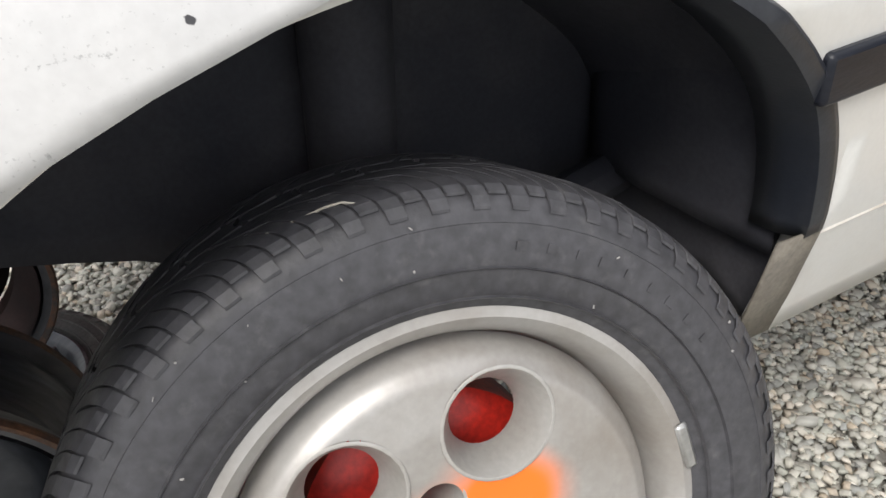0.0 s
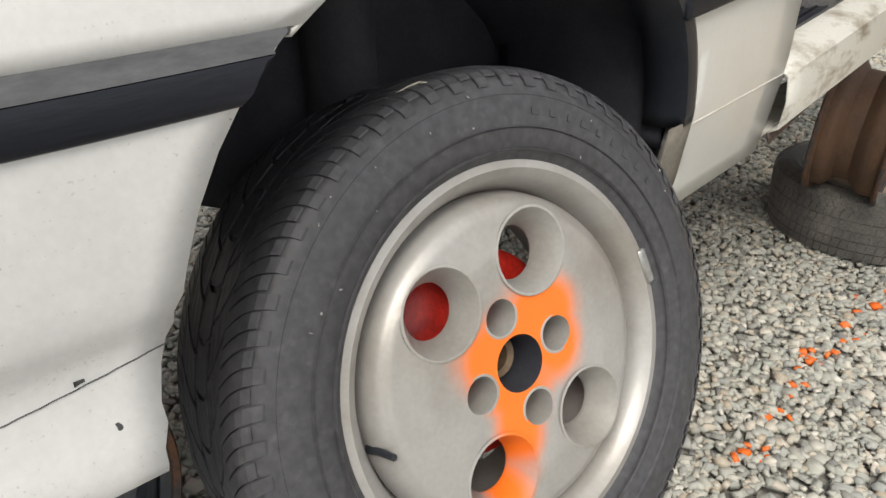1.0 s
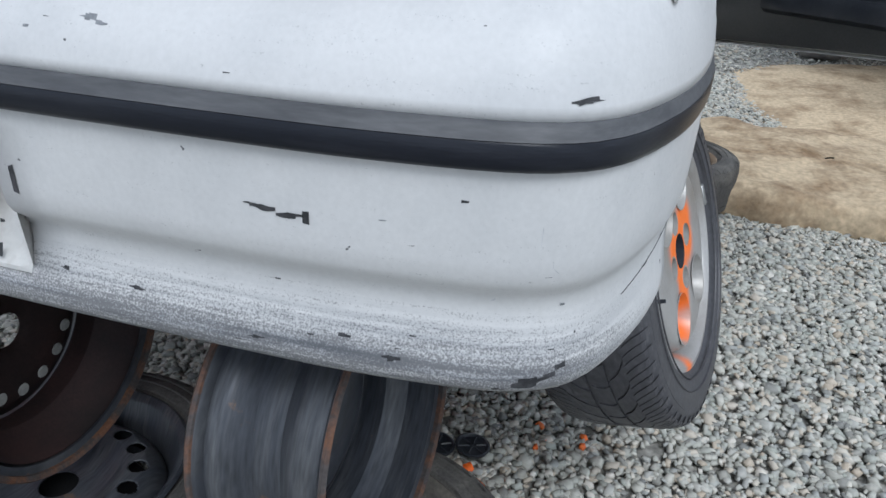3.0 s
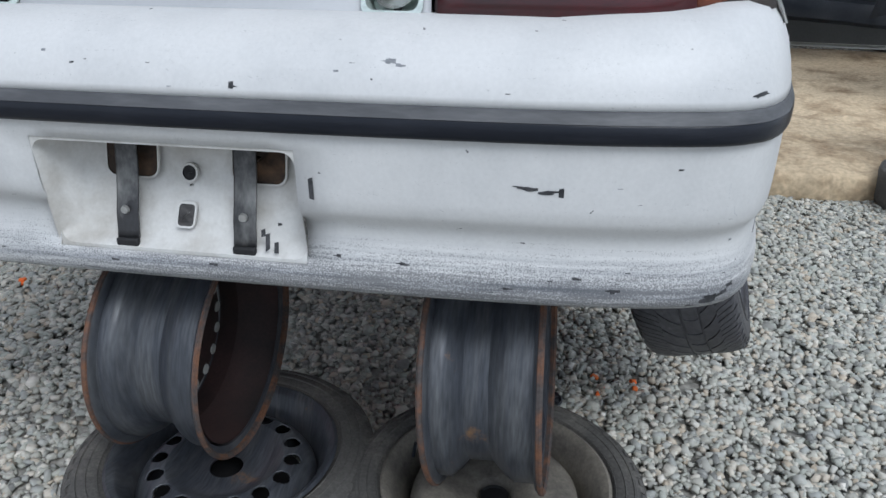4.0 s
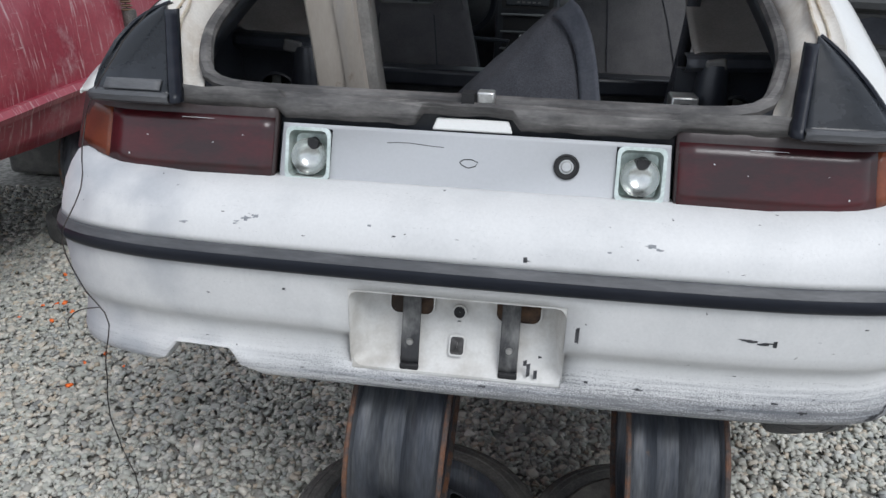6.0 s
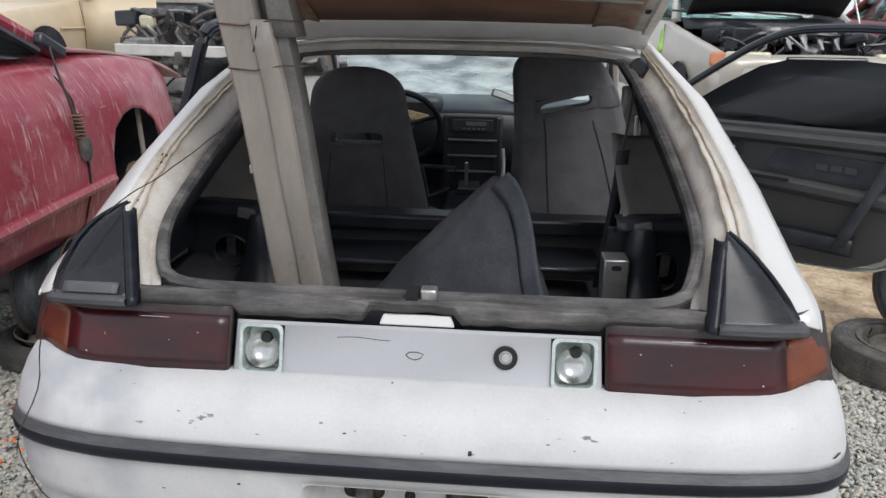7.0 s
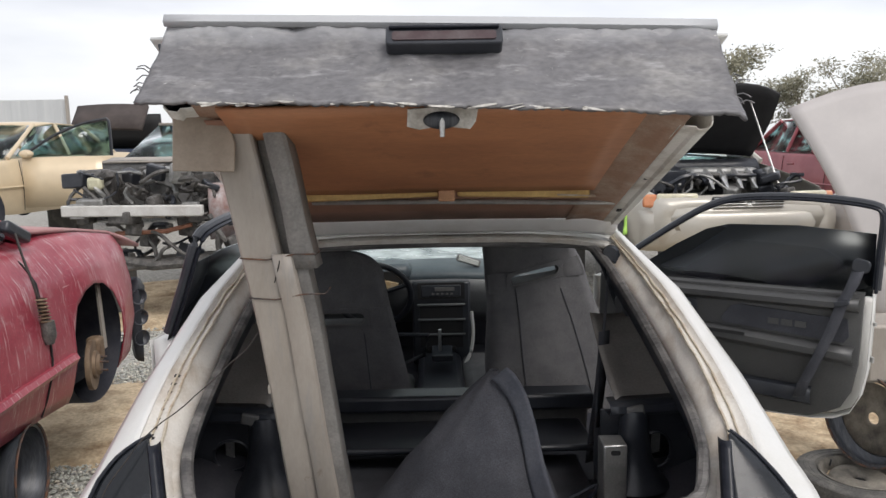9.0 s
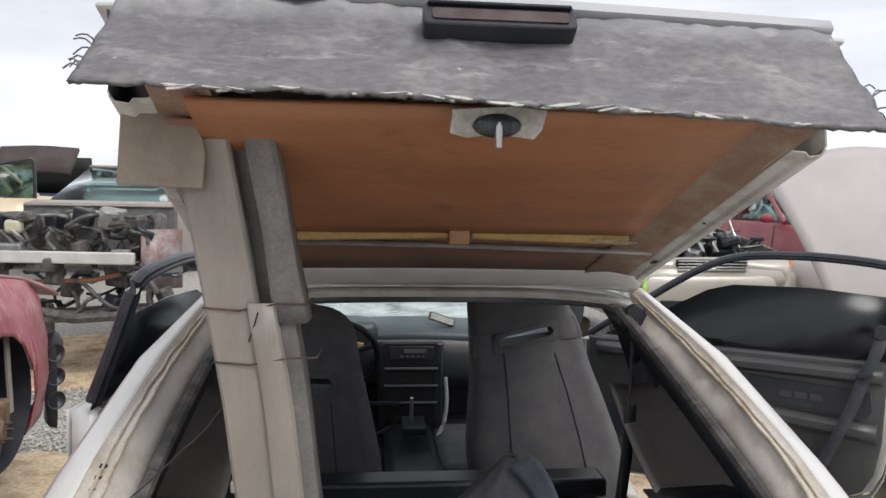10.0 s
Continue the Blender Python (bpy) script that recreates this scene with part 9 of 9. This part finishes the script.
# ---- ground cover ----
def sand_patch(name, centre, rx, ry, seed, label, z=0.03):
    rows = []
    for f in np.linspace(0, 1, 14):
        row = []
        for k in range(60):
            a = 2 * math.pi * k / 60
            r = f * (1 + 0.16 * noise.noise((math.cos(a) * 1.5, math.sin(a) * 1.5, seed)) + 0.05 * noise.noise((math.cos(a) * 5, math.sin(a) * 5, seed)))
            x, y = centre[0] + rx * r * math.cos(a), centre[1] + ry * r * math.sin(a)
            zz = z * (1 - f ** 4) + 0.022 * noise.noise((x * 4, y * 4, seed)) * (1 - f ** 3) + 0.010 * noise.noise((x * 13, y * 13, seed)) * (1 - f ** 3) - (0.012 if f > 0.97 else 0) + rise(y)
            row.append((x, y, zz))
        rows.append(row)
    return tagged(part(name, grid(rows, True), SAND), label, "sand", kind="stuff")


rows = []
for lift, grow in ((-0.01, 1.0), (0.03, 1.012), (0.06, 1.01), (0.085, 1.0), (0.102, 0.985), (0.112, 0.96), (0.116, 0.92), (0.118, 0.87), (0.12, 0.8), (0.122, 0.7), (0.125, 0.6), (0.13, 0.4), (0.128, 0.2), (0.128, 0.02)):
    row = []
    for k in range(180):
        a = 2 * math.pi * k / 180
        c_, s_ = math.cos(a), math.sin(a)
        r = (abs(c_) ** 3.2 + abs(s_) ** 3.2) ** (-1 / 3.2)
        x, y = 1.47 + 0.98 * grow * r * c_ * (1 + 0.07 * noise.noise((c_ * 3, s_ * 3, 8)) + 0.02 * noise.noise((c_ * 14, s_ * 14, 8))), 2.98 + 0.58 * grow * r * s_ * (1 + 0.10 * noise.noise((c_ * 3, s_ * 3, 1)) + 0.025 * noise.noise((c_ * 14, s_ * 14, 1)))
        row.append((x, y, lift + (0.022 * noise.noise((x * 5, y * 5, 3)) + 0.012 * noise.noise((x * 17, y * 17, 3)) + 0.006 * noise.noise((x * 45, y * 45, 3))) * (1 if lift > 0.02 else 0)))
    rows.append(row)
tagged(part("sand_slab", grid(rows, True), SAND), "thick crusted slab of damp brown sand on the gravel", "sand", kind="stuff")
sand_patch("sand_heap", (2.6, 4.6, 0), 1.5, 1.5, 7, "flat heap of damp brown sand on the gravel", 0.05)
sand_patch("sand_heap", (-2.3, 3.6, 0), 0.9, 0.75, 9, "flat heap of damp brown sand on the gravel", 0.05)
sand_patch("sand_heap", (-2.9, 7.0, 0), 1.5, 1.1, 12, "flat heap of damp brown sand on the gravel", 0.05)

STONE = bpy.data.materials.new("gravel_stones")
STONE.use_nodes = True
sn, sl = STONE.node_tree.nodes, STONE.node_tree.links
sb = sn["Principled BSDF"]
sg = sn.new("ShaderNodeNewGeometry")
sr = sn.new("ShaderNodeValToRGB")
cols = [(0.0, (0.204, 0.207, 0.197)), (0.14, (0.427, 0.418, 0.367)), (0.32, (0.371, 0.386, 0.345)), (0.50, (0.538, 0.524, 0.462)), (0.64, (0.343, 0.354, 0.336)), (0.78, (0.594, 0.570, 0.502)), (0.92, (0.464, 0.395, 0.305)), (1.0, (0.686, 0.662, 0.600))]
el = sr.color_ramp.elements
for k, (p_, c_) in enumerate(cols):
    e_ = el[k] if k < 2 else el.new(p_)
    e_.position, e_.color = p_, (*c_, 1)
for e_, (p_, c_) in zip(sorted(el, key=lambda q: q.position), cols):
    e_.position, e_.color = p_, (*c_, 1)
sl.new(sg.outputs["Random Per Island"], sr.inputs["Fac"])
sno = sn.new("ShaderNodeTexNoise")
sno.inputs["Scale"].default_value = 90
smr = sn.new("ShaderNodeMapRange")
smr.inputs["To Min"].default_value, smr.inputs["To Max"].default_value = 0.78, 1.22
sl.new(sno.outputs["Fac"], smr.inputs["Value"])
svm = sn.new("ShaderNodeVectorMath")
svm.operation = "SCALE"
sl.new(sr.outputs["Color"], svm.inputs[0])
sl.new(smr.outputs["Result"], svm.inputs["Scale"])
sl.new(svm.outputs["Vector"], sb.inputs["Base Color"])
sb.inputs["Roughness"].default_value = 0.85


def stones(name, label, boxes, seed, mat, z0=0.0, size=(0.009, 0.0175)):
    """Loose flat pebbles, joined: boxes of (x0, x1, y0, y1, how many)."""
    rng = np.random.default_rng(seed)
    # a chipped block: eight corners, the upper four drawn in
    ico = np.array([(-1, -1, -0.8), (1, -0.9, -0.8), (0.9, 1, -0.8), (-1, 0.9, -0.8), (-0.72, -0.66, 0.8), (0.70, -0.6, 0.8), (0.6, 0.68, 0.8), (-0.7, 0.72, 0.8)]) * 0.72
    tri = np.array([(0, 2, 1), (0, 3, 2), (4, 5, 6), (4, 6, 7), (0, 1, 5), (0, 5, 4), (1, 2, 6), (1, 6, 5), (2, 3, 7), (2, 7, 6), (3, 0, 4), (3, 4, 7)])
    vs, fs, base = [], [], 0
    for x0, x1, y0, y1, n in boxes:
        c = np.stack([rng.uniform(x0, x1, n), rng.uniform(y0, y1, n), np.zeros(n)], 1)
        c[:, 2] = z0 + rng.uniform(-0.004, 0.005, n) + 0.010 * np.sin(c[:, 0] * 4.1) * np.sin(c[:, 1] * 3.3) * 0.5 + 0.04 * np.clip(c[:, 1] - 3.2, 0, 11)
        s = rng.uniform(*size, n) * np.exp(rng.normal(0, 0.22, n))
        ax = np.stack([s, s * rng.uniform(0.50, 0.85, n), s * rng.uniform(0.30, 0.60, n)], 1)
        jit = 1 + rng.uniform(-0.38, 0.38, (n, 8, 3))
        v = ico[None] * jit * ax[:, None, :]
        a, t1, t2 = rng.uniform(0, 6.283, n), rng.normal(0, 0.24, n), rng.normal(0, 0.24, n)
        ct, st = np.cos(t1)[:, None], np.sin(t1)[:, None]
        y, z = v[..., 1] * ct - v[..., 2] * st, v[..., 1] * st + v[..., 2] * ct
        cu, su = np.cos(t2)[:, None], np.sin(t2)[:, None]
        x, z = v[..., 0] * cu + z * su, -v[..., 0] * su + z * cu
        ca, sa = np.cos(a)[:, None], np.sin(a)[:, None]
        w = np.stack([x * ca - y * sa, x * sa + y * ca, z], -1) + c[:, None, :]
        vs.append(w.reshape(-1, 3))
        fs.append((tri[None] + (base + 8 * np.arange(n))[:, None, None]).reshape(-1, 3))
        base += 8 * n
    v, f = np.concatenate(vs), np.concatenate(fs)
    me = bpy.data.meshes.new(name)
    me.vertices.add(len(v))
    me.vertices.foreach_set("co", v.astype(np.float32).ravel())
    me.loops.add(3 * len(f))
    me.loops.foreach_set("vertex_index", f.astype(np.int32).ravel())
    me.polygons.add(len(f))
    me.polygons.foreach_set("loop_start", (3 * np.arange(len(f))).astype(np.int32))
    me.update(calc_edges=True)
    me.validate()
    me.materials.append(mat)
    return tagged(new(name, me), label, "gravel", kind="stuff")


stones("gravel", "loose pale grey and greenish gravel pebbles", [(-2.1, 1.3, -0.45, 1.0, 34000), (0.3, 2.2, 1.0, 2.6, 21000), (-2.3, 0.3, 1.0, 2.6, 28000), (0.2, 2.6, 2.6, 5.0, 26000), (-2.6, 0.2, 2.6, 5.0, 20000), (1.3, 2.6, -0.35, 1.0, 7000), (-3.4, -2.1, 0.0, 2.6, 7000), (-4.0, 4.2, 5.0, 8.0, 26000)], 4, STONE)
ospray = [(0.86, 0.93, 1.28, 1.45, 6), (0.85, 0.92, 1.45, 1.80, 16), (0.86, 0.95, 1.80, 2.15, 9), (0.88, 0.98, 3.55, 4.05, 14), (0.50, 0.58, 0.58, 0.66, 3), (0.56, 0.74, 0.72, 0.95, 5), (-2.0, -1.5, 0.95, 1.6, 18), (-1.5, -1.2, 0.7, 1.1, 6), (-0.8, -0.7, 1.3, 1.45, 2), (0.5, 0.9, 4.4, 5.0, 16), (0.22, 0.30, -0.05, 0.02, 2), (-0.6, -0.5, -0.2, -0.1, 1), (-2.0, -1.7, 3.3, 3.6, 5)]
stones("painted_gravel", "gravel pebbles hit by orange marker spray", ospray, 8, ORANGE, 0.006, (0.010, 0.016))

# small black caps lying under the car
for x, y in ((0.519, 0.690), (0.448, 0.667)):
    cap = thing("hub_cap", "small round black cap lying on the gravel", "cap", "black caps", (x, y, 0.012))
    cmx = Matrix.Translation((x, y, 0.014)) @ pose(0, 0, 0, 0, -84, 0)
    part("rim", lathe([(0.028, 0.0), (0.036, 0.006), (0.038, 0.012), (0.033, 0.014), (0.030, 0.008), (0.012, 0.006), (0.0, 0.010)], 28, cmx), BLACK, cap)
    for k in range(6):
        a = k * math.pi / 3
        part("spoke", tube([cmx @ Vector((0.010, 0.008 * math.cos(a), 0.008 * math.sin(a))), cmx @ Vector((0.011, 0.030 * math.cos(a), 0.030 * math.sin(a)))], 0.002, 4), BLACK, cap)

# thin loose wire hanging from the car over the lamp to the ground
wire = smooth_line([(-0.33, 0.33, 1.62), (-0.40, 0.40, 1.45), (-0.52, 0.30, 1.34), (-0.60, 0.22, 1.28), (-0.672, 0.12, 1.15), (-0.695, 0.085, 1.06), (-0.690, 0.055, 0.985), (-0.700, -0.006, 0.915), (-0.695, -0.012, 0.86), (-0.672, -0.010, 0.80), (-0.655, -0.006, 0.775), (-0.640, -0.012, 0.74), (-0.652, -0.02, 0.66), (-0.70, 0.03, 0.50), (-0.73, 0.10, 0.33), (-0.78, 0.19, 0.20), (-0.83, 0.26, 0.08), (-0.872, 0.295, 0.012)], 80)
wr = tagged(part("loose_wire", tube([tuple(np.array(p) + np.array((0.004 * noise.noise((k * 0.4, 1, 0)), 0.0, 0.004 * noise.noise((k * 0.4, 5, 0))))) for k, p in enumerate(wire)], 0.0013, 5), WIRE), "thin dark loose wire trailing from car to gravel", "wire")
part("wire_branch", tube(smooth_line([(-0.652, -0.010, 0.772), (-0.690, -0.016, 0.765), (-0.725, -0.004, 0.735), (-0.745, 0.02, 0.700)], 14), 0.0012, 5), WIRE, wr)

part("green_tag", grid([[(0.584 + 0.010 * f, 1.16 + 0.02 * f, 1.552 + 0.060 * f + 0.006 * math.sin(9 * f)), (0.600 - 0.002 * f, 1.17, 1.552 + 0.066 * f)] for f in np.linspace(0, 1, 7)]), GREENPAINT, car, "bright green plastic tag", thick=0.003)
